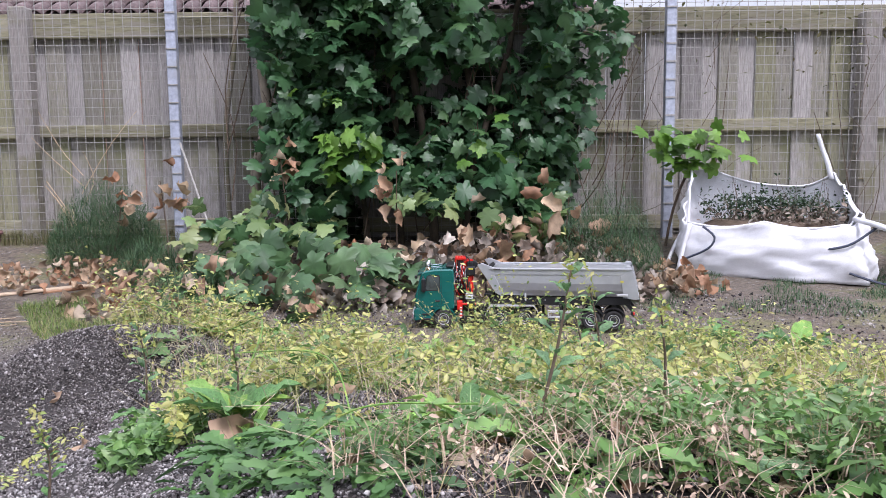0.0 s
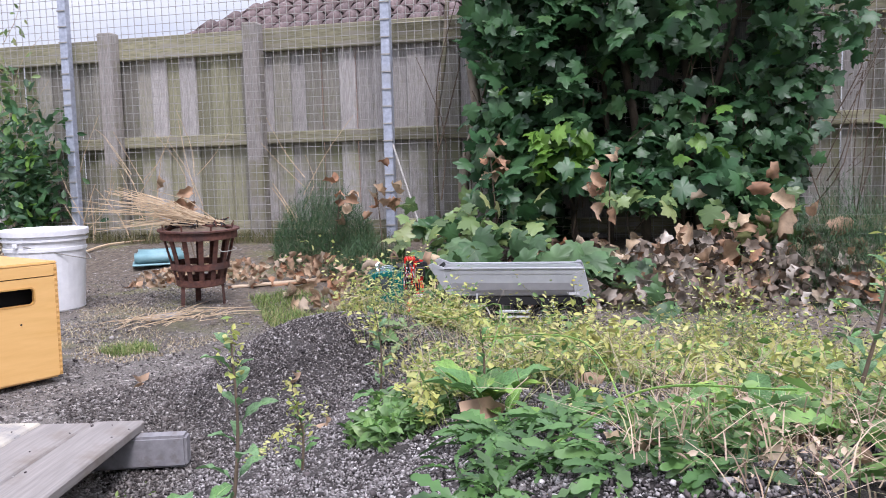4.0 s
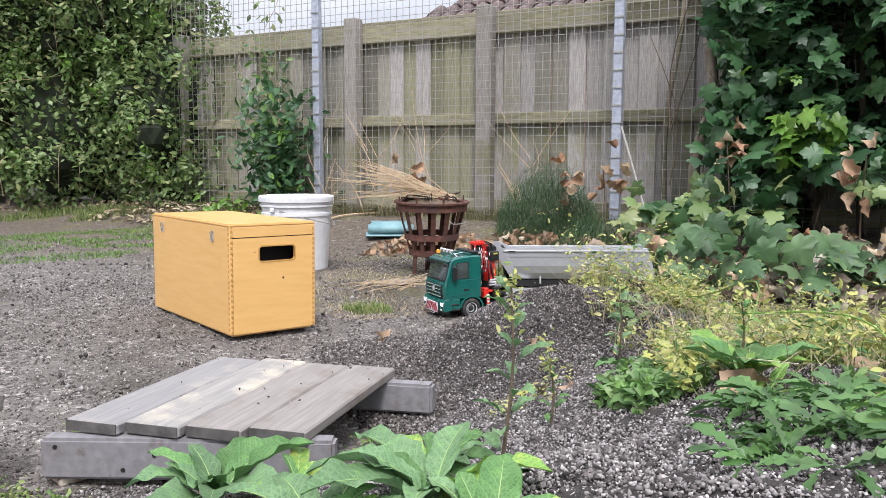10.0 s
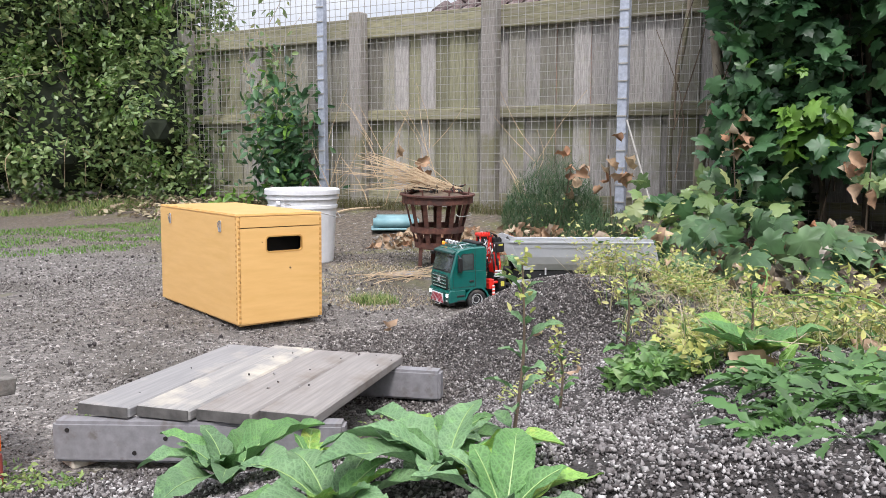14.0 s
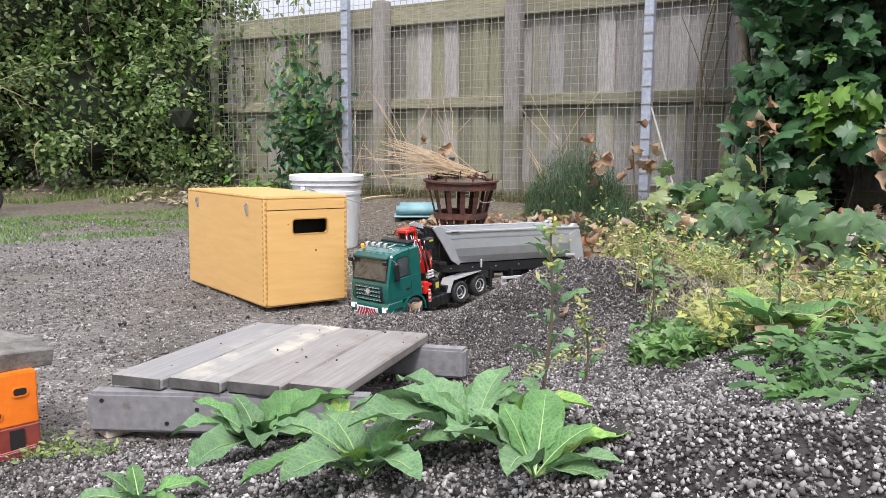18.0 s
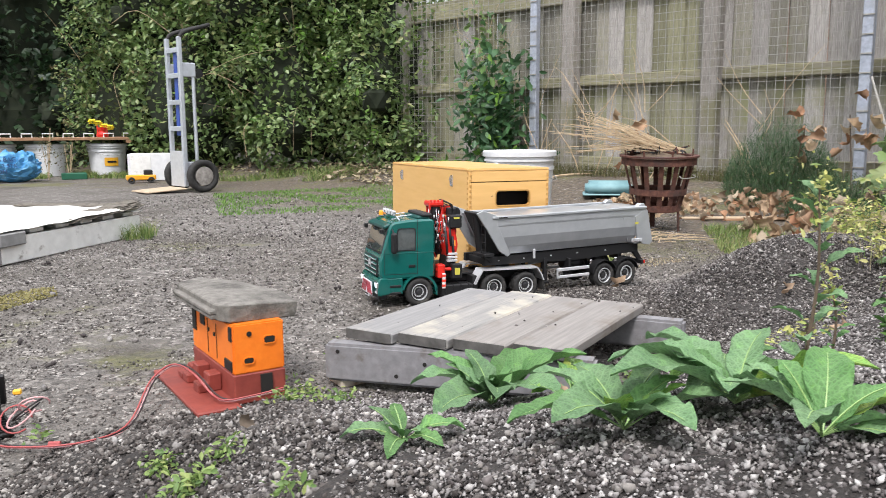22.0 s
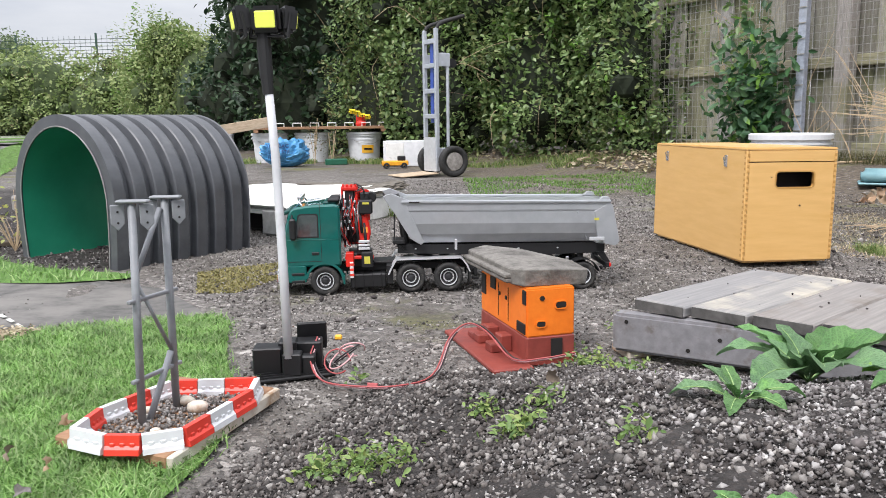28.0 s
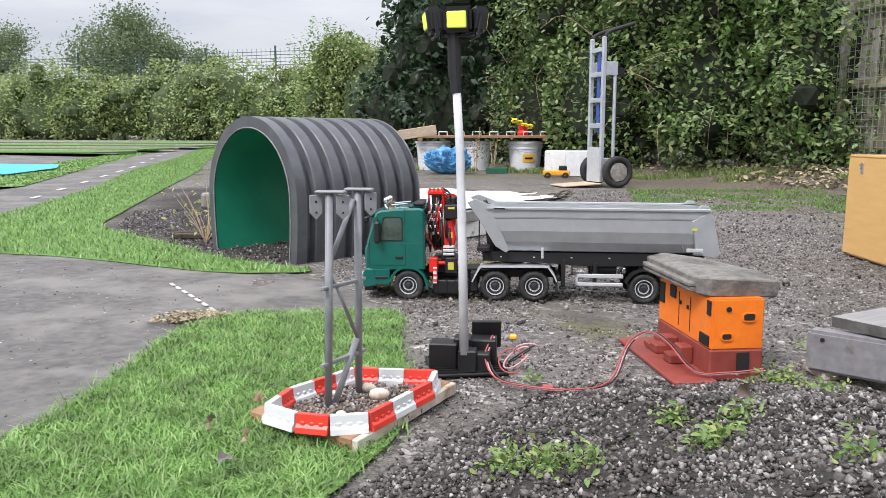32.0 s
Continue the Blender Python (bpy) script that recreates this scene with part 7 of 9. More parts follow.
    tray = single("green_tray", block(0.22, 0.15, 0.06, (0, 0, 0.03), 0.006), "green_plastic", pose(-0.33, 8.25, 0.0, 0, 0, 5), "dark green plastic tray on the ground", "tray")
    wb = thing("white_cabinet", pose(0.36, 7.75, 0.0, 0, 0, -6), "small white metal box standing on the ground", "box")
    part("body", block(0.40, 0.26, 0.24, (0, 0, 0.125), 0.006), "white", wb)
    part("front_panel", block(0.17, 0.006, 0.2, (-0.09, -0.132, 0.125), 0.004), "white_paint", wb)
    part("foot", block(0.36, 0.22, 0.012, (0, 0, 0.006)), "dark", wb)
    y = thing("yellow_toy_loader", pose(0.25, 7.35, 0.0, 0, 0, 4), "yellow toy loader with black wheels on the ground", "toy vehicle")
    part("chassis", block(0.24, 0.10, 0.045, (0, 0, 0.05), 0.008), "yellow", y)
    part("cab", block(0.07, 0.08, 0.05, (0.06, 0, 0.09), 0.008), "matt_black", y)
    for sx in (-1, 1):
        for sy in (-1, 1):
            part("wheel", lathe(tyre_profile(0.028, 0.012, 0.02), 14), "rubber", y, m=pose(0.08 * sx, 0.05 * sy, 0.028, 90, 0, 0))
    single("box_offcut", block(0.2, 0.12, 0.08, (0, 0, 0.04), 0.01), "debris", pose(-1.62, 4.1, 0, 0, 0, 30), "weathered timber stack behind the tunnel", "timber")
    for x, y0, a in ((-1.22, 2.83, 12), (-1.25, 2.90, 22)):
        single("timber_batten", block(0.15, 0.04, 0.018, bevel=0.003), "dark_bark", pose(x, y0, 0.012, 0, 0, a), "short dark weathered batten lying beside the tunnel", "batten", "battens by the tunnel")


# ---- plants on the heap ----
RIB = []


def dock_leaf(ln, wide, droop, rise, material):
    """One arching oval leaf with a sunk midrib and waved edge, growing along +y."""
    own = bmesh.new()
    rows, n, stalk = [], 17, 0.18
    RIB.clear()
    ph, bend, y, z = rng.uniform(0, 6), rng.uniform(-0.14, 0.14), 0.0, 0.0
    a0 = math.atan(1.25 * rise) + 0.12
    for k in range(n):
        t = k / (n - 1)
        a = a0 - 1.75 * droop * t ** 1.5
        if k:
            y, z = y + ln / (n - 1) * math.cos(a), z + ln / (n - 1) * math.sin(a)
        u = max(0.0, (t - stalk) / (1 - stalk))
        ww = wide * max(0.07 if t < 0.5 else 0.03, math.sin(math.pi * u ** 0.86) ** 0.72 if 0 < u < 1 else 0)
        row = []
        for q in (-1, -0.7, -0.36, 0, 0.36, 0.7, 1):
            wave = wide * abs(q) ** 2 * (0.10 * math.sin(15 * t + ph + (1.9 if q > 0 else 0)) + 0.05 * math.sin(33 * t + 2 * ph + q))
            up = ww * 0.17 * abs(q) - (0.03 * wide if q == 0 else 0) + wave * (ww / wide)
            row.append(own.verts.new((ww * 0.5 * q + ln * bend * t * t, y - up * math.sin(a), z + up * math.cos(a))))
        rows.append(row)
        if k % 2 == 0 and k < n - 1:
            RIB.append(row[3].co + Vector((0, -0.001 * math.sin(a), 0.001 * math.cos(a))))
    for p, q in zip(rows, rows[1:]):
        for i in range(6):
            own.faces.new((p[i], p[i + 1], q[i + 1], q[i]))
    return solid("leaf", own, material, True)


DOCK_GREEN = surface("dock_leaf", (0.06, 0.15, 0.045), (0.125, 0.245, 0.085), 22, 0.5, 0.35, spots=(0.125, 0.265, 0.07), spot_scale=60, spot_at=0.62, depth=0.004, vary=0.25)
DOCK_LIGHT = surface("young_dock_leaf", (0.12, 0.25, 0.05), (0.20, 0.35, 0.08), 22, 0.5, 0.3, spots=(0.36, 0.42, 0.10), spot_scale=40, depth=0.004, vary=0.15)
DOCK_BLUE = surface("bluish_dock_leaf", (0.075, 0.155, 0.07), (0.155, 0.26, 0.125), 22, 0.55, 0.35, spots=(0.15, 0.28, 0.11), spot_scale=60, spot_at=0.6, depth=0.004, vary=0.2)
for key, mat in (("dock", DOCK_GREEN), ("dock_light", DOCK_LIGHT), ("dock_blue", DOCK_BLUE)):
    nt = mat.node_tree
    t = nt.nodes.new("ShaderNodeBsdfTranslucent")
    bsdf = nt.nodes["Principled BSDF"]
    nt.links.new(bsdf.inputs["Base Color"].links[0].from_socket, t.inputs["Color"])
    mx = nt.nodes.new("ShaderNodeMixShader")
    mx.inputs["Fac"].default_value = 0.22
    bsdf.inputs["Roughness"].default_value, bsdf.inputs["Specular IOR Level"].default_value = 0.5, 0.3
    where = nt.nodes.new("ShaderNodeTexCoord")
    net = nt.nodes.new("ShaderNodeTexVoronoi")
    net.feature = "DISTANCE_TO_EDGE"
    net.inputs["Scale"].default_value = 240
    nt.links.new(where.outputs["Object"], net.inputs["Vector"])
    line = nt.nodes.new("ShaderNodeMapRange")
    line.inputs["From Min"].default_value, line.inputs["From Max"].default_value = 0.03, 0.24
    line.inputs["To Min"].default_value, line.inputs["To Max"].default_value = 1.32, 0.92
    apart = nt.nodes.new("ShaderNodeSeparateXYZ")
    nt.links.new(where.outputs["Object"], apart.inputs["Vector"])

    def sum_of(kind, a, b=0.0):
        node = nt.nodes.new("ShaderNodeMath")
        node.operation = kind
        for slot, v in zip(node.inputs, (a, b)):
            if isinstance(v, float):
                slot.default_value = v
            else:
                nt.links.new(v, slot)
        return node.outputs[0]

    slant = sum_of("SUBTRACT", apart.outputs["Y"], sum_of("MULTIPLY", sum_of("ABSOLUTE", apart.outputs["X"]), 0.75))
    vein = sum_of("PINGPONG", sum_of("ADD", slant, sum_of("MULTIPLY", net.outputs["Distance"], 0.004)), 0.0048)
    vein = sum_of("MINIMUM", sum_of("MULTIPLY", vein, 150.0), sum_of("ADD", net.outputs["Distance"], 0.06))
    nt.links.new(vein, line.inputs["Value"])
    shade = nt.nodes.new("ShaderNodeHueSaturation")
    nt.links.new(line.outputs["Result"], shade.inputs["Value"])
    nt.links.new(bsdf.inputs["Base Color"].links[0].from_socket, shade.inputs["Color"])
    nt.links.new(shade.outputs["Color"], bsdf.inputs["Base Color"])
    nt.links.new(shade.outputs["Color"], t.inputs["Color"])
    pucker = nt.nodes.new("ShaderNodeBump")
    pucker.inputs["Strength"].default_value, pucker.inputs["Distance"].default_value = 0.55, 0.003
    nt.links.new(vein, pucker.inputs["Height"])
    nt.links.new(pucker.outputs["Normal"], bsdf.inputs["Normal"])
    nt.links.new(bsdf.outputs[0], mx.inputs[1])
    nt.links.new(t.outputs[0], mx.inputs[2])
    nt.links.new(mx.outputs[0], nt.nodes["Material Output"].inputs["Surface"])
    M[key] = mat


def dock(x, y, ln, n, turn=0, mats=("dock", "dock", "dock_blue", "dock_light"), up=0.55, lift=0.0):
    b = thing("dock_plant", pose(x, y, level(x, y) + lift, 0, 0, turn), "broad-leaved dock plant growing in the gravel", "dock plant", "dock plants on the heap")
    for k in range(n):
        a = 360 * k / n * 1.62 + rng.uniform(-18, 18)
        inner = k > n * 0.6
        l = ln * (rng.uniform(0.8, 1.15) if not inner else rng.uniform(0.55, 0.8))
        rise = rng.uniform(0.3, 0.65) * up * 1.6 if not inner else rng.uniform(0.7, 1.05)
        me = dock_leaf(l, l * rng.uniform(0.30, 0.38), rng.uniform(0.45, 0.85) if not inner else rng.uniform(0.35, 0.55), rise, mats[rng.integers(len(mats))])
        lf = part("leaf", me, "", b, m=pose(0, 0, 0.004, 0, rng.uniform(-12, 12), a))
        part("midrib", pipe(RIB, 0.0010, 4, taper=0.35), "rib", lf, "pale midrib")
    return b


def mugwort(x, y, h, lean=(0, 0), mat="dock_blue", leaves=14, lift=0.0):
    b = thing("tall_weed", pose(x, y, level(x, y) + lift), "upright weed with a dark stem and toothed leaves", "weed", "tall weeds on the heap")
    top = Vector((lean[0], lean[1], h))
    stem = curve_points([(0, 0, -0.01), top * 0.5 + Vector((0.006, -0.004, 0)), top], 12)
    part("stem", pipe(stem, 0.0026, 6, taper=0.4), "dark_twig", b, round_faces=True)
    for k in range(leaves):
        t = 0.18 + 0.82 * k / leaves
        p = stem[min(11, int(t * 11))]
        l = h * rng.uniform(0.16, 0.3) * (1.25 - 0.6 * t)
        me = dock_leaf(l, l * 0.33, 0.6, 0.5 + 0.6 * t, mat)
        part("leaf", me, "", b, m=pose(p.x, p.y, p.z, 0, rng.uniform(-20, 20), 137 * k + rng.uniform(-20, 20)))
    p = np.array(top) + rng.normal(size=(46, 3)) * (0.007, 0.007, 0.02) + (0, 0, -0.012)
    part("flower_spike", leafy("flower_spike", p, 0.010 * rng.uniform(0.6, 1.3, 46), "yellow_weed", (0, 0, 1), 0.8), "", b)["kind"] = "stuff"
    return b


def litter_leaf(x, y, size, material, tilt=0, lift=0.008):
    me = curled_leaves("withered_leaf", np.array([[0, 0, 0.0]]), np.array([size]), material)
    single("withered_leaf", me, "", pose(x, y, level(x, y) + lift, tilt, 0, rng.uniform(0, 360)), "crumpled brown withered leaf on the ground", "dead leaf", "fallen leaves")


def stem_weeds(name, outline, n, tall, leaf, per, material, label, keep, stalk="stem_green"):
    """Bushy little weeds: leaves in pairs along thin leaning stems."""
    xy = spread_in(outline, n)
    ok = np.array([noise.noise((a * 5.3, b * 5.3, 4.4)) + 0.5 * noise.noise((a * 13, b * 13, 1.4)) > keep for a, b in xy])
    xy = xy[ok]
    n = len(xy)
    bush = np.array([0.6 + 0.9 * noise.noise((a * 3.6, b * 3.6, 8.8)) for a, b in xy]).clip(0.2, 1.3)
    h = tall * bush * rng.uniform(0.5, 1.15, n)
    a = rng.uniform(0, 6.28, n)
    lean = np.c_[np.cos(a), np.sin(a)] * (h * rng.uniform(0.1, 1.1, n))[:, None]
    z = land(xy[:, 0], xy[:, 1])
    t = np.tile(np.linspace(0.25, 1.0, per), n) + rng.uniform(-0.05, 0.05, n * per)
    i = np.repeat(np.arange(n), per)
    p = np.c_[xy[i] + lean[i] * (t ** 1.6)[:, None], z[i] + h[i] * t]
    p += rng.normal(size=p.shape) * leaf * (0.55, 0.55, 0.3)
    tagged(new(name, leafy(name, p, leaf * rng.uniform(0.5, 1.35, len(p)), material, (0, 0, 1.1), 0.6)), label, "weed", kind="stuff")
    side = np.c_[-np.sin(a), np.cos(a), 0 * a] * 0.0007
    lo, mid, hi = np.c_[xy, z], np.c_[xy + lean * 0.33, z + h * 0.5], np.c_[xy + lean, z + h]
    up = np.array([0, 0, 0.0012])
    v = np.stack([lo - side, lo + side, mid - side, mid + side, mid + up, hi], 1).reshape(-1, 3)
    k = (np.arange(n) * 6)[:, None]
    f = np.concatenate([k + np.array([r]) for r in ([0, 1, 3], [0, 3, 2], [0, 4, 1], [2, 3, 5], [3, 4, 5], [4, 2, 5])])
    tagged(new(name + "_stems", mesh_from(name + "_stems", v, f, stalk)), "thin dry stems of the low weeds", "weed", kind="stuff")


def rosettes(name, centres, ln, per, material, label, wide=0.2):
    """Flat rosettes: long toothed leaves round a middle."""
    half = [(0.05, 0.0), (0.08, 0.16), (0.55, 0.24), (0.18, 0.29), (0.75, 0.40), (0.25, 0.46), (0.95, 0.58), (0.38, 0.63), (1.0, 0.76), (0.6, 0.84), (0.62, 0.93), (0.0, 1.0)]
    t = []
    for x, y in half:
        for s in (-1, 0, 1):
            t.append((s * x * wide * 0.6, y - 0.04 * abs(s) * x, 0.45 * y - 0.55 * y * y + 0.16 * abs(s) * x * wide))
    f = []
    for k in range(len(half) - 1):
        b = 3 * k
        f += [(b, b + 1, b + 4), (b, b + 4, b + 3), (b + 1, b + 2, b + 5), (b + 1, b + 5, b + 4)]
    i = np.repeat(np.arange(len(centres)), per)
    a = rng.uniform(0, 6.28, len(i))
    tilt = rng.uniform(-0.25, 0.6, len(i))
    ydir = np.c_[np.cos(a) * np.cos(tilt), np.sin(a) * np.cos(tilt), np.sin(tilt)]
    xdir = np.c_[-np.sin(a), np.cos(a), rng.uniform(-0.9, 0.9, len(i))]
    xdir /= np.linalg.norm(xdir, axis=1, keepdims=True)
    turns = np.stack([xdir, ydir, np.cross(xdir, ydir)], 2)
    turns[:, :, 2] *= np.sign(turns[:, 2:3, 2] + 1e-9)
    c = np.c_[centres, land(centres[:, 0], centres[:, 1]) + 0.004][i]
    tagged(new(name, scatter(name, t, f, c, turns, ln * rng.uniform(0.6, 1.3, len(i)), material)), label, "weed", kind="stuff")


def curled_leaves(name, places, sizes, material):
    """Withered leaves: jagged, rolled up and crumpled, three shapes of them."""
    shapes = []
    for kind in range(3):
        t = [(0, 0, -0.05)]
        for ring, (count, reach) in enumerate(((7, 0.27), (14, 0.52))):
            for k in range(count):
                a = 2 * math.pi * k / count
                r = reach * (1 + (0.13 * (-1) ** k + 0.15 * math.sin(3 * a + kind) + 0.08 * math.sin(5 * a + 2 * kind)) * ring)
                x, y = 0.72 * r * math.cos(a), r * math.sin(a)
                roll = (1.5 + 0.5 * kind) * x * x - (0.9 - 0.5 * kind) * y * y + (0.9 - 0.6 * kind) * x * y
                t.append((x * (1 - 0.55 * abs(x)), y * (1 - 0.25 * abs(y)), roll + 0.10 * math.sin(7 * x + 3 * kind) * math.cos(8 * y + kind)))
        f = [(0, k + 1, (k + 1) % 7 + 1) for k in range(7)]
        for k in range(7):
            a, b, o = k + 1, (k + 1) % 7 + 1, 8 + 2 * k
            n1, n2 = o + 1, 8 + (2 * k + 2) % 14
            f += [(a, o, n1), (a, n1, b), (b, n1, n2)]
        shapes.append((t, f))
    order = np.arange(len(places)) % 3
    verts, faces, base = [], [], 0
    for kind, (t, f) in enumerate(shapes):
        k = order == kind
        if not k.any():
            continue
        turns = frames_of(int(k.sum()), (-0.5, -0.3, 0.4), 1.0)
        v = np.einsum("nij,nkj->nki", turns, np.asarray(t)[None] * np.asarray(sizes)[k][:, None, None]) + np.asarray(places)[k][:, None]
        verts.append(v.reshape(-1, 3))
        faces.append((np.asarray(f)[None] + base + (np.arange(k.sum()) * len(t))[:, None, None]).reshape(-1, 3))
        base += len(verts[-1])
    return smooth(mesh_from(name, np.concatenate(verts), np.concatenate(faces), material))


def make_heap_plants():
    dock(0.635, 0.925, 0.140, 13, 20, ("dock", "dock_blue", "dock_blue"), 0.9)
    dock(0.43, 0.69, 0.066, 8, 60, ("dock", "dock_blue"), 0.7)
    dock(0.605, 0.565, 0.112, 11, 130, ("dock", "dock", "dock_blue", "dock_blue", "dock_blue", "dock_light"), 0.75)
    dock(0.715, 0.545, 0.128, 14, 10, ("dock", "dock", "dock_blue", "dock_blue", "dock_blue", "dock_light"), 0.8)
    dock(0.79, 0.65, 0.10, 12, 80, ("dock", "dock_light", "dock_blue"))
    dock(0.98, 0.86, 0.07, 7, 40, ("dock",))
    dock(0.675, 0.405, 0.098, 10, 200, ("dock", "dock_light", "dock_blue"), 0.9)
    dock(0.71, 0.84, 0.07, 6, 250, ("dock", "dock_light"), 0.7)
    dock(1.235, 0.56, 0.120, 13, 15, ("dock_light", "dock_light", "dock"), 1.0)
    dock(1.20, 0.50, 0.07, 4, 200, ("dock_light",), 0.25)
    dock(1.215, 0.18, 0.10, 9, 40, ("dock", "dock_light"), 1.1)
    dock(1.50, 0.42, 0.08, 6, 120, ("dock_light", "dock_light", "dock"), 0.9)
    dock(1.65, 0.62, 0.09, 6, 300, ("dock_light", "dock"), 0.8)
    dock(2.10, 0.70, 0.10, 7, 20, ("dock_light", "dock_light", "dock"), 1.0)
    dock(1.38, 0.90, 0.07, 6, 90, ("dock",), 0.4)
    dock(1.75, 1.02, 0.08, 6, 10, ("dock", "dock_light"), 0.6)
    dock(1.11, -0.10, 0.055, 7, 70, ("dock_light", "dock"), 0.5)
    dock(0.33, 0.44, 0.06, 6, 15, ("dock",))
    dock(2.05, 0.42, 0.15, 8, 80, ("dock_light", "dock_light", "dock"), 1.0)
    dock(1.9, 0.85, 0.11, 7, 30, ("dock_light", "dock"), 0.8)
    dock(2.35, 0.78, 0.13, 8, 10, ("dock_light", "dock_light"), 1.0)
    dock(3.05, -0.12, 0.17, 9, 60, ("dock_light", "dock"), 1.1)
    dock(3.15, 0.12, 0.14, 8, 150, ("dock_light", "dock"), 0.8)
    dock(1.45, 0.22, 0.07, 7, 190, ("dock", "dock_light"), 0.8)
    dock(1.75, -0.05, 0.09, 7, 280, ("dock",), 0.7)
    dock(1.12, -0.20, 0.075, 9, 100, ("dock", "dock_blue"), 0.6)
    mugwort(0.825, 0.575, 0.195, (0.02, 0.01))
    mugwort(1.50, 1.02, 0.17, (-0.01, 0.0))
    mugwort(1.09, 0.78, 0.11, (0.0, 0.01), "dock")
    mugwort(1.22, 0.10, 0.20, (0.02, -0.04), "dock_blue", 16)
    mugwort(1.32, -0.03, 0.15, (-0.02, 0.0), "dock_blue", 14)
    mugwort(1.08, -0.30, 0.13, (0.0, 0.02), "dock_blue", 16)
    mugwort(1.62, 0.12, 0.20, (0.02, 0.03), "dock_blue", 14)
    mugwort(1.98, 0.25, 0.18, (0.0, 0.03), "dock", 14)
    mugwort(1.28, 0.60, 0.12, (0.0, 0.0), "dock", 12)
    # low creeping weeds: clover, dandelion, yellowing chickweed, straw
    def mat_of(name, outline, n, size, mat, tall, label, normal=(0, 0, 1.2), spread=0.6, keep=-0.05):
        xy = spread_in(outline, n)
        ok = np.array([noise.noise((a * 5.3, b * 5.3, 4.4)) > keep for a, b in xy])
        xy = xy[ok]
        bush = np.array([0.55 + 0.9 * (noise.noise((a * 4.1, b * 4.1, 8.8)) + 0.3) for a, b in xy]).clip(0.15, 1.5)
        z = land(xy[:, 0], xy[:, 1]) + tall * bush * rng.uniform(0.05, 1.0, len(xy))
        tagged(new(name, leafy(name, np.c_[xy, z], size * rng.uniform(0.5, 1.4, len(xy)), mat, normal, spread)), label, "weed", kind="stuff")
    back = [(1.15, 0.62), (1.5, 0.95), (1.78, 1.45), (2.05, 1.75), (2.45, 1.4), (2.75, 0.7), (3.0, -0.2), (2.9, -1.2), (1.7, -0.9), (1.35, -0.3), (1.25, 0.3)]
    stem_weeds("yellow_weeds", back, 4600, 0.115, 0.0155, 12, "yellow_weed", "tangle of yellowing chickweed over the heap", -0.06)
    stem_weeds("green_weeds", back, 1100, 0.10, 0.018, 8, "green_weed", "green weeds growing through the tangle", 0.0)
    edge = [(1.75, 1.3), (2.0, 1.62), (2.35, 1.4), (2.7, 0.7), (2.95, -0.1), (2.7, -0.2), (2.4, 0.6), (2.1, 1.15)]
    stem_weeds("fringe_weeds", edge, 1700, 0.24, 0.014, 13, "yellow_weed", "taller yellow-green weeds along the heap's far edge", -0.05)
    stem_weeds("fringe_greens", edge, 600, 0.22, 0.017, 10, "green_weed", "taller green weeds along the heap's far edge", -0.05)
    slope_all = [(0.95, 0.16), (0.92, 0.0), (0.92, -0.45), (1.8, -0.75), (2.0, 0.0), (1.6, 0.45), (1.3, 0.3)]
    near = [(0.98, 0.22), (1.05, 0.05), (1.08, -0.35), (1.75, -0.6), (1.75, 0.3), (1.3, 0.35)]
    stem_weeds("dead_tangle", slope_all, 750, 0.065, 0.0085, 8, "pink_straw", "withered brown tangle on the near slope", -0.1)
    stem_weeds("near_weeds", near, 2300, 0.06, 0.0135, 8, "green_weed", "low green weeds on the near slope", 0.05)
    slope = [(0.93, 0.2), (0.9, 0.0), (0.9, -0.4), (1.6, -0.6), (1.9, 0.05), (1.5, 0.4)]
    n = 4600
    xy = spread_in(slope, n)
    up = rng.uniform(0.0, 0.05, n) * np.array([0.5 + noise.noise((a * 6, b * 6, 3.3)) for a, b in xy]).clip(0.05, 1)
    tagged(new("slope_straw", blades("slope_straw", np.c_[xy, land(xy[:, 0], xy[:, 1]) + up], 0.045 * rng.uniform(0.2, 1.0, n), 0.0007, "pink_straw", 3.0)), "tangle of withered reddish stalks over the near slope", "straw", kind="stuff")
    c = spread_in([(0.82, 0.24), (0.95, 0.12), (1.15, 0.14), (1.28, 0.36), (1.12, 0.5), (0.96, 0.42)], 62)
    rosettes("dandelion_patch", c, 0.052, 9, "dandelion", "low rosettes of long toothed dandelion leaves", 0.19)
    c = spread_in([(1.0, 0.0), (1.05, -0.3), (1.6, -0.45), (1.7, 0.1), (1.3, 0.2)], 44)
    rosettes("slope_rosettes", c, 0.07, 7, "green_weed", "small rosettes of toothed leaves on the slope", 0.28)
    c = spread_in(back, 70)
    rosettes("rosette_weeds", c, 0.065, 6, "green_weed", "scattered rosettes of broad green leaves", 0.3)
    for nm, mat_, cnt, hgt in (("dry_grass", "straw", 2200, 0.07), ("green_grass", "wild_grass", 3000, 0.085)):
        xy = spread_in(back, cnt)
        xyz = np.c_[xy, land(xy[:, 0], xy[:, 1])]
        tagged(new(nm, blades(nm, xyz, hgt * rng.uniform(0.2, 1.1, cnt), 0.0009, mat_, 2.2)), ("dry straw-coloured" if mat_ == "straw" else "thin green") + " grass among the weeds", "grass", kind="stuff")
    xy = spread_in(near + [(1.2, 0.4)], 420)
    tagged(new("brown_litter", curled_leaves("brown_litter", np.c_[xy, land(xy[:, 0], xy[:, 1]) + 0.008], 0.026 * rng.uniform(0.4, 1.3, 420), "dead_leaf")), "brown withered leaves among the stalks", "dead leaves", kind="stuff")
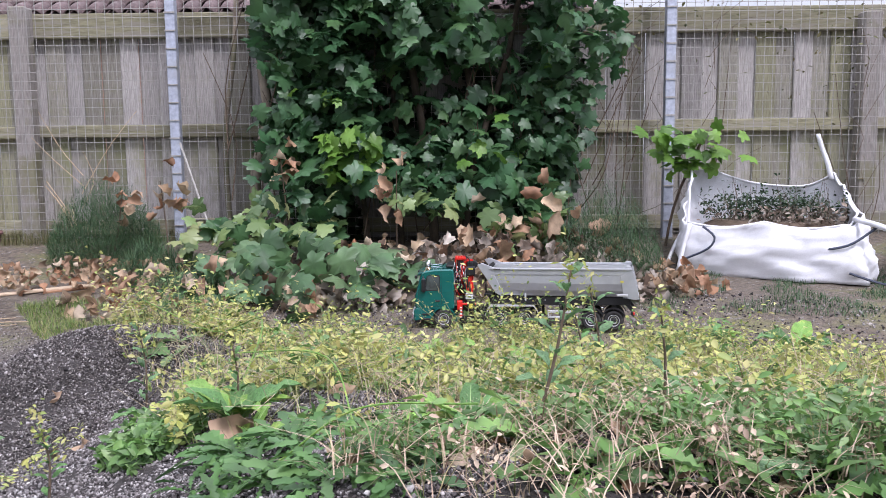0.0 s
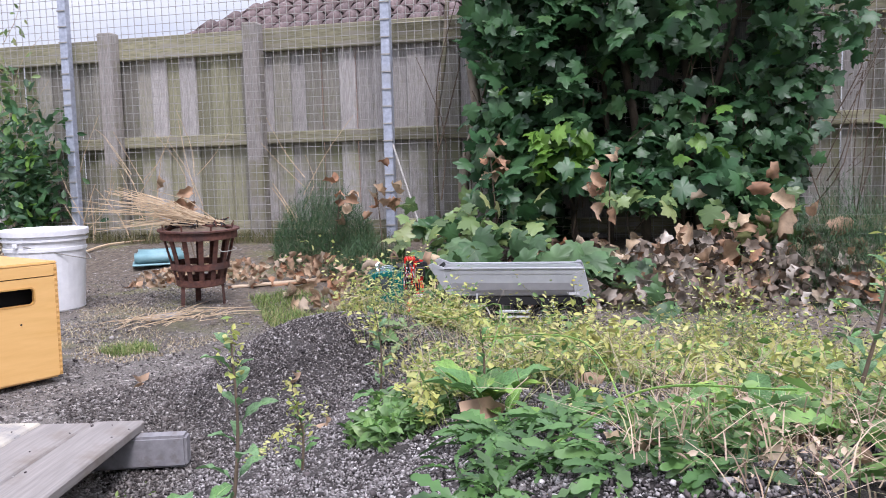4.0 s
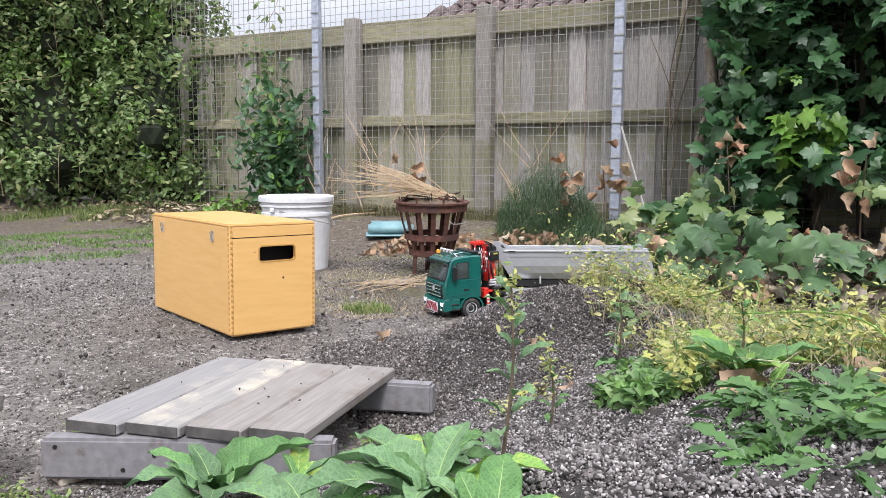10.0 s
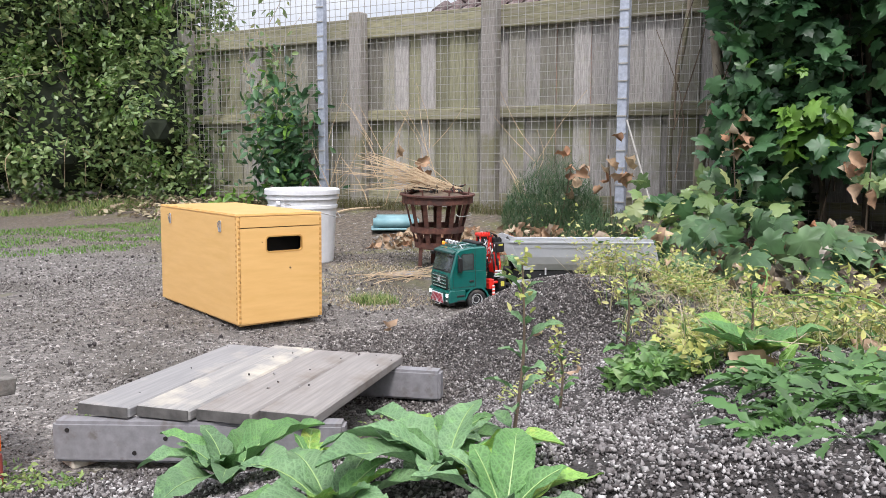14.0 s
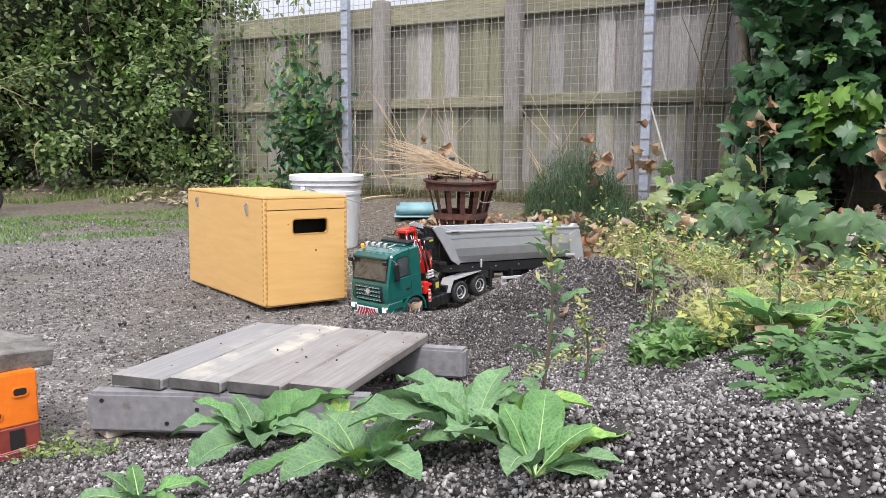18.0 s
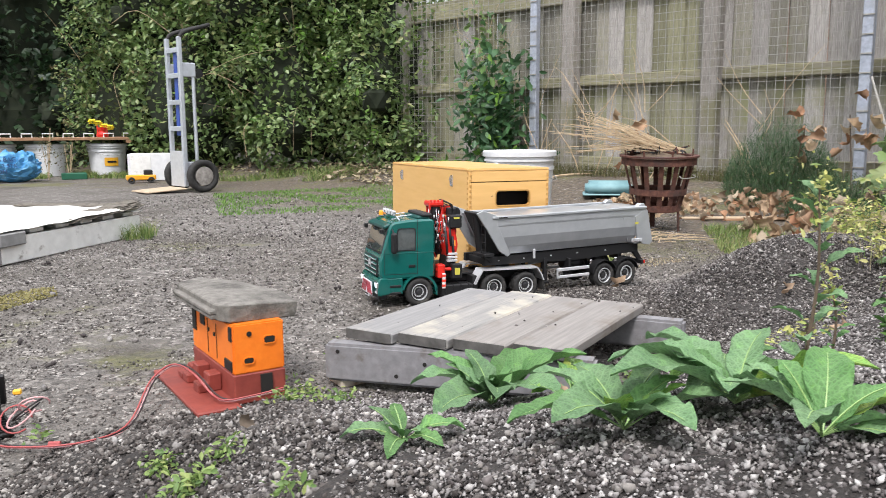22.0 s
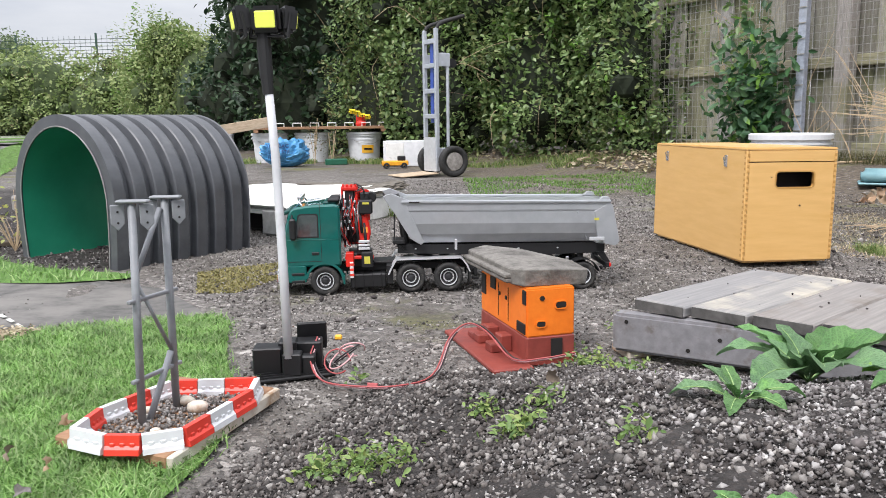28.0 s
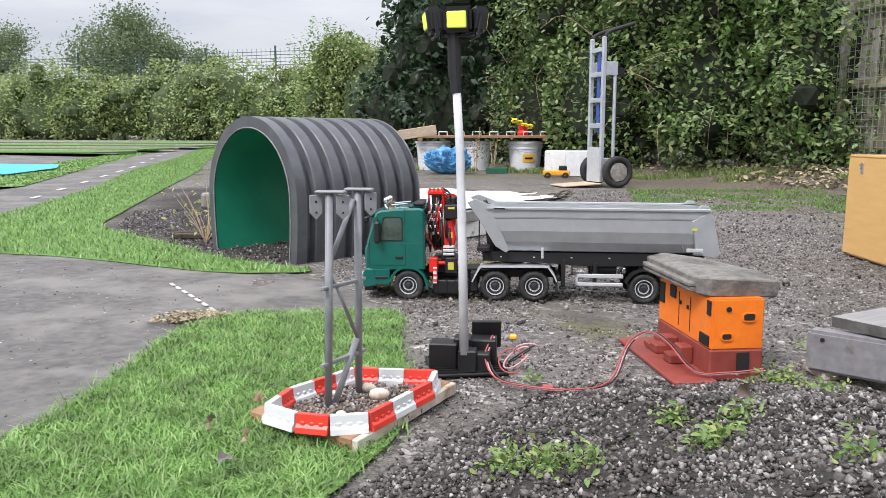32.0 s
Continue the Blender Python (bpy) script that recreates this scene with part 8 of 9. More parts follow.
    mat_of("clover_patch", [(1.10, 0.62), (1.2, 0.58), (1.3, 0.68), (1.27, 0.80), (1.15, 0.76)], 900, 0.020, "green_weed", 0.045, "small patch of clover on the gravel", keep=-0.4)
    mat_of("shoulder_weeds", [(1.05, 0.9), (1.3, 0.85), (1.6, 1.1), (1.75, 1.5), (1.5, 1.4), (1.25, 1.1)], 1300, 0.011, "yellow_weed", 0.05, "sparse yellow seedlings on the dark gravel", keep=0.12)
    for x, y, r, n in [(0.042, 0.773, 0.02, 150), (0.076, 0.753, 0.02, 150), (0.223, 0.78, 0.014, 150), (0.201, 0.866, 0.01, 80), (0.268, 0.837, 0.012, 60), (0.012, 0.795, 0.012, 70), (0.553, 1.453, 0.014, 60), (0.437, 1.264, 0.018, 70), (0.042, 1.194, 0.01, 30), (0.4, 1.19, 0.02, 80), (0.47, 1.17, 0.02, 80), (1.0, 1.12, 0.03, 90), (0.3, 0.62, 0.012, 40)]:
        q = rng.normal(size=(n, 3)) * (r, r, 0.011)
        p = np.c_[x + q[:, 0], y + q[:, 1], land(x + q[:, 0], y + q[:, 1]) + 0.004 + np.abs(q[:, 2])]
        tagged(new("seedling_patch", leafy("seedling_patch", p, 0.0085 * rng.uniform(0.6, 1.5, n), "seedling", (0, 0, 1.0), 0.7)), "small light green seedlings in the gravel", "weed", "seedlings", "stuff")
    # dry stalks lying over the weeds
    n = 3600
    xy = spread_in(back, n)
    z = land(xy[:, 0], xy[:, 1])
    a = rng.uniform(0, 6.28, n)
    ln = rng.uniform(0.02, 0.075, n)
    p0 = np.c_[xy, z + rng.uniform(0.01, 0.07, n)]
    p1 = p0 + np.c_[np.cos(a) * ln, np.sin(a) * ln, rng.uniform(-0.02, 0.07, n)]
    w = np.c_[-np.sin(a), np.cos(a), 0 * a] * 0.0007
    up = np.c_[0 * a, 0 * a, 0 * a + 0.0010]
    v = np.stack([p0 - w, p0 + w, p0 + up, p1 - w * 0.6, p1 + w * 0.6, p1 + up * 0.6], 1).reshape(-1, 3)
    k = (np.arange(n) * 6)[:, None]
    f = np.concatenate([k + np.array([[0, 1, 4, 3]]), k + np.array([[1, 2, 5, 4]]), k + np.array([[2, 0, 3, 5]])])
    tagged(new("dry_stalks", mesh_from("dry_stalks", v, f, "straw")), "dry straw-coloured stalks lying across the weeds", "straw", kind="stuff")
    for pts in ([(1.30, 0.62, 0.02), (1.5, 0.72, 0.13), (1.68, 1.0, 0.10), (1.72, 1.25, 0.12)], [(1.12, 0.28, 0.02), (1.3, 0.45, 0.10), (1.45, 0.75, 0.08)], [(1.0, 0.3, 0.02), (1.03, 0.22, 0.06), (1.06, 0.10, 0.06)]):
        q = [(x, y, level(x, y) + z) for x, y, z in pts]
        single("creeping_stem", pipe(curve_points(q, 16), 0.0012, 5), "dock_light", pose(0, 0, 0), "long yellow-green stem arching over the weeds", "stem", "creeping stems")
    for x, y, s, m_ in ((1.20, 0.525, 0.075, "dead_leaf"), (1.45, 1.86, 0.085, "dead_leaf"), (1.49, 1.27, 0.05, "dead_leaf"), (1.27, 0.93, 0.04, "dead_leaf"), (1.25, 0.97, 0.04, "grey_dead"), 
                        (2.2, -0.25, 0.06, "yellow_weed"), (1.42, 0.5, 0.05, "dead_leaf"), (0.66, 0.78, 0.03, "brown"), (0.31, 0.98, 0.03, "grey_dead"), (1.7, 0.35, 0.06, "dead_leaf"), (3.3, -0.55, 0.08, "dead_leaf")):
        litter_leaf(x, y, s, "dead_leaf" if m_ == "brown" else m_, rng.uniform(-15, 15))
    for x, y, s, m_ in ((-0.30, 0.86, 0.018, "dead_leaf"), (-0.36, 0.9, 0.02, "grey_dead"), (-0.33, 1.0, 0.025, "dead_leaf"), (-0.3, 0.79, 0.02, "dark_stone")):
        litter_leaf(x, y, s, m_, 0, 0.03)
    n = 700
    q = rng.normal(size=(n, 2)) * (0.032, 0.022)
    c, s = math.cos(0.5), math.sin(0.5)
    p = np.c_[-0.667 + c * q[:, 0] - s * q[:, 1], 1.531 + s * q[:, 0] + c * q[:, 1], 0.010 + rng.uniform(0, 0.008, n)]
    tagged(new("straw_litter", leafy("straw_litter", p, 0.011 * rng.uniform(0.5, 1.3, n), "straw", (0, 0, 2), 0.6)), "dry yellow straw litter at the road's edge", "straw", kind="stuff")
    small = thing("dry_shrub", pose(-1.13, 2.72, 0.0), "thin dry yellowing weed beside the tunnel", "weed")
    for k in range(14):
        e = Vector((rng.uniform(-0.1, 0.06), rng.uniform(-0.06, 0.08), rng.uniform(0.1, 0.26)))
        part("stem", pipe([(0, 0, 0), e * 0.5 + Vector((0.01, 0, 0)), e], 0.0018, 4, taper=0.4), "twig", small)
    p = rng.normal(size=(70, 3)) * (0.05, 0.05, 0.06) + (-0.02, 0, 0.10)
    part("leaves", leafy("leaves", p, 0.018 * rng.uniform(0.6, 1.3, 70), "yellow_weed", (0, 0, 1), 0.8), "", small)
    for x, y, h in ((-0.55, 8.3, 0.42), (-0.38, 8.4, 0.3)):
        w = thing("seeding_weed", pose(x, y, 0), "tall seeding weed in front of the table", "weed", "seeding weeds")
        for k in range(5):
            e = Vector((rng.uniform(-0.05, 0.05), 0, h * rng.uniform(0.7, 1.2)))
            part("stem", pipe([(0, 0, 0), e * 0.5, e], 0.004, 4), "twig", w)
        p = rng.normal(size=(160, 3)) * (0.04, 0.03, 0.1) + (0, 0, h * 0.7)
        part("seed_heads", leafy("seed_heads", p, 0.022 * rng.uniform(0.6, 1.3, 160), "dry_hedge", (0, 0, 1), 1.0), "", w)


def make_dead_leaves():
    """The long pile of cut and withered sycamore branches below the fence."""
    def pile(name, u0, u1, n0, n1, z1, count, size, mat, label, grow=1.0):
        u, n = rng.uniform(u0, u1, count), rng.uniform(n0, n1, count)
        p = np.c_[0.901 * n - 0.434 * u, 0.434 * n + 0.901 * u]
        mound = np.sin(np.pi * (u - u0) / (u1 - u0)) ** 0.5 * np.sin(np.pi * (n - n0) / (n1 - n0)) ** 0.6
        z = land(p[:, 0], p[:, 1]) + z1 * mound * rng.uniform(0.15, 1.05, count)
        keep = np.array([noise.noise((a * 3.7, b * 3.7, 6.1)) > -0.25 for a, b in zip(u, n)])
        where, big = np.c_[p, z][keep], size * rng.uniform(0.55, 1.25, keep.sum())
        me = maple_leaves(name, where, big, mat, (-0.5, -0.3, 0.7), 0.6, 0.4) if mat == "cut_leaf" else curled_leaves(name, where, big, mat)
        tagged(new(name, me), label, "dead leaves", kind="stuff")
    pile("withered_pile", -1.35, 0.35, 3.55, 4.35, 0.24, 900, 0.072, "grey_dead", "heap of grey curled withered leaves")
    pile("brown_pile", -1.45, 0.6, 3.6, 4.4, 0.28, 300, 0.072, "dead_leaf", "rusty brown withered leaves on the heap")
    pile("leaf_row", 0.5, 2.35, 3.75, 4.35, 0.13, 420, 0.055, "dead_leaf", "row of pale withered leaves along the fence")
    pile("green_cut_leaves", -0.35, 0.95, 3.35, 4.1, 0.30, 170, 0.125, "cut_leaf", "drooping green leaves on cut branches")
    pile("brown_row", 0.15, 1.3, 3.35, 4.0, 0.24, 190, 0.075, "dead_leaf", "brown leaves on cut branches behind the weeds")
    pile("pile_top", -1.2, -0.3, 3.8, 4.3, 0.52, 60, 0.12, "dead_leaf", "brown leaves on top of the pile")
    pile("bag_leaves", -1.6, -1.3, 3.6, 3.95, 0.14, 30, 0.07, "dead_leaf", "brown leaves hanging near the bag")
    for u, n, h in ((0.45, 4.3, 0.62), (2.15, 4.25, 0.36), (1.05, 4.2, 0.5), (-0.1, 4.1, 0.55), (1.45, 4.45, 0.4)):
        b = thing("cut_branch", pose(0, 0, 0), "cut branch with hanging withered leaves", "branch", "cut branches")
        a = Vector(on_fence(u, n, level(*on_fence(u, n, 0)[:2])))
        e = a + Vector((rng.uniform(-0.1, 0.1), rng.uniform(-0.15, 0.15), h))
        part("stem", pipe(curve_points([a, (a + e) / 2 + Vector((0.03, 0.02, 0)), e], 8), 0.005, 5, taper=0.5), "dark_twig", b)
        p = np.array(e) + rng.normal(size=(9, 3)) * (0.04, 0.05, 0.08) - (0, 0, 0.05)
        part("withered_leaves", curled_leaves("withered_leaves", p, 0.085 * rng.uniform(0.7, 1.2, 9), "dead_leaf"), "", b)
    stick = single("pale_stick", pipe([on_fence(1.15, 4.75, 0.70), on_fence(0.95, 4.6, 0.2)], 0.0055, 6), "grey_dead_wood", pose(0, 0, 0), "pale straight stick leaning in the fence", "stick")
    n = 900
    u, q = rng.uniform(3.4, 5.2, n), rng.uniform(4.3, 4.9, n)
    p = np.c_[0.901 * q - 0.434 * u, 0.434 * q + 0.901 * u]
    tagged(new("leaf_litter", leafy("leaf_litter", np.c_[p, land(p[:, 0], p[:, 1]) + rng.uniform(0.005, 0.05, n)], 0.05 * rng.uniform(0.5, 1.3, n), "straw", (0, 0, 1.5), 0.6)), "dry leaf litter below the corner fence", "leaf litter", kind="stuff")
    n = 1400
    x, y = rng.uniform(0.2, 2.4, n), rng.uniform(6.2, 8.4, n)
    near = np.abs(y - (9.4 - 1.15 * x)) < 0.35
    p = np.c_[x, y][near]
    tagged(new("hedge_litter", leafy("hedge_litter", np.c_[p, land(p[:, 0], p[:, 1]) + 0.02], 0.05 * rng.uniform(0.5, 1.3, len(p)), "straw", (0, 0, 1.5), 0.6)), "dry leaf litter along the hedge foot", "leaf litter", kind="stuff")


# ---- the model lorry ----
def mirrored(name, build, material, parent, label="", **kw):
    """The same part on both sides."""
    for s in (1, -1):
        own = build()
        if s < 0:
            bmesh.ops.scale(own, vec=(1, -1, 1), verts=own.verts)
        part(name, own, material, parent, label, **kw)


def slab_at(x0, x1, y0, y1, z0, z1, bevel=0.001):
    return block(x1 - x0, y1 - y0, z1 - z0, ((x0 + x1) / 2, (y0 + y1) / 2, (z0 + z1) / 2), bevel)


def side_plate(outline, y0, y1, bevel=0.0):
    own = prism(outline, y1 - y0, bevel)
    bmesh.ops.translate(own, vec=(0, (y0 + y1) / 2, 0), verts=own.verts)
    return own


WHEELS = []
R_WHEEL = 0.036


def road_wheel(parent, x, y, width):
    w = part("wheel", lathe(tyre_profile(R_WHEEL, 0.0215, width), 32), "tyre", parent, "black rubber tyre", m=pose(x, y, R_WHEEL))
    turned = Matrix.Rotation(radians(90), 4, "X")
    w.data.transform(turned)
    smooth(w.data)
    s = 1 if y > 0 else -1
    seat = Matrix.Translation((0, s * (width / 2 - 0.0085), 0)) @ Matrix.Rotation(radians(-90 * s), 4, "X")
    rim = lathe([(0.0215, -0.008), (0.0215, 0.0075), (0.0186, 0.004), (0.0165, 0.0004), (0.0085, 0.0004), (0.0075, 0.0042), (0.004, 0.0054), (0, 0.0054)], 28)
    bmesh.ops.transform(rim, matrix=seat, verts=rim.verts)
    part("rim", rim, "rim_dark", w, "pressed steel rim, its recess shade put into the colour", round_faces=False)
    for nm, prof in (("rim_lip", [(0.0216, 0.0070), (0.0216, 0.0090), (0.0199, 0.0090), (0.0193, 0.0052)]), ("nut_ring", [(0.0140, 0.0004), (0.0138, 0.0018), (0.0108, 0.0018), (0.0106, 0.0004)])):
        ring = lathe(prof, 28)
        bmesh.ops.transform(ring, matrix=seat, verts=ring.verts)
        part(nm, ring, "light_silver", w, "bright aluminium ring")
    nut = solid("wheel_nut", rod((0, 0, 0), (0, 0.0022 * s, 0), 0.0011, 6), "chrome")
    for k in range(10):
        a = 2 * math.pi * k / 10
        part("wheel_nut", nut, "", w, m=pose(0.0122 * math.cos(a), s * (width / 2 - 0.0074), 0.0122 * math.sin(a)))
    hole = solid("rim_hole", rod((0, 0, 0), (0, 0.0008 * s, 0), 0.0021, 8), "dark")
    for k in range(10):
        a = 2 * math.pi * (k + 0.5) / 10
        part("rim_hole", hole, "", w, m=pose(0.0165 * math.cos(a), s * (width / 2 - 0.0074), 0.0165 * math.sin(a)))
    tread = solid("tread_block", block(0.0045, width * 0.8, 0.0016), "tyre")
    for k in range(20):
        a = 18 * k
        part("tread_block", tread, "", w, m=Matrix.Rotation(radians(a), 4, "Y") @ pose(0, 0, R_WHEEL + 0.0002))
    WHEELS.append((w, x, y))
    return w


def make_tractor():
    t = thing("model_lorry", pose(0, 0, 0), "teal model tractor lorry with a folded red loading crane", "model lorry")
    cab = part("cab", prism([(-0.042, 0.072), (0.100, 0.072), (0.106, 0.082), (0.1065, 0.122), (0.101, 0.139), (0.082, 0.206), (0.077, 0.214), (0.069, 0.2195), (0.03, 0.2245), (-0.030, 0.2255), (-0.039, 0.223), (-0.042, 0.217)], 0.158, 0.005), "teal", t, "glossy teal cab")
    ang = math.degrees(math.atan2(0.0205, 0.072))
    part("windscreen", block(0.003, 0.136, 0.066, bevel=0.001), "glass", cab, "dark windscreen", m=pose(0.0915, 0, 0.174, 0, -ang, 0))
    part("windscreen_frame", block(0.002, 0.146, 0.076, bevel=0.001), "matt_black", cab, m=pose(0.0908, 0, 0.174, 0, -ang, 0))
    part("sun_visor", block(0.022, 0.146, 0.010, bevel=0.003), "dark_teal", cab, m=pose(0.085, 0, 0.216, 0, 22, 0))
    for s in (-1, 1):
        part("wiper", pipe([(0.1035, 0.01 * s, 0.141), (0.0985, 0.045 * s, 0.152)], 0.0012, 4), "matt_black", cab)
    win = [(0.014, 0.148), (0.067, 0.148), (0.064, 0.170), (0.057, 0.198), (0.052, 0.201), (0.018, 0.201), (0.014, 0.197)]
    mirrored("side_window_frame", lambda: side_plate([(x * 1.0 + (0.003 if x > 0.03 else -0.003), z + (0.003 if z > 0.17 else -0.003)) for x, z in win], 0.0785, 0.0796), "matt_black", cab)
    mirrored("side_window", lambda: side_plate(win, 0.0787, 0.0802), "glass", cab, "dark side window")
    for z0, z1, x in ((0.076, 0.225, 0.006), (0.086, 0.15, 0.094)):
        mirrored("door_seam", lambda: slab_at(x - 0.0005, x + 0.0005, 0.0785, 0.0795, z0, z1, 0), "dark", cab)
    mirrored("door_seam", lambda: slab_at(0.006, 0.094, 0.0785, 0.0795, 0.0855, 0.0865, 0), "dark", cab)
    mirrored("crease", lambda: slab_at(-0.04, 0.1, 0.078, 0.0797, 0.139, 0.1405, 0.0004), "teal", cab)
    mirrored("door_handle", lambda: slab_at(0.012, 0.03, 0.079, 0.0812, 0.102, 0.109), "black", cab, "black door handle")
    mirrored("mirror", lambda: joined(slab_at(0.064, 0.080, 0.084, 0.098, 0.142, 0.194, 0.004), joined(rod((0.074, 0.076, 0.203), (0.073, 0.092, 0.192), 0.0022, 5), rod((0.074, 0.076, 0.140), (0.073, 0.092, 0.146), 0.0018, 5))), "black", cab, "tall black wing mirror")
    mirrored("front_mirror", lambda: joined(slab_at(0.096, 0.106, 0.066, 0.082, 0.192, 0.204, 0.002), rod((0.085, 0.06, 0.214), (0.1, 0.07, 0.2), 0.0012, 5)), "black", cab)
    part("roof_hatch", slab_at(-0.035, 0.0, -0.055, 0.055, 0.230, 0.238, 0.003), "dark_teal", cab)
    part("air_deflector", slab_at(-0.041, -0.012, -0.06, 0.06, 0.236, 0.245, 0.003), "matt_black", cab)
    part("light_bar", pipe([(0.05, -0.065, 0.23), (0.056, -0.062, 0.2385), (0.056, 0.062, 0.2385), (0.05, 0.065, 0.23)], 0.0022, 6), "chrome", cab)
    for k in range(4):
        lamp = part("roof_lamp", lathe([(0, -0.006), (0.006, -0.004), (0.0072, 0.003), (0.0065, 0.004), (0, 0.004)], 14), "chrome", cab, "round chrome roof lamp", m=pose(0.058, -0.039 + 0.026 * k, 0.2475, 0, 90, 0))
        part("lens", lathe([(0, 0.0045), (0.0058, 0.0045), (0, 0.0052)], 12), "white", lamp)
    for s in (-1, 1):
        if s < 0:
            part("beacon", lathe([(0, 0), (0.006, 0), (0.006, 0.009), (0.004, 0.012), (0, 0.012)], 12), "amber", cab, "amber flashing beacon", m=pose(0.063, 0.058 * s, 0.233))
        part("air_horn", pipe([(0.045, 0.03 * s, 0.236), (0.005, 0.03 * s, 0.24)], 0.0022, 6, taper=0.5), "chrome", cab)
    for ob in cab.children:
        if ob.name.split(".")[0] in ("roof_hatch", "air_deflector", "light_bar", "roof_lamp", "beacon", "air_horn", "sun_visor"):
            ob.matrix_basis = Matrix.Translation((0, 0, -0.007)) @ ob.matrix_basis
    grille = part("grille", block(0.004, 0.118, 0.050, (0.1065, 0, 0.104), 0.002), "matt_black", t, "black radiator grille")
    for k in range(4):
        part("grille_bar", block(0.003, 0.112 - 0.006 * k, 0.0058, (0.1088, 0, 0.123 - 0.0122 * k), 0.001), "teal", grille)
        for j in range(9):
            part("grille_stud", block(0.0012, 0.007, 0.0022, (0.1105, -0.048 + 0.012 * j, 0.1215 - 0.0122 * k)), "light_silver", grille)
    part("round_emblem", lathe([(0.0105, -0.001), (0.0128, -0.001), (0.0128, 0.001), (0.0105, 0.001), (0.0105, -0.001)], 18), "chrome", grille, "round chrome emblem", m=pose(0.1115, 0, 0.110, 0, 90, 0))
    part("emblem_disc", rod((0.1105, 0, 0.110), (0.1112, 0, 0.110), 0.0085, 16), "light_silver", grille)
    bumper = part("bumper", prism([(0.072, 0.036), (0.108, 0.030), (0.1125, 0.036), (0.1125, 0.066), (0.106, 0.078), (0.085, 0.078)], 0.162, 0.003), "teal", t)
    part("bumper_lower", slab_at(0.085, 0.110, -0.074, 0.074, 0.022, 0.034, 0.002), "matt_black", bumper)
    for s in (-1, 1):
        h = part("headlamp", slab_at(0.1075, 0.1145, 0.067 * s - 0.0125, 0.067 * s + 0.0125, 0.050, 0.068, 0.003), "chrome", bumper, "headlamp in a chrome surround")
        part("lamp_glass", slab_at(0.1135, 0.1155, 0.068 * s - 0.008, 0.068 * s + 0.008, 0.053, 0.065, 0.002), "headlight", h, "lit headlamp")
        part("fog_lamp", slab_at(0.111, 0.1135, 0.062 * s - 0.007, 0.062 * s + 0.007, 0.036, 0.043, 0.001), "light_silver", bumper)
    plate = part("warning_board", block(0.003, 0.092, 0.036, (0.1185, 0.0, 0.046), 0.001), "white", bumper, "red and white striped warning board")
    for k in range(8):
        s = -1 if k < 4 else 1
        part("stripe", block(0.001, 0.0058, 0.039, bevel=0), "stripe_red", plate, m=pose(0.1204, -0.0385 + 0.011 * k, 0.046, 30 * s, 0, 0) @ Matrix.Diagonal((1, 1, 0.86, 1)))
    part("number_plate", block(0.002, 0.036, 0.009, (0.1185, 0, 0.026)), "white", bumper)
    part("plate_bar", block(0.001, 0.03, 0.004, (0.1197, 0, 0.026)), "dark", bumper)
    # wheel arches
    arch = lambda: lathe_arch(0.0425, 0.0485, 0.056, 0.081, 0.0, 10, 178)
    mirrored("wheel_arch", arch, "teal", t)
    mirrored("arch_flap", lambda: slab_at(-0.0495, -0.0445, 0.056, 0.081, 0.026, 0.05), "teal", t)
    mirrored("step_panel", lambda: slab_at(0.045, 0.088, 0.06, 0.0795, 0.034, 0.076, 0.002), "teal", t)
    for z in (0.034, 0.052):
        mirrored("step", lambda: slab_at(0.05, 0.082, 0.072, 0.0812, z, z + 0.006), "matt_black", t)
    mirrored("frame_rail", lambda: slab_at(-0.36, 0.09, 0.020, 0.027, 0.050, 0.068), "matt_black", t)
    for x in (-0.08, -0.17, -0.26, -0.35):
        part("cross_member", slab_at(x - 0.006, x + 0.006, -0.022, 0.022, 0.052, 0.066), "matt_black", t)
    mirrored("tank", lambda: slab_at(-0.150, -0.062, 0.036, 0.078, 0.016, 0.050, 0.003), "black", t, "black side tank")
    for x in (-0.14, -0.118, -0.096, -0.074):
        mirrored("tank_strap", lambda: slab_at(x, x + 0.003, 0.035, 0.0795, 0.015, 0.051, 0.001), "matt_black", t)
    mirrored("battery_box", lambda: slab_at(-0.168, -0.152, 0.03, 0.07, 0.022, 0.068), "matt_black", t)
    part("axle", rod((0, -0.06, R_WHEEL), (0, 0.06, R_WHEEL), 0.004, 8), "matt_black", t)
    for x in (-0.212, -0.306):
        part("axle", rod((x, -0.05, R_WHEEL), (x, 0.05, R_WHEEL), 0.005, 8), "matt_black", t)
        part("diff_housing", lathe([(0, -0.012), (0.012, -0.006), (0.012, 0.006), (0, 0.012)], 10), "matt_black", t, m=pose(x, 0, R_WHEEL))
    guard = [(-0.158, 0.046), (-0.166, 0.062), (-0.178, 0.082), (-0.338, 0.082), (-0.352, 0.062), (-0.358, 0.048), (-0.361, 0.048), (-0.355, 0.064), (-0.340, 0.0855), (-0.176, 0.0855), (-0.163, 0.064), (-0.155, 0.047)]
    mirrored("mudguard", lambda: side_plate(guard, 0.036, 0.082), "light_silver", t, "pale aluminium mudguard")
    mirrored("mud_flap", lambda: slab_at(-0.362, -0.358, 0.04, 0.08, 0.02, 0.05), "rubber", t)
    part("coupling_plate", lathe([(0, 0.085), (0.034, 0.085), (0.036, 0.089), (0.034, 0.092), (0, 0.092)], 20), "matt_black", t, m=pose(-0.255, 0, 0))
    part("catwalk", slab_at(-0.175, -0.12, -0.035, 0.035, 0.068, 0.073), "matt_black", t)
    part("rear_light_bar", slab_at(-0.368, -0.36, -0.07, 0.07, 0.05, 0.06), "matt_black", t)
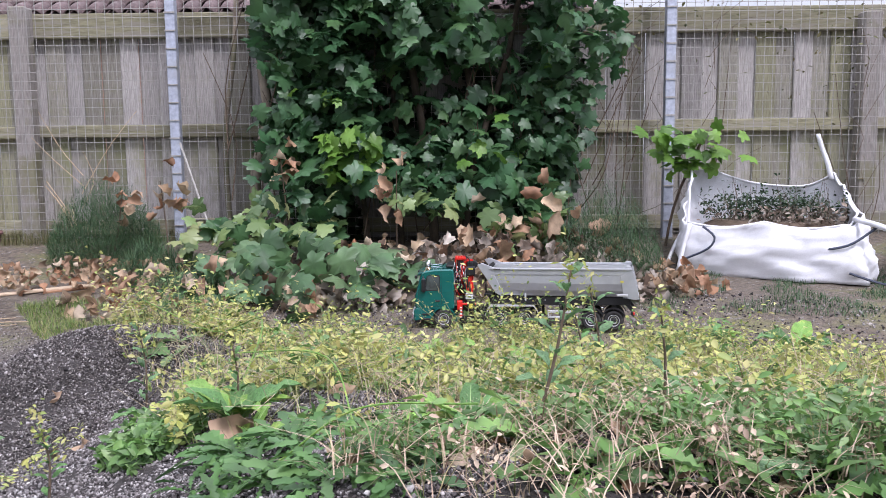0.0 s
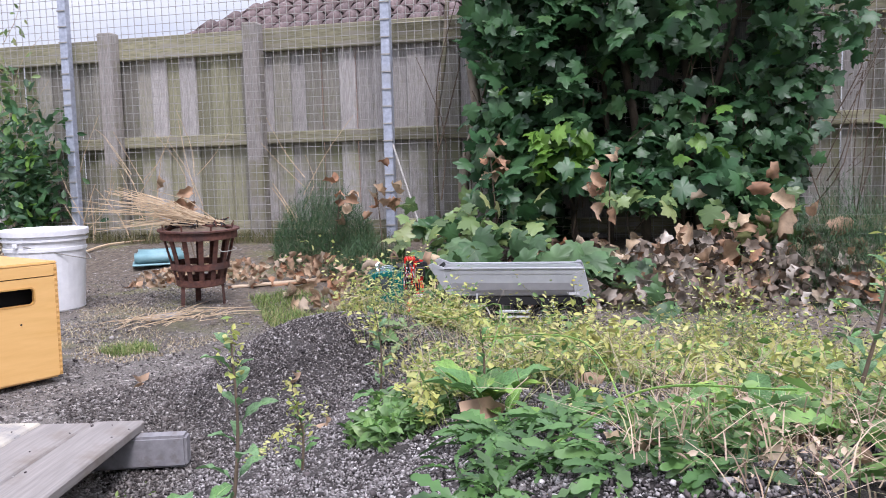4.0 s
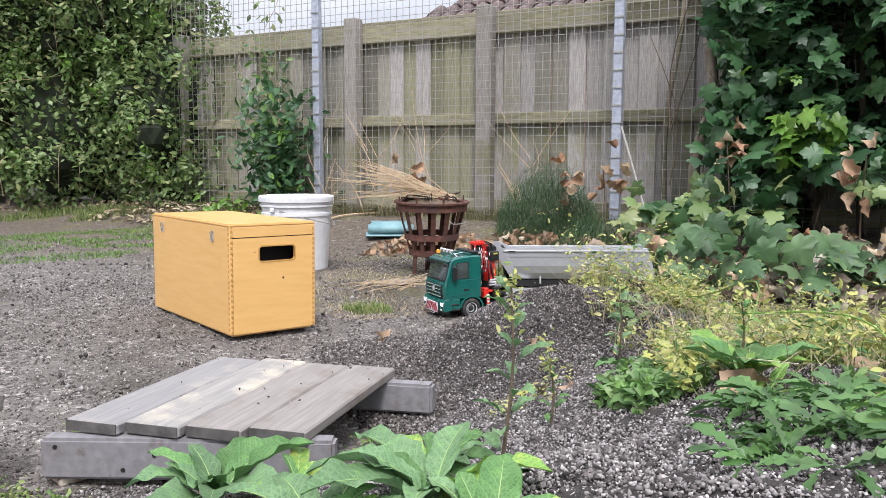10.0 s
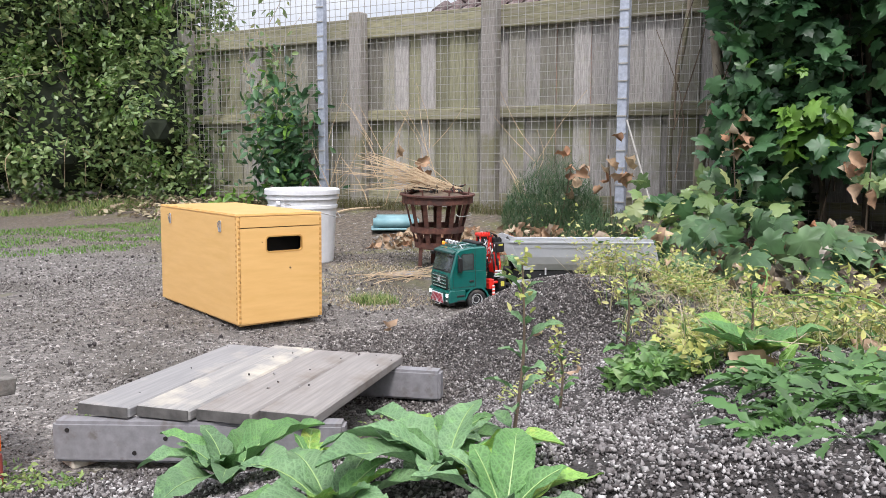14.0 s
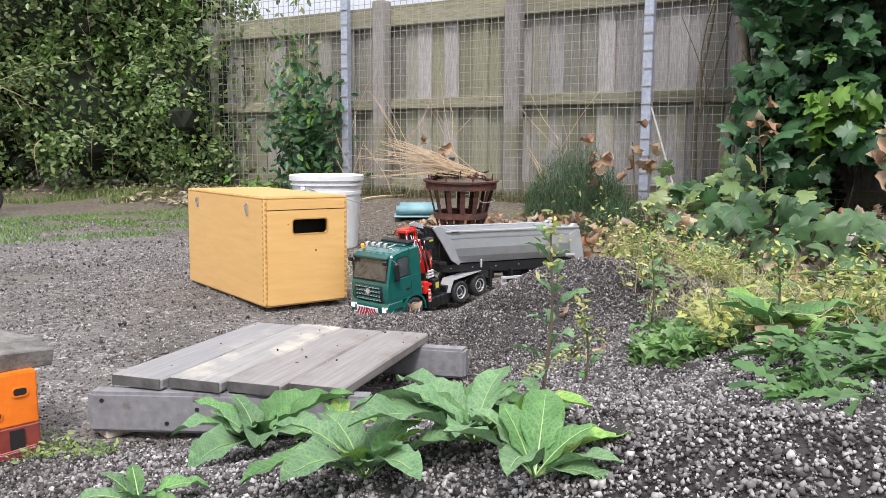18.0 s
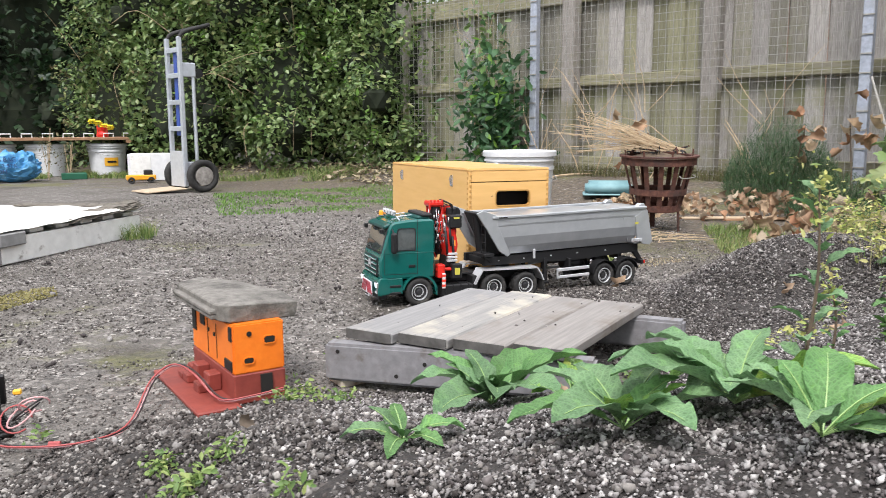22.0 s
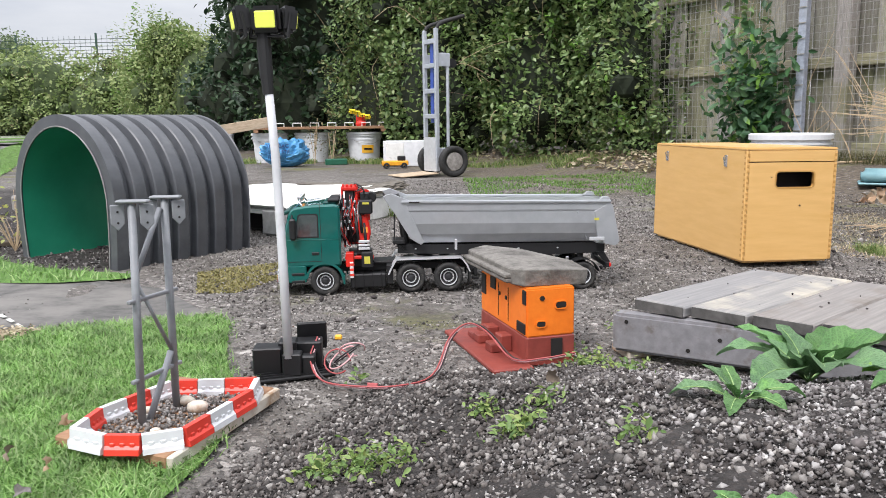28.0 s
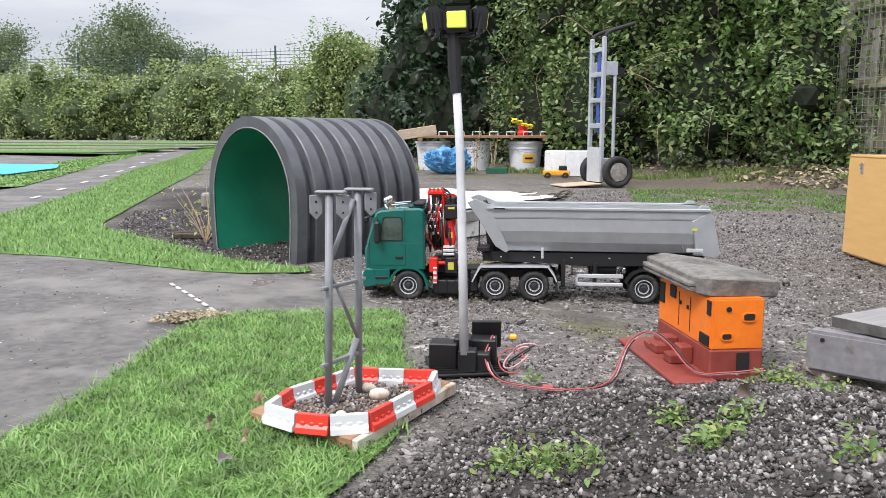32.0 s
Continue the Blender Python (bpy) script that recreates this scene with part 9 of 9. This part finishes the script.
    # crane
    crane = part("crane_base", slab_at(-0.115, -0.055, -0.05, 0.05, 0.062, 0.098, 0.003), "matt_black", t)
    part("crane_column", prism([(-0.098, 0.122), (-0.070, 0.122), (-0.068, 0.150), (-0.076, 0.195), (-0.096, 0.195), (-0.104, 0.150)], 0.05, 0.003), "red", crane, "bright red crane column", m=pose(-0.012, 0.03, 0))
    part("column_foot", prism([(-0.112, 0.095), (-0.078, 0.095), (-0.082, 0.124), (-0.108, 0.124)], 0.046, 0.002), "matt_black", crane, m=pose(0, 0.03, 0))
    for x, z0, z1, yy in ((-0.104, 0.100, 0.175, 0.0575), (-0.084, 0.128, 0.190, 0.0585), (-0.094, 0.150, 0.205, 0.0600)):
        part("ram", rod((x, yy, z0), (x + 0.004, yy - 0.004, z1), 0.0036, 8), "matt_black", crane, round_faces=True)
        part("ram_rod", rod((x + 0.004, yy - 0.004, z1), (x + 0.006, yy - 0.006, z1 + 0.022), 0.0018, 6), "chrome", crane, round_faces=True)
    part("winch_housing", lathe([(0, -0.012), (0.012, -0.012), (0.014, -0.008), (0.014, 0.008), (0.012, 0.012), (0, 0.012)], 16), "matt_black", crane, m=pose(-0.118, 0.02, 0.236, 90, 0, 0))
    part("crane_mast", block(0.026, 0.030, 0.050, (-0.102, 0.033, 0.203), 0.004), "red", crane)
    part("mast_head", block(0.022, 0.024, 0.022, (-0.103, 0.033, 0.238), 0.003), "matt_black", crane)
    part("main_boom", block(0.024, 0.034, 0.135, bevel=0.003), "matt_black", crane, "black folded inner boom", m=pose(-0.066, 0.004, 0.190, 0, 1.0, 0))
    for s in (-1, 1):
        part("boom_side", block(0.028, 0.006, 0.150, bevel=0.002), "red", crane, m=pose(-0.066, 0.004 + 0.022 * s, 0.186, 0, 1.0, 0)) if s < 0 else None
        part("boom_edge", block(0.005, 0.008, 0.150, bevel=0.0015), "red", crane, m=pose(-0.066 + 0.018 * s, 0.022, 0.186, 0, 1.0, 0))
    part("boom_head", block(0.043, 0.046, 0.014, bevel=0.004), "red", crane, m=pose(-0.065, 0.004, 0.259))
    for k in range(4):
        part("head_lug", block(0.005, 0.006, 0.007, (-0.081 + 0.0105 * k, 0.024, 0.2665), 0.001), "red", crane)
    part("folded_boom", block(0.020, 0.022, 0.13, bevel=0.003), "red", crane, m=pose(-0.088, -0.035, 0.185, 3, 0, 0))
    part("winch_drum", lathe([(0, -0.014), (0.014, -0.014), (0.014, -0.010), (0.010, -0.010), (0.010, 0.010), (0.014, 0.010), (0.014, 0.014), (0, 0.014)], 16), "red", crane, m=pose(-0.100, -0.012, 0.240, 90, 0, 20))
    part("control_box", slab_at(-0.122, -0.088, 0.036, 0.066, 0.198, 0.232, 0.003), "black", crane, "black control box")
    part("box_label", slab_at(-0.114, -0.098, 0.066, 0.0668, 0.222, 0.227, 0), "yellow_sticker", crane)
    part("sticker", slab_at(-0.108, -0.094, 0.0552, 0.0562, 0.15, 0.165, 0), "sticker", crane)
    for z in (0.108, 0.117, 0.126):
        part("valve_bank", slab_at(-0.112, -0.084, 0.048, 0.062, z, z + 0.006), "light_silver", crane)
    part("warning_sticker", slab_at(-0.112, -0.098, 0.0785, 0.0795, 0.076, 0.094, 0), "yellow_sticker", crane)
    part("sticker_back", slab_at(-0.119, -0.091, 0.06, 0.0785, 0.066, 0.104, 0.002), "matt_black", crane)
    part("tool_bracket", slab_at(-0.122, -0.05, 0.055, 0.07, 0.086, 0.094, 0.002), "red", crane)
    part("tool_bracket", slab_at(-0.072, -0.052, 0.05, 0.076, 0.068, 0.104, 0.002), "red", crane)
    rodp = part("striped_rod", slab_at(-0.071, -0.062, 0.078, 0.083, 0.042, 0.082, 0.001), "white", crane, "red and white striped support leg")
    for k in range(3):
        part("stripe", slab_at(-0.0715, -0.0615, 0.0778, 0.0834, 0.047 + 0.013 * k, 0.053 + 0.013 * k, 0), "red_plastic", rodp)
    hose_rng = random.Random(4)
    for k in range(34):
        x = -0.086 + 0.042 * hose_rng.random()
        y = 0.024 + 0.012 * hose_rng.random()
        top, low = hose_rng.uniform(0.205, 0.25), hose_rng.uniform(0.115, 0.175)
        mid = Vector((x + hose_rng.uniform(-0.014, 0.014), y + 0.008, (top + low) / 2))
        part("hose", pipe(curve_points([(x, y - 0.006, top), mid, (x + hose_rng.uniform(-0.008, 0.008), y - 0.004, low)], 10), 0.0016, 5), ("chrome", "matt_black", "matt_black", "light_silver", "red")[k % 5], crane)
    for k in range(16):
        part("hose_clip", block(0.005, 0.005, 0.007, (-0.083 + 0.0024 * k, 0.036 + 0.002 * (k % 3), 0.160 + 0.017 * ((k * 7) % 5)), 0.001), "chrome" if k % 2 else "light_silver", crane)
    for k in range(6):
        part("cable_loop", pipe(curve_points([(-0.08, 0.0 + 0.006 * k, 0.252), (-0.078 - 0.004 * k, 0.012 + 0.004 * k, 0.270 - 0.003 * k), (-0.1, 0.03 + 0.004 * k, 0.258), (-0.105, 0.04, 0.225)], 12), 0.0013, 5), "matt_black", crane)
    for x, w, yy in ((0.0, 0.024, 0.068), (-0.212, 0.036, 0.062), (-0.306, 0.036, 0.062)):
        for s in (1, -1):
            road_wheel(t, x, yy * s, w)
    return t


def lathe_arch(r0, r1, y0, y1, x, a0, a1):
    own = bmesh.new()
    rows = []
    for k in range(17):
        a = radians(a0 + (a1 - a0) * k / 16)
        rows.append([own.verts.new((x + r * math.cos(a), y, R_WHEEL + r * math.sin(a))) for r, y in ((r0, y0), (r1, y0), (r1, y1), (r0, y1))])
    for p, q in zip(rows, rows[1:]):
        for i in range(4):
            own.faces.new((p[i], p[(i + 1) % 4], q[(i + 1) % 4], q[i]))
    own.faces.new(rows[0]), own.faces.new(rows[-1][::-1])
    return own


def make_trailer():
    t = thing("tipper_trailer", pose(0, 0, 0), "silver-grey model tipper trailer with a black chassis", "model trailer")
    half = [(0.084, 0.226), (0.084, 0.206), (0.082, 0.203), (0.082, 0.172), (0.074, 0.146), (0.060, 0.124), (0.030, 0.119)]
    ring = half + [(-y, z) for y, z in half[::-1]]
    fx = lambda z: 0.010 + 0.055 * (z - 0.119) / 0.107
    bx = lambda z: -0.420 - 0.036 * (z - 0.119) / 0.107
    own = bmesh.new()
    stations = []
    for k in range(8):
        s = k / 7
        stations.append([own.verts.new((fx(z) + (bx(z) - fx(z)) * s, y, z)) for y, z in ring])
    for p, q in zip(stations, stations[1:]):
        for i in range(len(ring) - 1):
            own.faces.new((p[i], p[i + 1], q[i + 1], q[i]))
    own.faces.new(stations[0])
    own.faces.new(stations[-1][::-1])
    body = part("tipping_body", own, "silver", t, "silver-grey steel half-round body")
    th = body.modifiers.new("plate", "SOLIDIFY")
    th.thickness, th.offset = 0.0025, 1.0
    mirrored("top_rail", lambda: prism_bar((0.066, 0.086, 0.2255), (-0.456, 0.086, 0.2255), 0.007, 0.009), "silver", body)
    mirrored("side_rail", lambda: prism_bar((0.052, 0.0845, 0.2045), (-0.44, 0.0845, 0.2045), 0.004, 0.0025), "silver", body)
    mirrored("front_lip", lambda: side_plate([(0.112, 0.239), (0.092, 0.2465), (0.046, 0.229), (0.052, 0.212), (0.010, 0.126), (0.018, 0.119), (0.044, 0.135), (0.082, 0.196)], 0.0805, 0.0865, 0.0008), "silver", body)
    mirrored("side_frame", lambda: prism_bar((-0.372, 0.0838, 0.2), (-0.402, 0.0675, 0.127), 0.004, 0.004), "silver", body)
    mirrored("rear_panel", lambda: side_plate([(-0.452, 0.222), (-0.415, 0.2), (-0.425, 0.135), (-0.445, 0.118), (-0.472, 0.114), (-0.482, 0.124), (-0.462, 0.215)], 0.0795, 0.0865, 0.001), "silver", body)
    mirrored("rivet_plate", lambda: slab_at(-0.442, -0.404, 0.0845, 0.088, 0.127, 0.136, 0.001), "light_silver", body)
    lid = bmesh.new()
    rows = [[lid.verts.new((x, 0.082 * v, 0.2235 + 0.004 * (1 - v * v) + 0.0012 * math.sin(40 * x))) for v in (-1, -0.6, -0.2, 0.2, 0.6, 1)] for x in np.linspace(0.058, -0.452, 22)]
    for p, q in zip(rows, rows[1:]):
        for i in range(5):
            lid.faces.new((p[i], p[i + 1], q[i + 1], q[i]))
    cover_sheet = part("load_cover", lid, "silver", body, "grey sheet drawn over the load", round_faces=True)
    cover_sheet.modifiers.new("sheet", "SOLIDIFY").thickness = 0.0015
    part("tail_chute", prism([(-0.425, 0.119), (-0.482, 0.1145), (-0.482, 0.1175), (-0.425, 0.1225)], 0.15), "silver", body)
    mirrored("hinge_lug", lambda: side_plate([(-0.425, 0.227), (-0.437, 0.237), (-0.452, 0.236), (-0.456, 0.227)], 0.066, 0.082, 0.001), "silver", body)
    mirrored("maker_plate", lambda: slab_at(-0.427, -0.415, 0.0866, 0.0873, 0.178, 0.184, 0), "yellow_sticker", body)
    mirrored("name_bar", lambda: slab_at(0.022, 0.048, 0.0912, 0.092, 0.2235, 0.2265, 0), "dark", body)
    part("front_frame", prism([(0.078, 0.232), (0.070, 0.236), (0.012, 0.125), (0.022, 0.118)], 0.10, 0.001), "matt_black", body, "black front frame and ram cover")
    part("tipping_ram", rod((0.052, 0, 0.10), (0.068, 0, 0.222), 0.010, 12), "matt_black", t)
    # chassis
    mirrored("chassis_beam", lambda: side_plate([(0.075, 0.094), (0.075, 0.116), (-0.452, 0.119), (-0.452, 0.092), (-0.20, 0.084), (-0.06, 0.092)], 0.044, 0.058, 0.001), "matt_black", t)
    for x in (0.06, -0.05, -0.15, -0.25, -0.35, -0.44):
        part("cross_member", slab_at(x - 0.006, x + 0.006, -0.045, 0.045, 0.094, 0.112), "matt_black", t)
    for x in (0.03, -0.05, -0.14, -0.23, -0.33):
        mirrored("marker_lamp", lambda: slab_at(x - 0.0022, x + 0.0022, 0.058, 0.0592, 0.104, 0.1065, 0), "light_silver", t)
    mirrored("side_stake", lambda: slab_at(-0.072, -0.066, 0.078, 0.084, 0.106, 0.132), "light_silver", t)
    mirrored("landing_leg", lambda: joined(slab_at(-0.126, -0.116, 0.05, 0.062, 0.036, 0.1, 0.001), slab_at(-0.130, -0.112, 0.048, 0.064, 0.028, 0.034, 0.001)), "matt_black", t)
    mirrored("side_guard", lambda: joined(joined(slab_at(-0.262, -0.150, 0.070, 0.075, 0.060, 0.069, 0.001), slab_at(-0.262, -0.150, 0.070, 0.075, 0.040, 0.048, 0.001)), slab_at(-0.155, -0.150, 0.070, 0.075, 0.04, 0.069, 0.001)), "light_silver", t, "silver side guard rails")
    mirrored("guard_bracket", lambda: slab_at(-0.200, -0.192, 0.046, 0.071, 0.044, 0.094, 0.001), "matt_black", t)
    for x in (-0.311, -0.391):
        mirrored("mudguard", lambda: lathe_arch(0.0425, 0.0445, 0.05, 0.084, x, 15, 165), "matt_black", t)
        part("axle", rod((x, -0.05, R_WHEEL), (x, 0.05, R_WHEEL), 0.005, 8), "matt_black", t)
        mirrored("spring_hanger", lambda: slab_at(x - 0.008, x + 0.008, 0.036, 0.05, 0.05, 0.095, 0.002), "matt_black", t)
    for x in (-0.262, -0.35):
        mirrored("bright_clip", lambda: slab_at(x - 0.005, x + 0.004, 0.078, 0.083, 0.073, 0.086, 0.002), "chrome", t)
    part("rear_bumper", slab_at(-0.462, -0.452, -0.075, 0.075, 0.056, 0.068, 0.001), "matt_black", t)
    mirrored("tail_frame", lambda: side_plate([(-0.43, 0.094), (-0.45, 0.094), (-0.468, 0.066), (-0.455, 0.066)], 0.05, 0.06), "matt_black", t)
    mirrored("tail_lamp", lambda: slab_at(-0.466, -0.460, 0.055, 0.076, 0.058, 0.067, 0.001), "red", t, "red tail lamp")
    mirrored("air_tank", lambda: rod((-0.19, 0.035, 0.075), (-0.25, 0.035, 0.075), 0.012, 12), "matt_black", t)
    # ladder and platform at the front
    for y in (0.058, 0.078):
        part("ladder_rail", rod((0.083, y, 0.118), (0.083, y, 0.205), 0.0013, 5), "matt_black", t)
    part("ladder_rail", rod((0.083, 0.058, 0.205), (0.083, 0.078, 0.205), 0.0013, 5), "matt_black", t)
    for z in (0.14, 0.16, 0.18):
        part("rung", rod((0.083, 0.058, z), (0.083, 0.078, z), 0.0012, 5), "matt_black", t)
    part("platform", slab_at(0.058, 0.088, 0.02, 0.082, 0.122, 0.130, 0.001), "matt_black", t)
    part("platform_strut", rod((0.08, 0.07, 0.122), (0.05, 0.055, 0.098), 0.002, 5), "matt_black", t)
    for x in (-0.311, -0.391):
        for s in (1, -1):
            road_wheel(t, x, 0.066 * s, 0.030)
    return t


def prism_bar(a, b, high, wide):
    a, b = Vector(a), Vector(b)
    own = block((b - a).length, wide, high, bevel=min(high, wide) * 0.2)
    d = (b - a).normalized()
    bmesh.ops.transform(own, matrix=Matrix.Translation((a + b) / 2) @ Matrix.Rotation(math.atan2(d.y, d.x), 4, "Z") @ Matrix.Rotation(-math.asin(d.z), 4, "Y"), verts=own.verts)
    return own


def make_buggy():
    b = thing("model_offroader", pose(-2.55, 3.87, 0), "black model off-road pickup on large knobbly tyres", "model car")
    part("body", prism([(-0.23, 0.105), (0.22, 0.105), (0.235, 0.14), (0.215, 0.165), (0.07, 0.175), (0.03, 0.245), (-0.08, 0.245), (-0.10, 0.175), (-0.235, 0.175)], 0.19, 0.01), "black", b)
    part("chassis", slab_at(-0.20, 0.20, -0.05, 0.05, 0.07, 0.105), "matt_black", b)
    part("bumper", pipe([(0.22, -0.09, 0.12), (0.255, -0.07, 0.125), (0.255, 0.07, 0.125), (0.22, 0.09, 0.12)], 0.009, 6), "grey_plastic", b, "grey tube bumper")
    part("rear_bumper", pipe([(-0.22, -0.09, 0.13), (-0.26, -0.07, 0.135), (-0.26, 0.07, 0.135), (-0.22, 0.09, 0.13)], 0.009, 6), "grey_plastic", b, "grey tube bumper")
    for s in (-1, 1):
        part("roll_bar", pipe([(-0.08, 0.085 * s, 0.245), (-0.15, 0.085 * s, 0.22), (-0.225, 0.085 * s, 0.175)], 0.006, 6), "matt_black", b)
        part("side_window", slab_at(-0.07, 0.02, 0.095 * s - 0.001, 0.095 * s + 0.001, 0.185, 0.232, 0), "glass", b)
        part("tail_lamp", slab_at(-0.238, -0.232, 0.075 * s - 0.012, 0.075 * s + 0.012, 0.145, 0.163), "red", b)
    for x in (-0.155, 0.155):
        for s in (-1, 1):
            w = part("wheel", lathe(tyre_profile(0.066, 0.034, 0.055), 24), "tyre", b, m=pose(x, 0.105 * s, 0.066))
            w.data.transform(Matrix.Rotation(radians(90), 4, "X"))
            part("rim", rod((0, -0.02, 0), (0, 0.02, 0), 0.030, 16), "matt_black", w)
            part("bead_ring", rod((0, 0.020 * s, 0), (0, 0.024 * s, 0), 0.033, 16), "red_plastic", w, "red bead ring")
            part("hub_cap", rod((0, 0.024 * s, 0), (0, 0.027 * s, 0), 0.024, 16), "matt_black", w)
            knob = solid("tread_knob", block(0.013, 0.05, 0.007), "tyre")
            for k in range(14):
                part("tread_knob", knob, "", w, m=Matrix.Rotation(radians(360 / 14 * k), 4, "Y") @ pose(0, 0, 0.0675))
    return b
# ---- build ----
make_ground()
make_road()
make_stones()
make_grass()
make_mesh_fence()
make_house()
make_hedges()
make_far_fence()
make_maple()
make_climbers()
make_crate()
make_deck()
make_generator()
make_mast()
make_tower()
make_tunnel()
make_pallet()
bucket("lidded_bucket", pose(1.895, 3.37, 0, 0, 0, 25), 0.165, 0.343, "large white plastic bucket with a closed lid")
make_fire_basket()
make_basin()
make_bag()
make_sack_truck()
make_table()
make_heap_plants()
make_dead_leaves()
lorry = make_tractor()
lorry_wheels = list(WHEELS)
WHEELS.clear()
trailer = make_trailer()
trailer_wheels = list(WHEELS)
buggy = make_buggy()
make_fence()

# seconds, x, y, z, heading, nose up, trailer's heading, trailer's nose up
DRIVE = [
    (0.0, 3.105, 1.130, -0.042, 113, -0.5, 103, -0.8),
    (1.0, 3.000, 1.360, -0.042, 116, 0.0, 108, -0.4),
    (2.0, 2.875, 1.575, -0.042, 120, 0.5, 113, 0.0),
    (3.0, 2.725, 1.785, -0.042, 124, 0.0, 117, 0.0),
    (4.0, 2.565, 1.978, -0.043, 129, -0.4, 121, 0.0),
    (5.0, 2.405, 2.135, -0.045, 137, -0.2, 126, -0.3),
    (6.0, 2.268, 2.248, -0.047, 149, 0.0, 131, -0.6),
    (7.0, 2.134, 2.280, -0.051, 161, -0.3, 135, -0.8),
    (7.4, 2.045, 2.259, -0.051, 167.5, -0.8, 138, -0.7),
    (7.8, 2.016, 2.241, -0.050, 170.5, -1.1, 139.5, -0.6),
    (9.0, 2.014, 2.239, -0.050, 171, -1.1, 139.6, -0.6),
    (13.9, 2.013, 2.239, -0.050, 171, -1.1, 139.7, -0.6),
    (14.6, 1.975, 2.268, -0.049, 171.5, -1.5, 142, 0.4),
    (15.5, 1.864, 2.282, -0.046, 174.5, -2.1, 147, 1.3),
    (16.0, 1.786, 2.246, -0.045, 179, -2.8, 152, 1.5),
    (17.0, 1.648, 2.139, -0.048, 187.5, -5.2, 161.5, 0.8),
    (18.0, 1.490, 2.021, -0.047, 194, -6.5, 175, 0.6),
    (19.0, 1.315, 1.944, -0.034, 191.5, -4.2, 186, -1.6),
    (20.0, 1.157, 1.915, -0.019, 185.5, -1.2, 193, -3.6),
    (21.0, 0.998, 1.936, -0.009, 182, 0.8, 191, -2.7),
    (22.0, 0.866, 1.960, -0.011, 179.5, 0.8, 186, -0.4),
    (23.0, 0.728, 1.985, -0.010, 177, 0.3, 181.5, 0.6),
    (24.0, 0.566, 1.998, -0.009, 176, 0.3, 178.5, 0.4),
    (25.0, 0.395, 2.008, -0.009, 176.5, -0.3, 178, 0.3),
    (26.0, 0.236, 2.012, -0.011, 177, -0.6, 178.3, 0.3),
    (27.0, 0.085, 2.010, -0.012, 177.6, -0.7, 178.7, 0.4),
    (28.0, -0.050, 2.003, -0.012, 179, -0.6, 179.8, 0.9),
    (29.0, -0.184, 1.973, -0.012, 180.3, -0.6, 180.6, 0.9),
    (29.6, -0.242, 1.956, -0.012, 181, -0.6, 181.5, 0.5),
    (30.0, -0.259, 1.951, -0.012, 181, -0.6, 181.8, 0.3),
    (32.0, -0.260, 1.950, -0.012, 181, -0.6, 181.6, 0.2),
]


def drive_at(t):
    """The lorry's row at a time, smoothly between the rows."""
    ts = [r[0] for r in DRIVE]
    i = min(max(int(np.searchsorted(ts, t, "right")) - 1, 0), len(DRIVE) - 2)
    a, b = DRIVE[i], DRIVE[i + 1]
    k = (t - a[0]) / (b[0] - a[0])
    before, after = DRIVE[max(i - 1, 0)], DRIVE[min(i + 2, len(DRIVE) - 1)]
    out = []
    for j in range(1, 8):
        ma = (b[j] - before[j]) / max(b[0] - before[0], 1e-6) * (b[0] - a[0])
        mb = (after[j] - a[j]) / max(after[0] - a[0], 1e-6) * (b[0] - a[0])
        if abs(a[j] - b[j]) < 0.004:
            ma = mb = 0
        out.append((2 * k ** 3 - 3 * k * k + 1) * a[j] + (k ** 3 - 2 * k * k + k) * ma + (3 * k * k - 2 * k ** 3) * b[j] + (k ** 3 - k * k) * mb)
    return out


def motions():
    lorry_rows, trailer_rows, rolled = [], [], []
    way_gone, last = 0.0, None
    for k in range(161):
        t = k * 0.2
        x, y, z, head, nose, head2, nose2 = drive_at(t)
        m = pose(x, y, z, 0, -nose, head)
        pin = m @ Vector((-0.255, 0, 0.1))
        lorry_rows.append((t, m))
        trailer_rows.append((t, pose(pin.x, pin.y, pin.z, 0, -nose2, head2) @ pose(0, 0, -0.1)))
        here = Vector((x, y, z))
        way_gone += 0 if last is None else (here - last).length
        last = here
        rolled.append((t, math.degrees(way_gone / R_WHEEL)))
    walk(lorry, lorry_rows)
    walk(trailer, trailer_rows)
    for w, x, y in lorry_wheels:
        walk(w, [(t, pose(x, y, R_WHEEL, 0, a, 0)) for t, a in rolled])
    for w, x, y in trailer_wheels:
        walk(w, [(t, pose(x, y, R_WHEEL, 0, a, 0)) for t, a in rolled])
    bug = [(0.0, -2.53, 3.99), (29.0, -2.53, 3.99), (29.5, -2.56, 3.93), (30.0, -2.64, 3.82), (30.5, -2.76, 3.70), (31.0, -2.91, 3.57), (32.0, -3.24, 3.31)]
    walk(buggy, [(t, pose(x, y, 0.006, 0, 0, 225)) for t, x, y in bug])


motions()
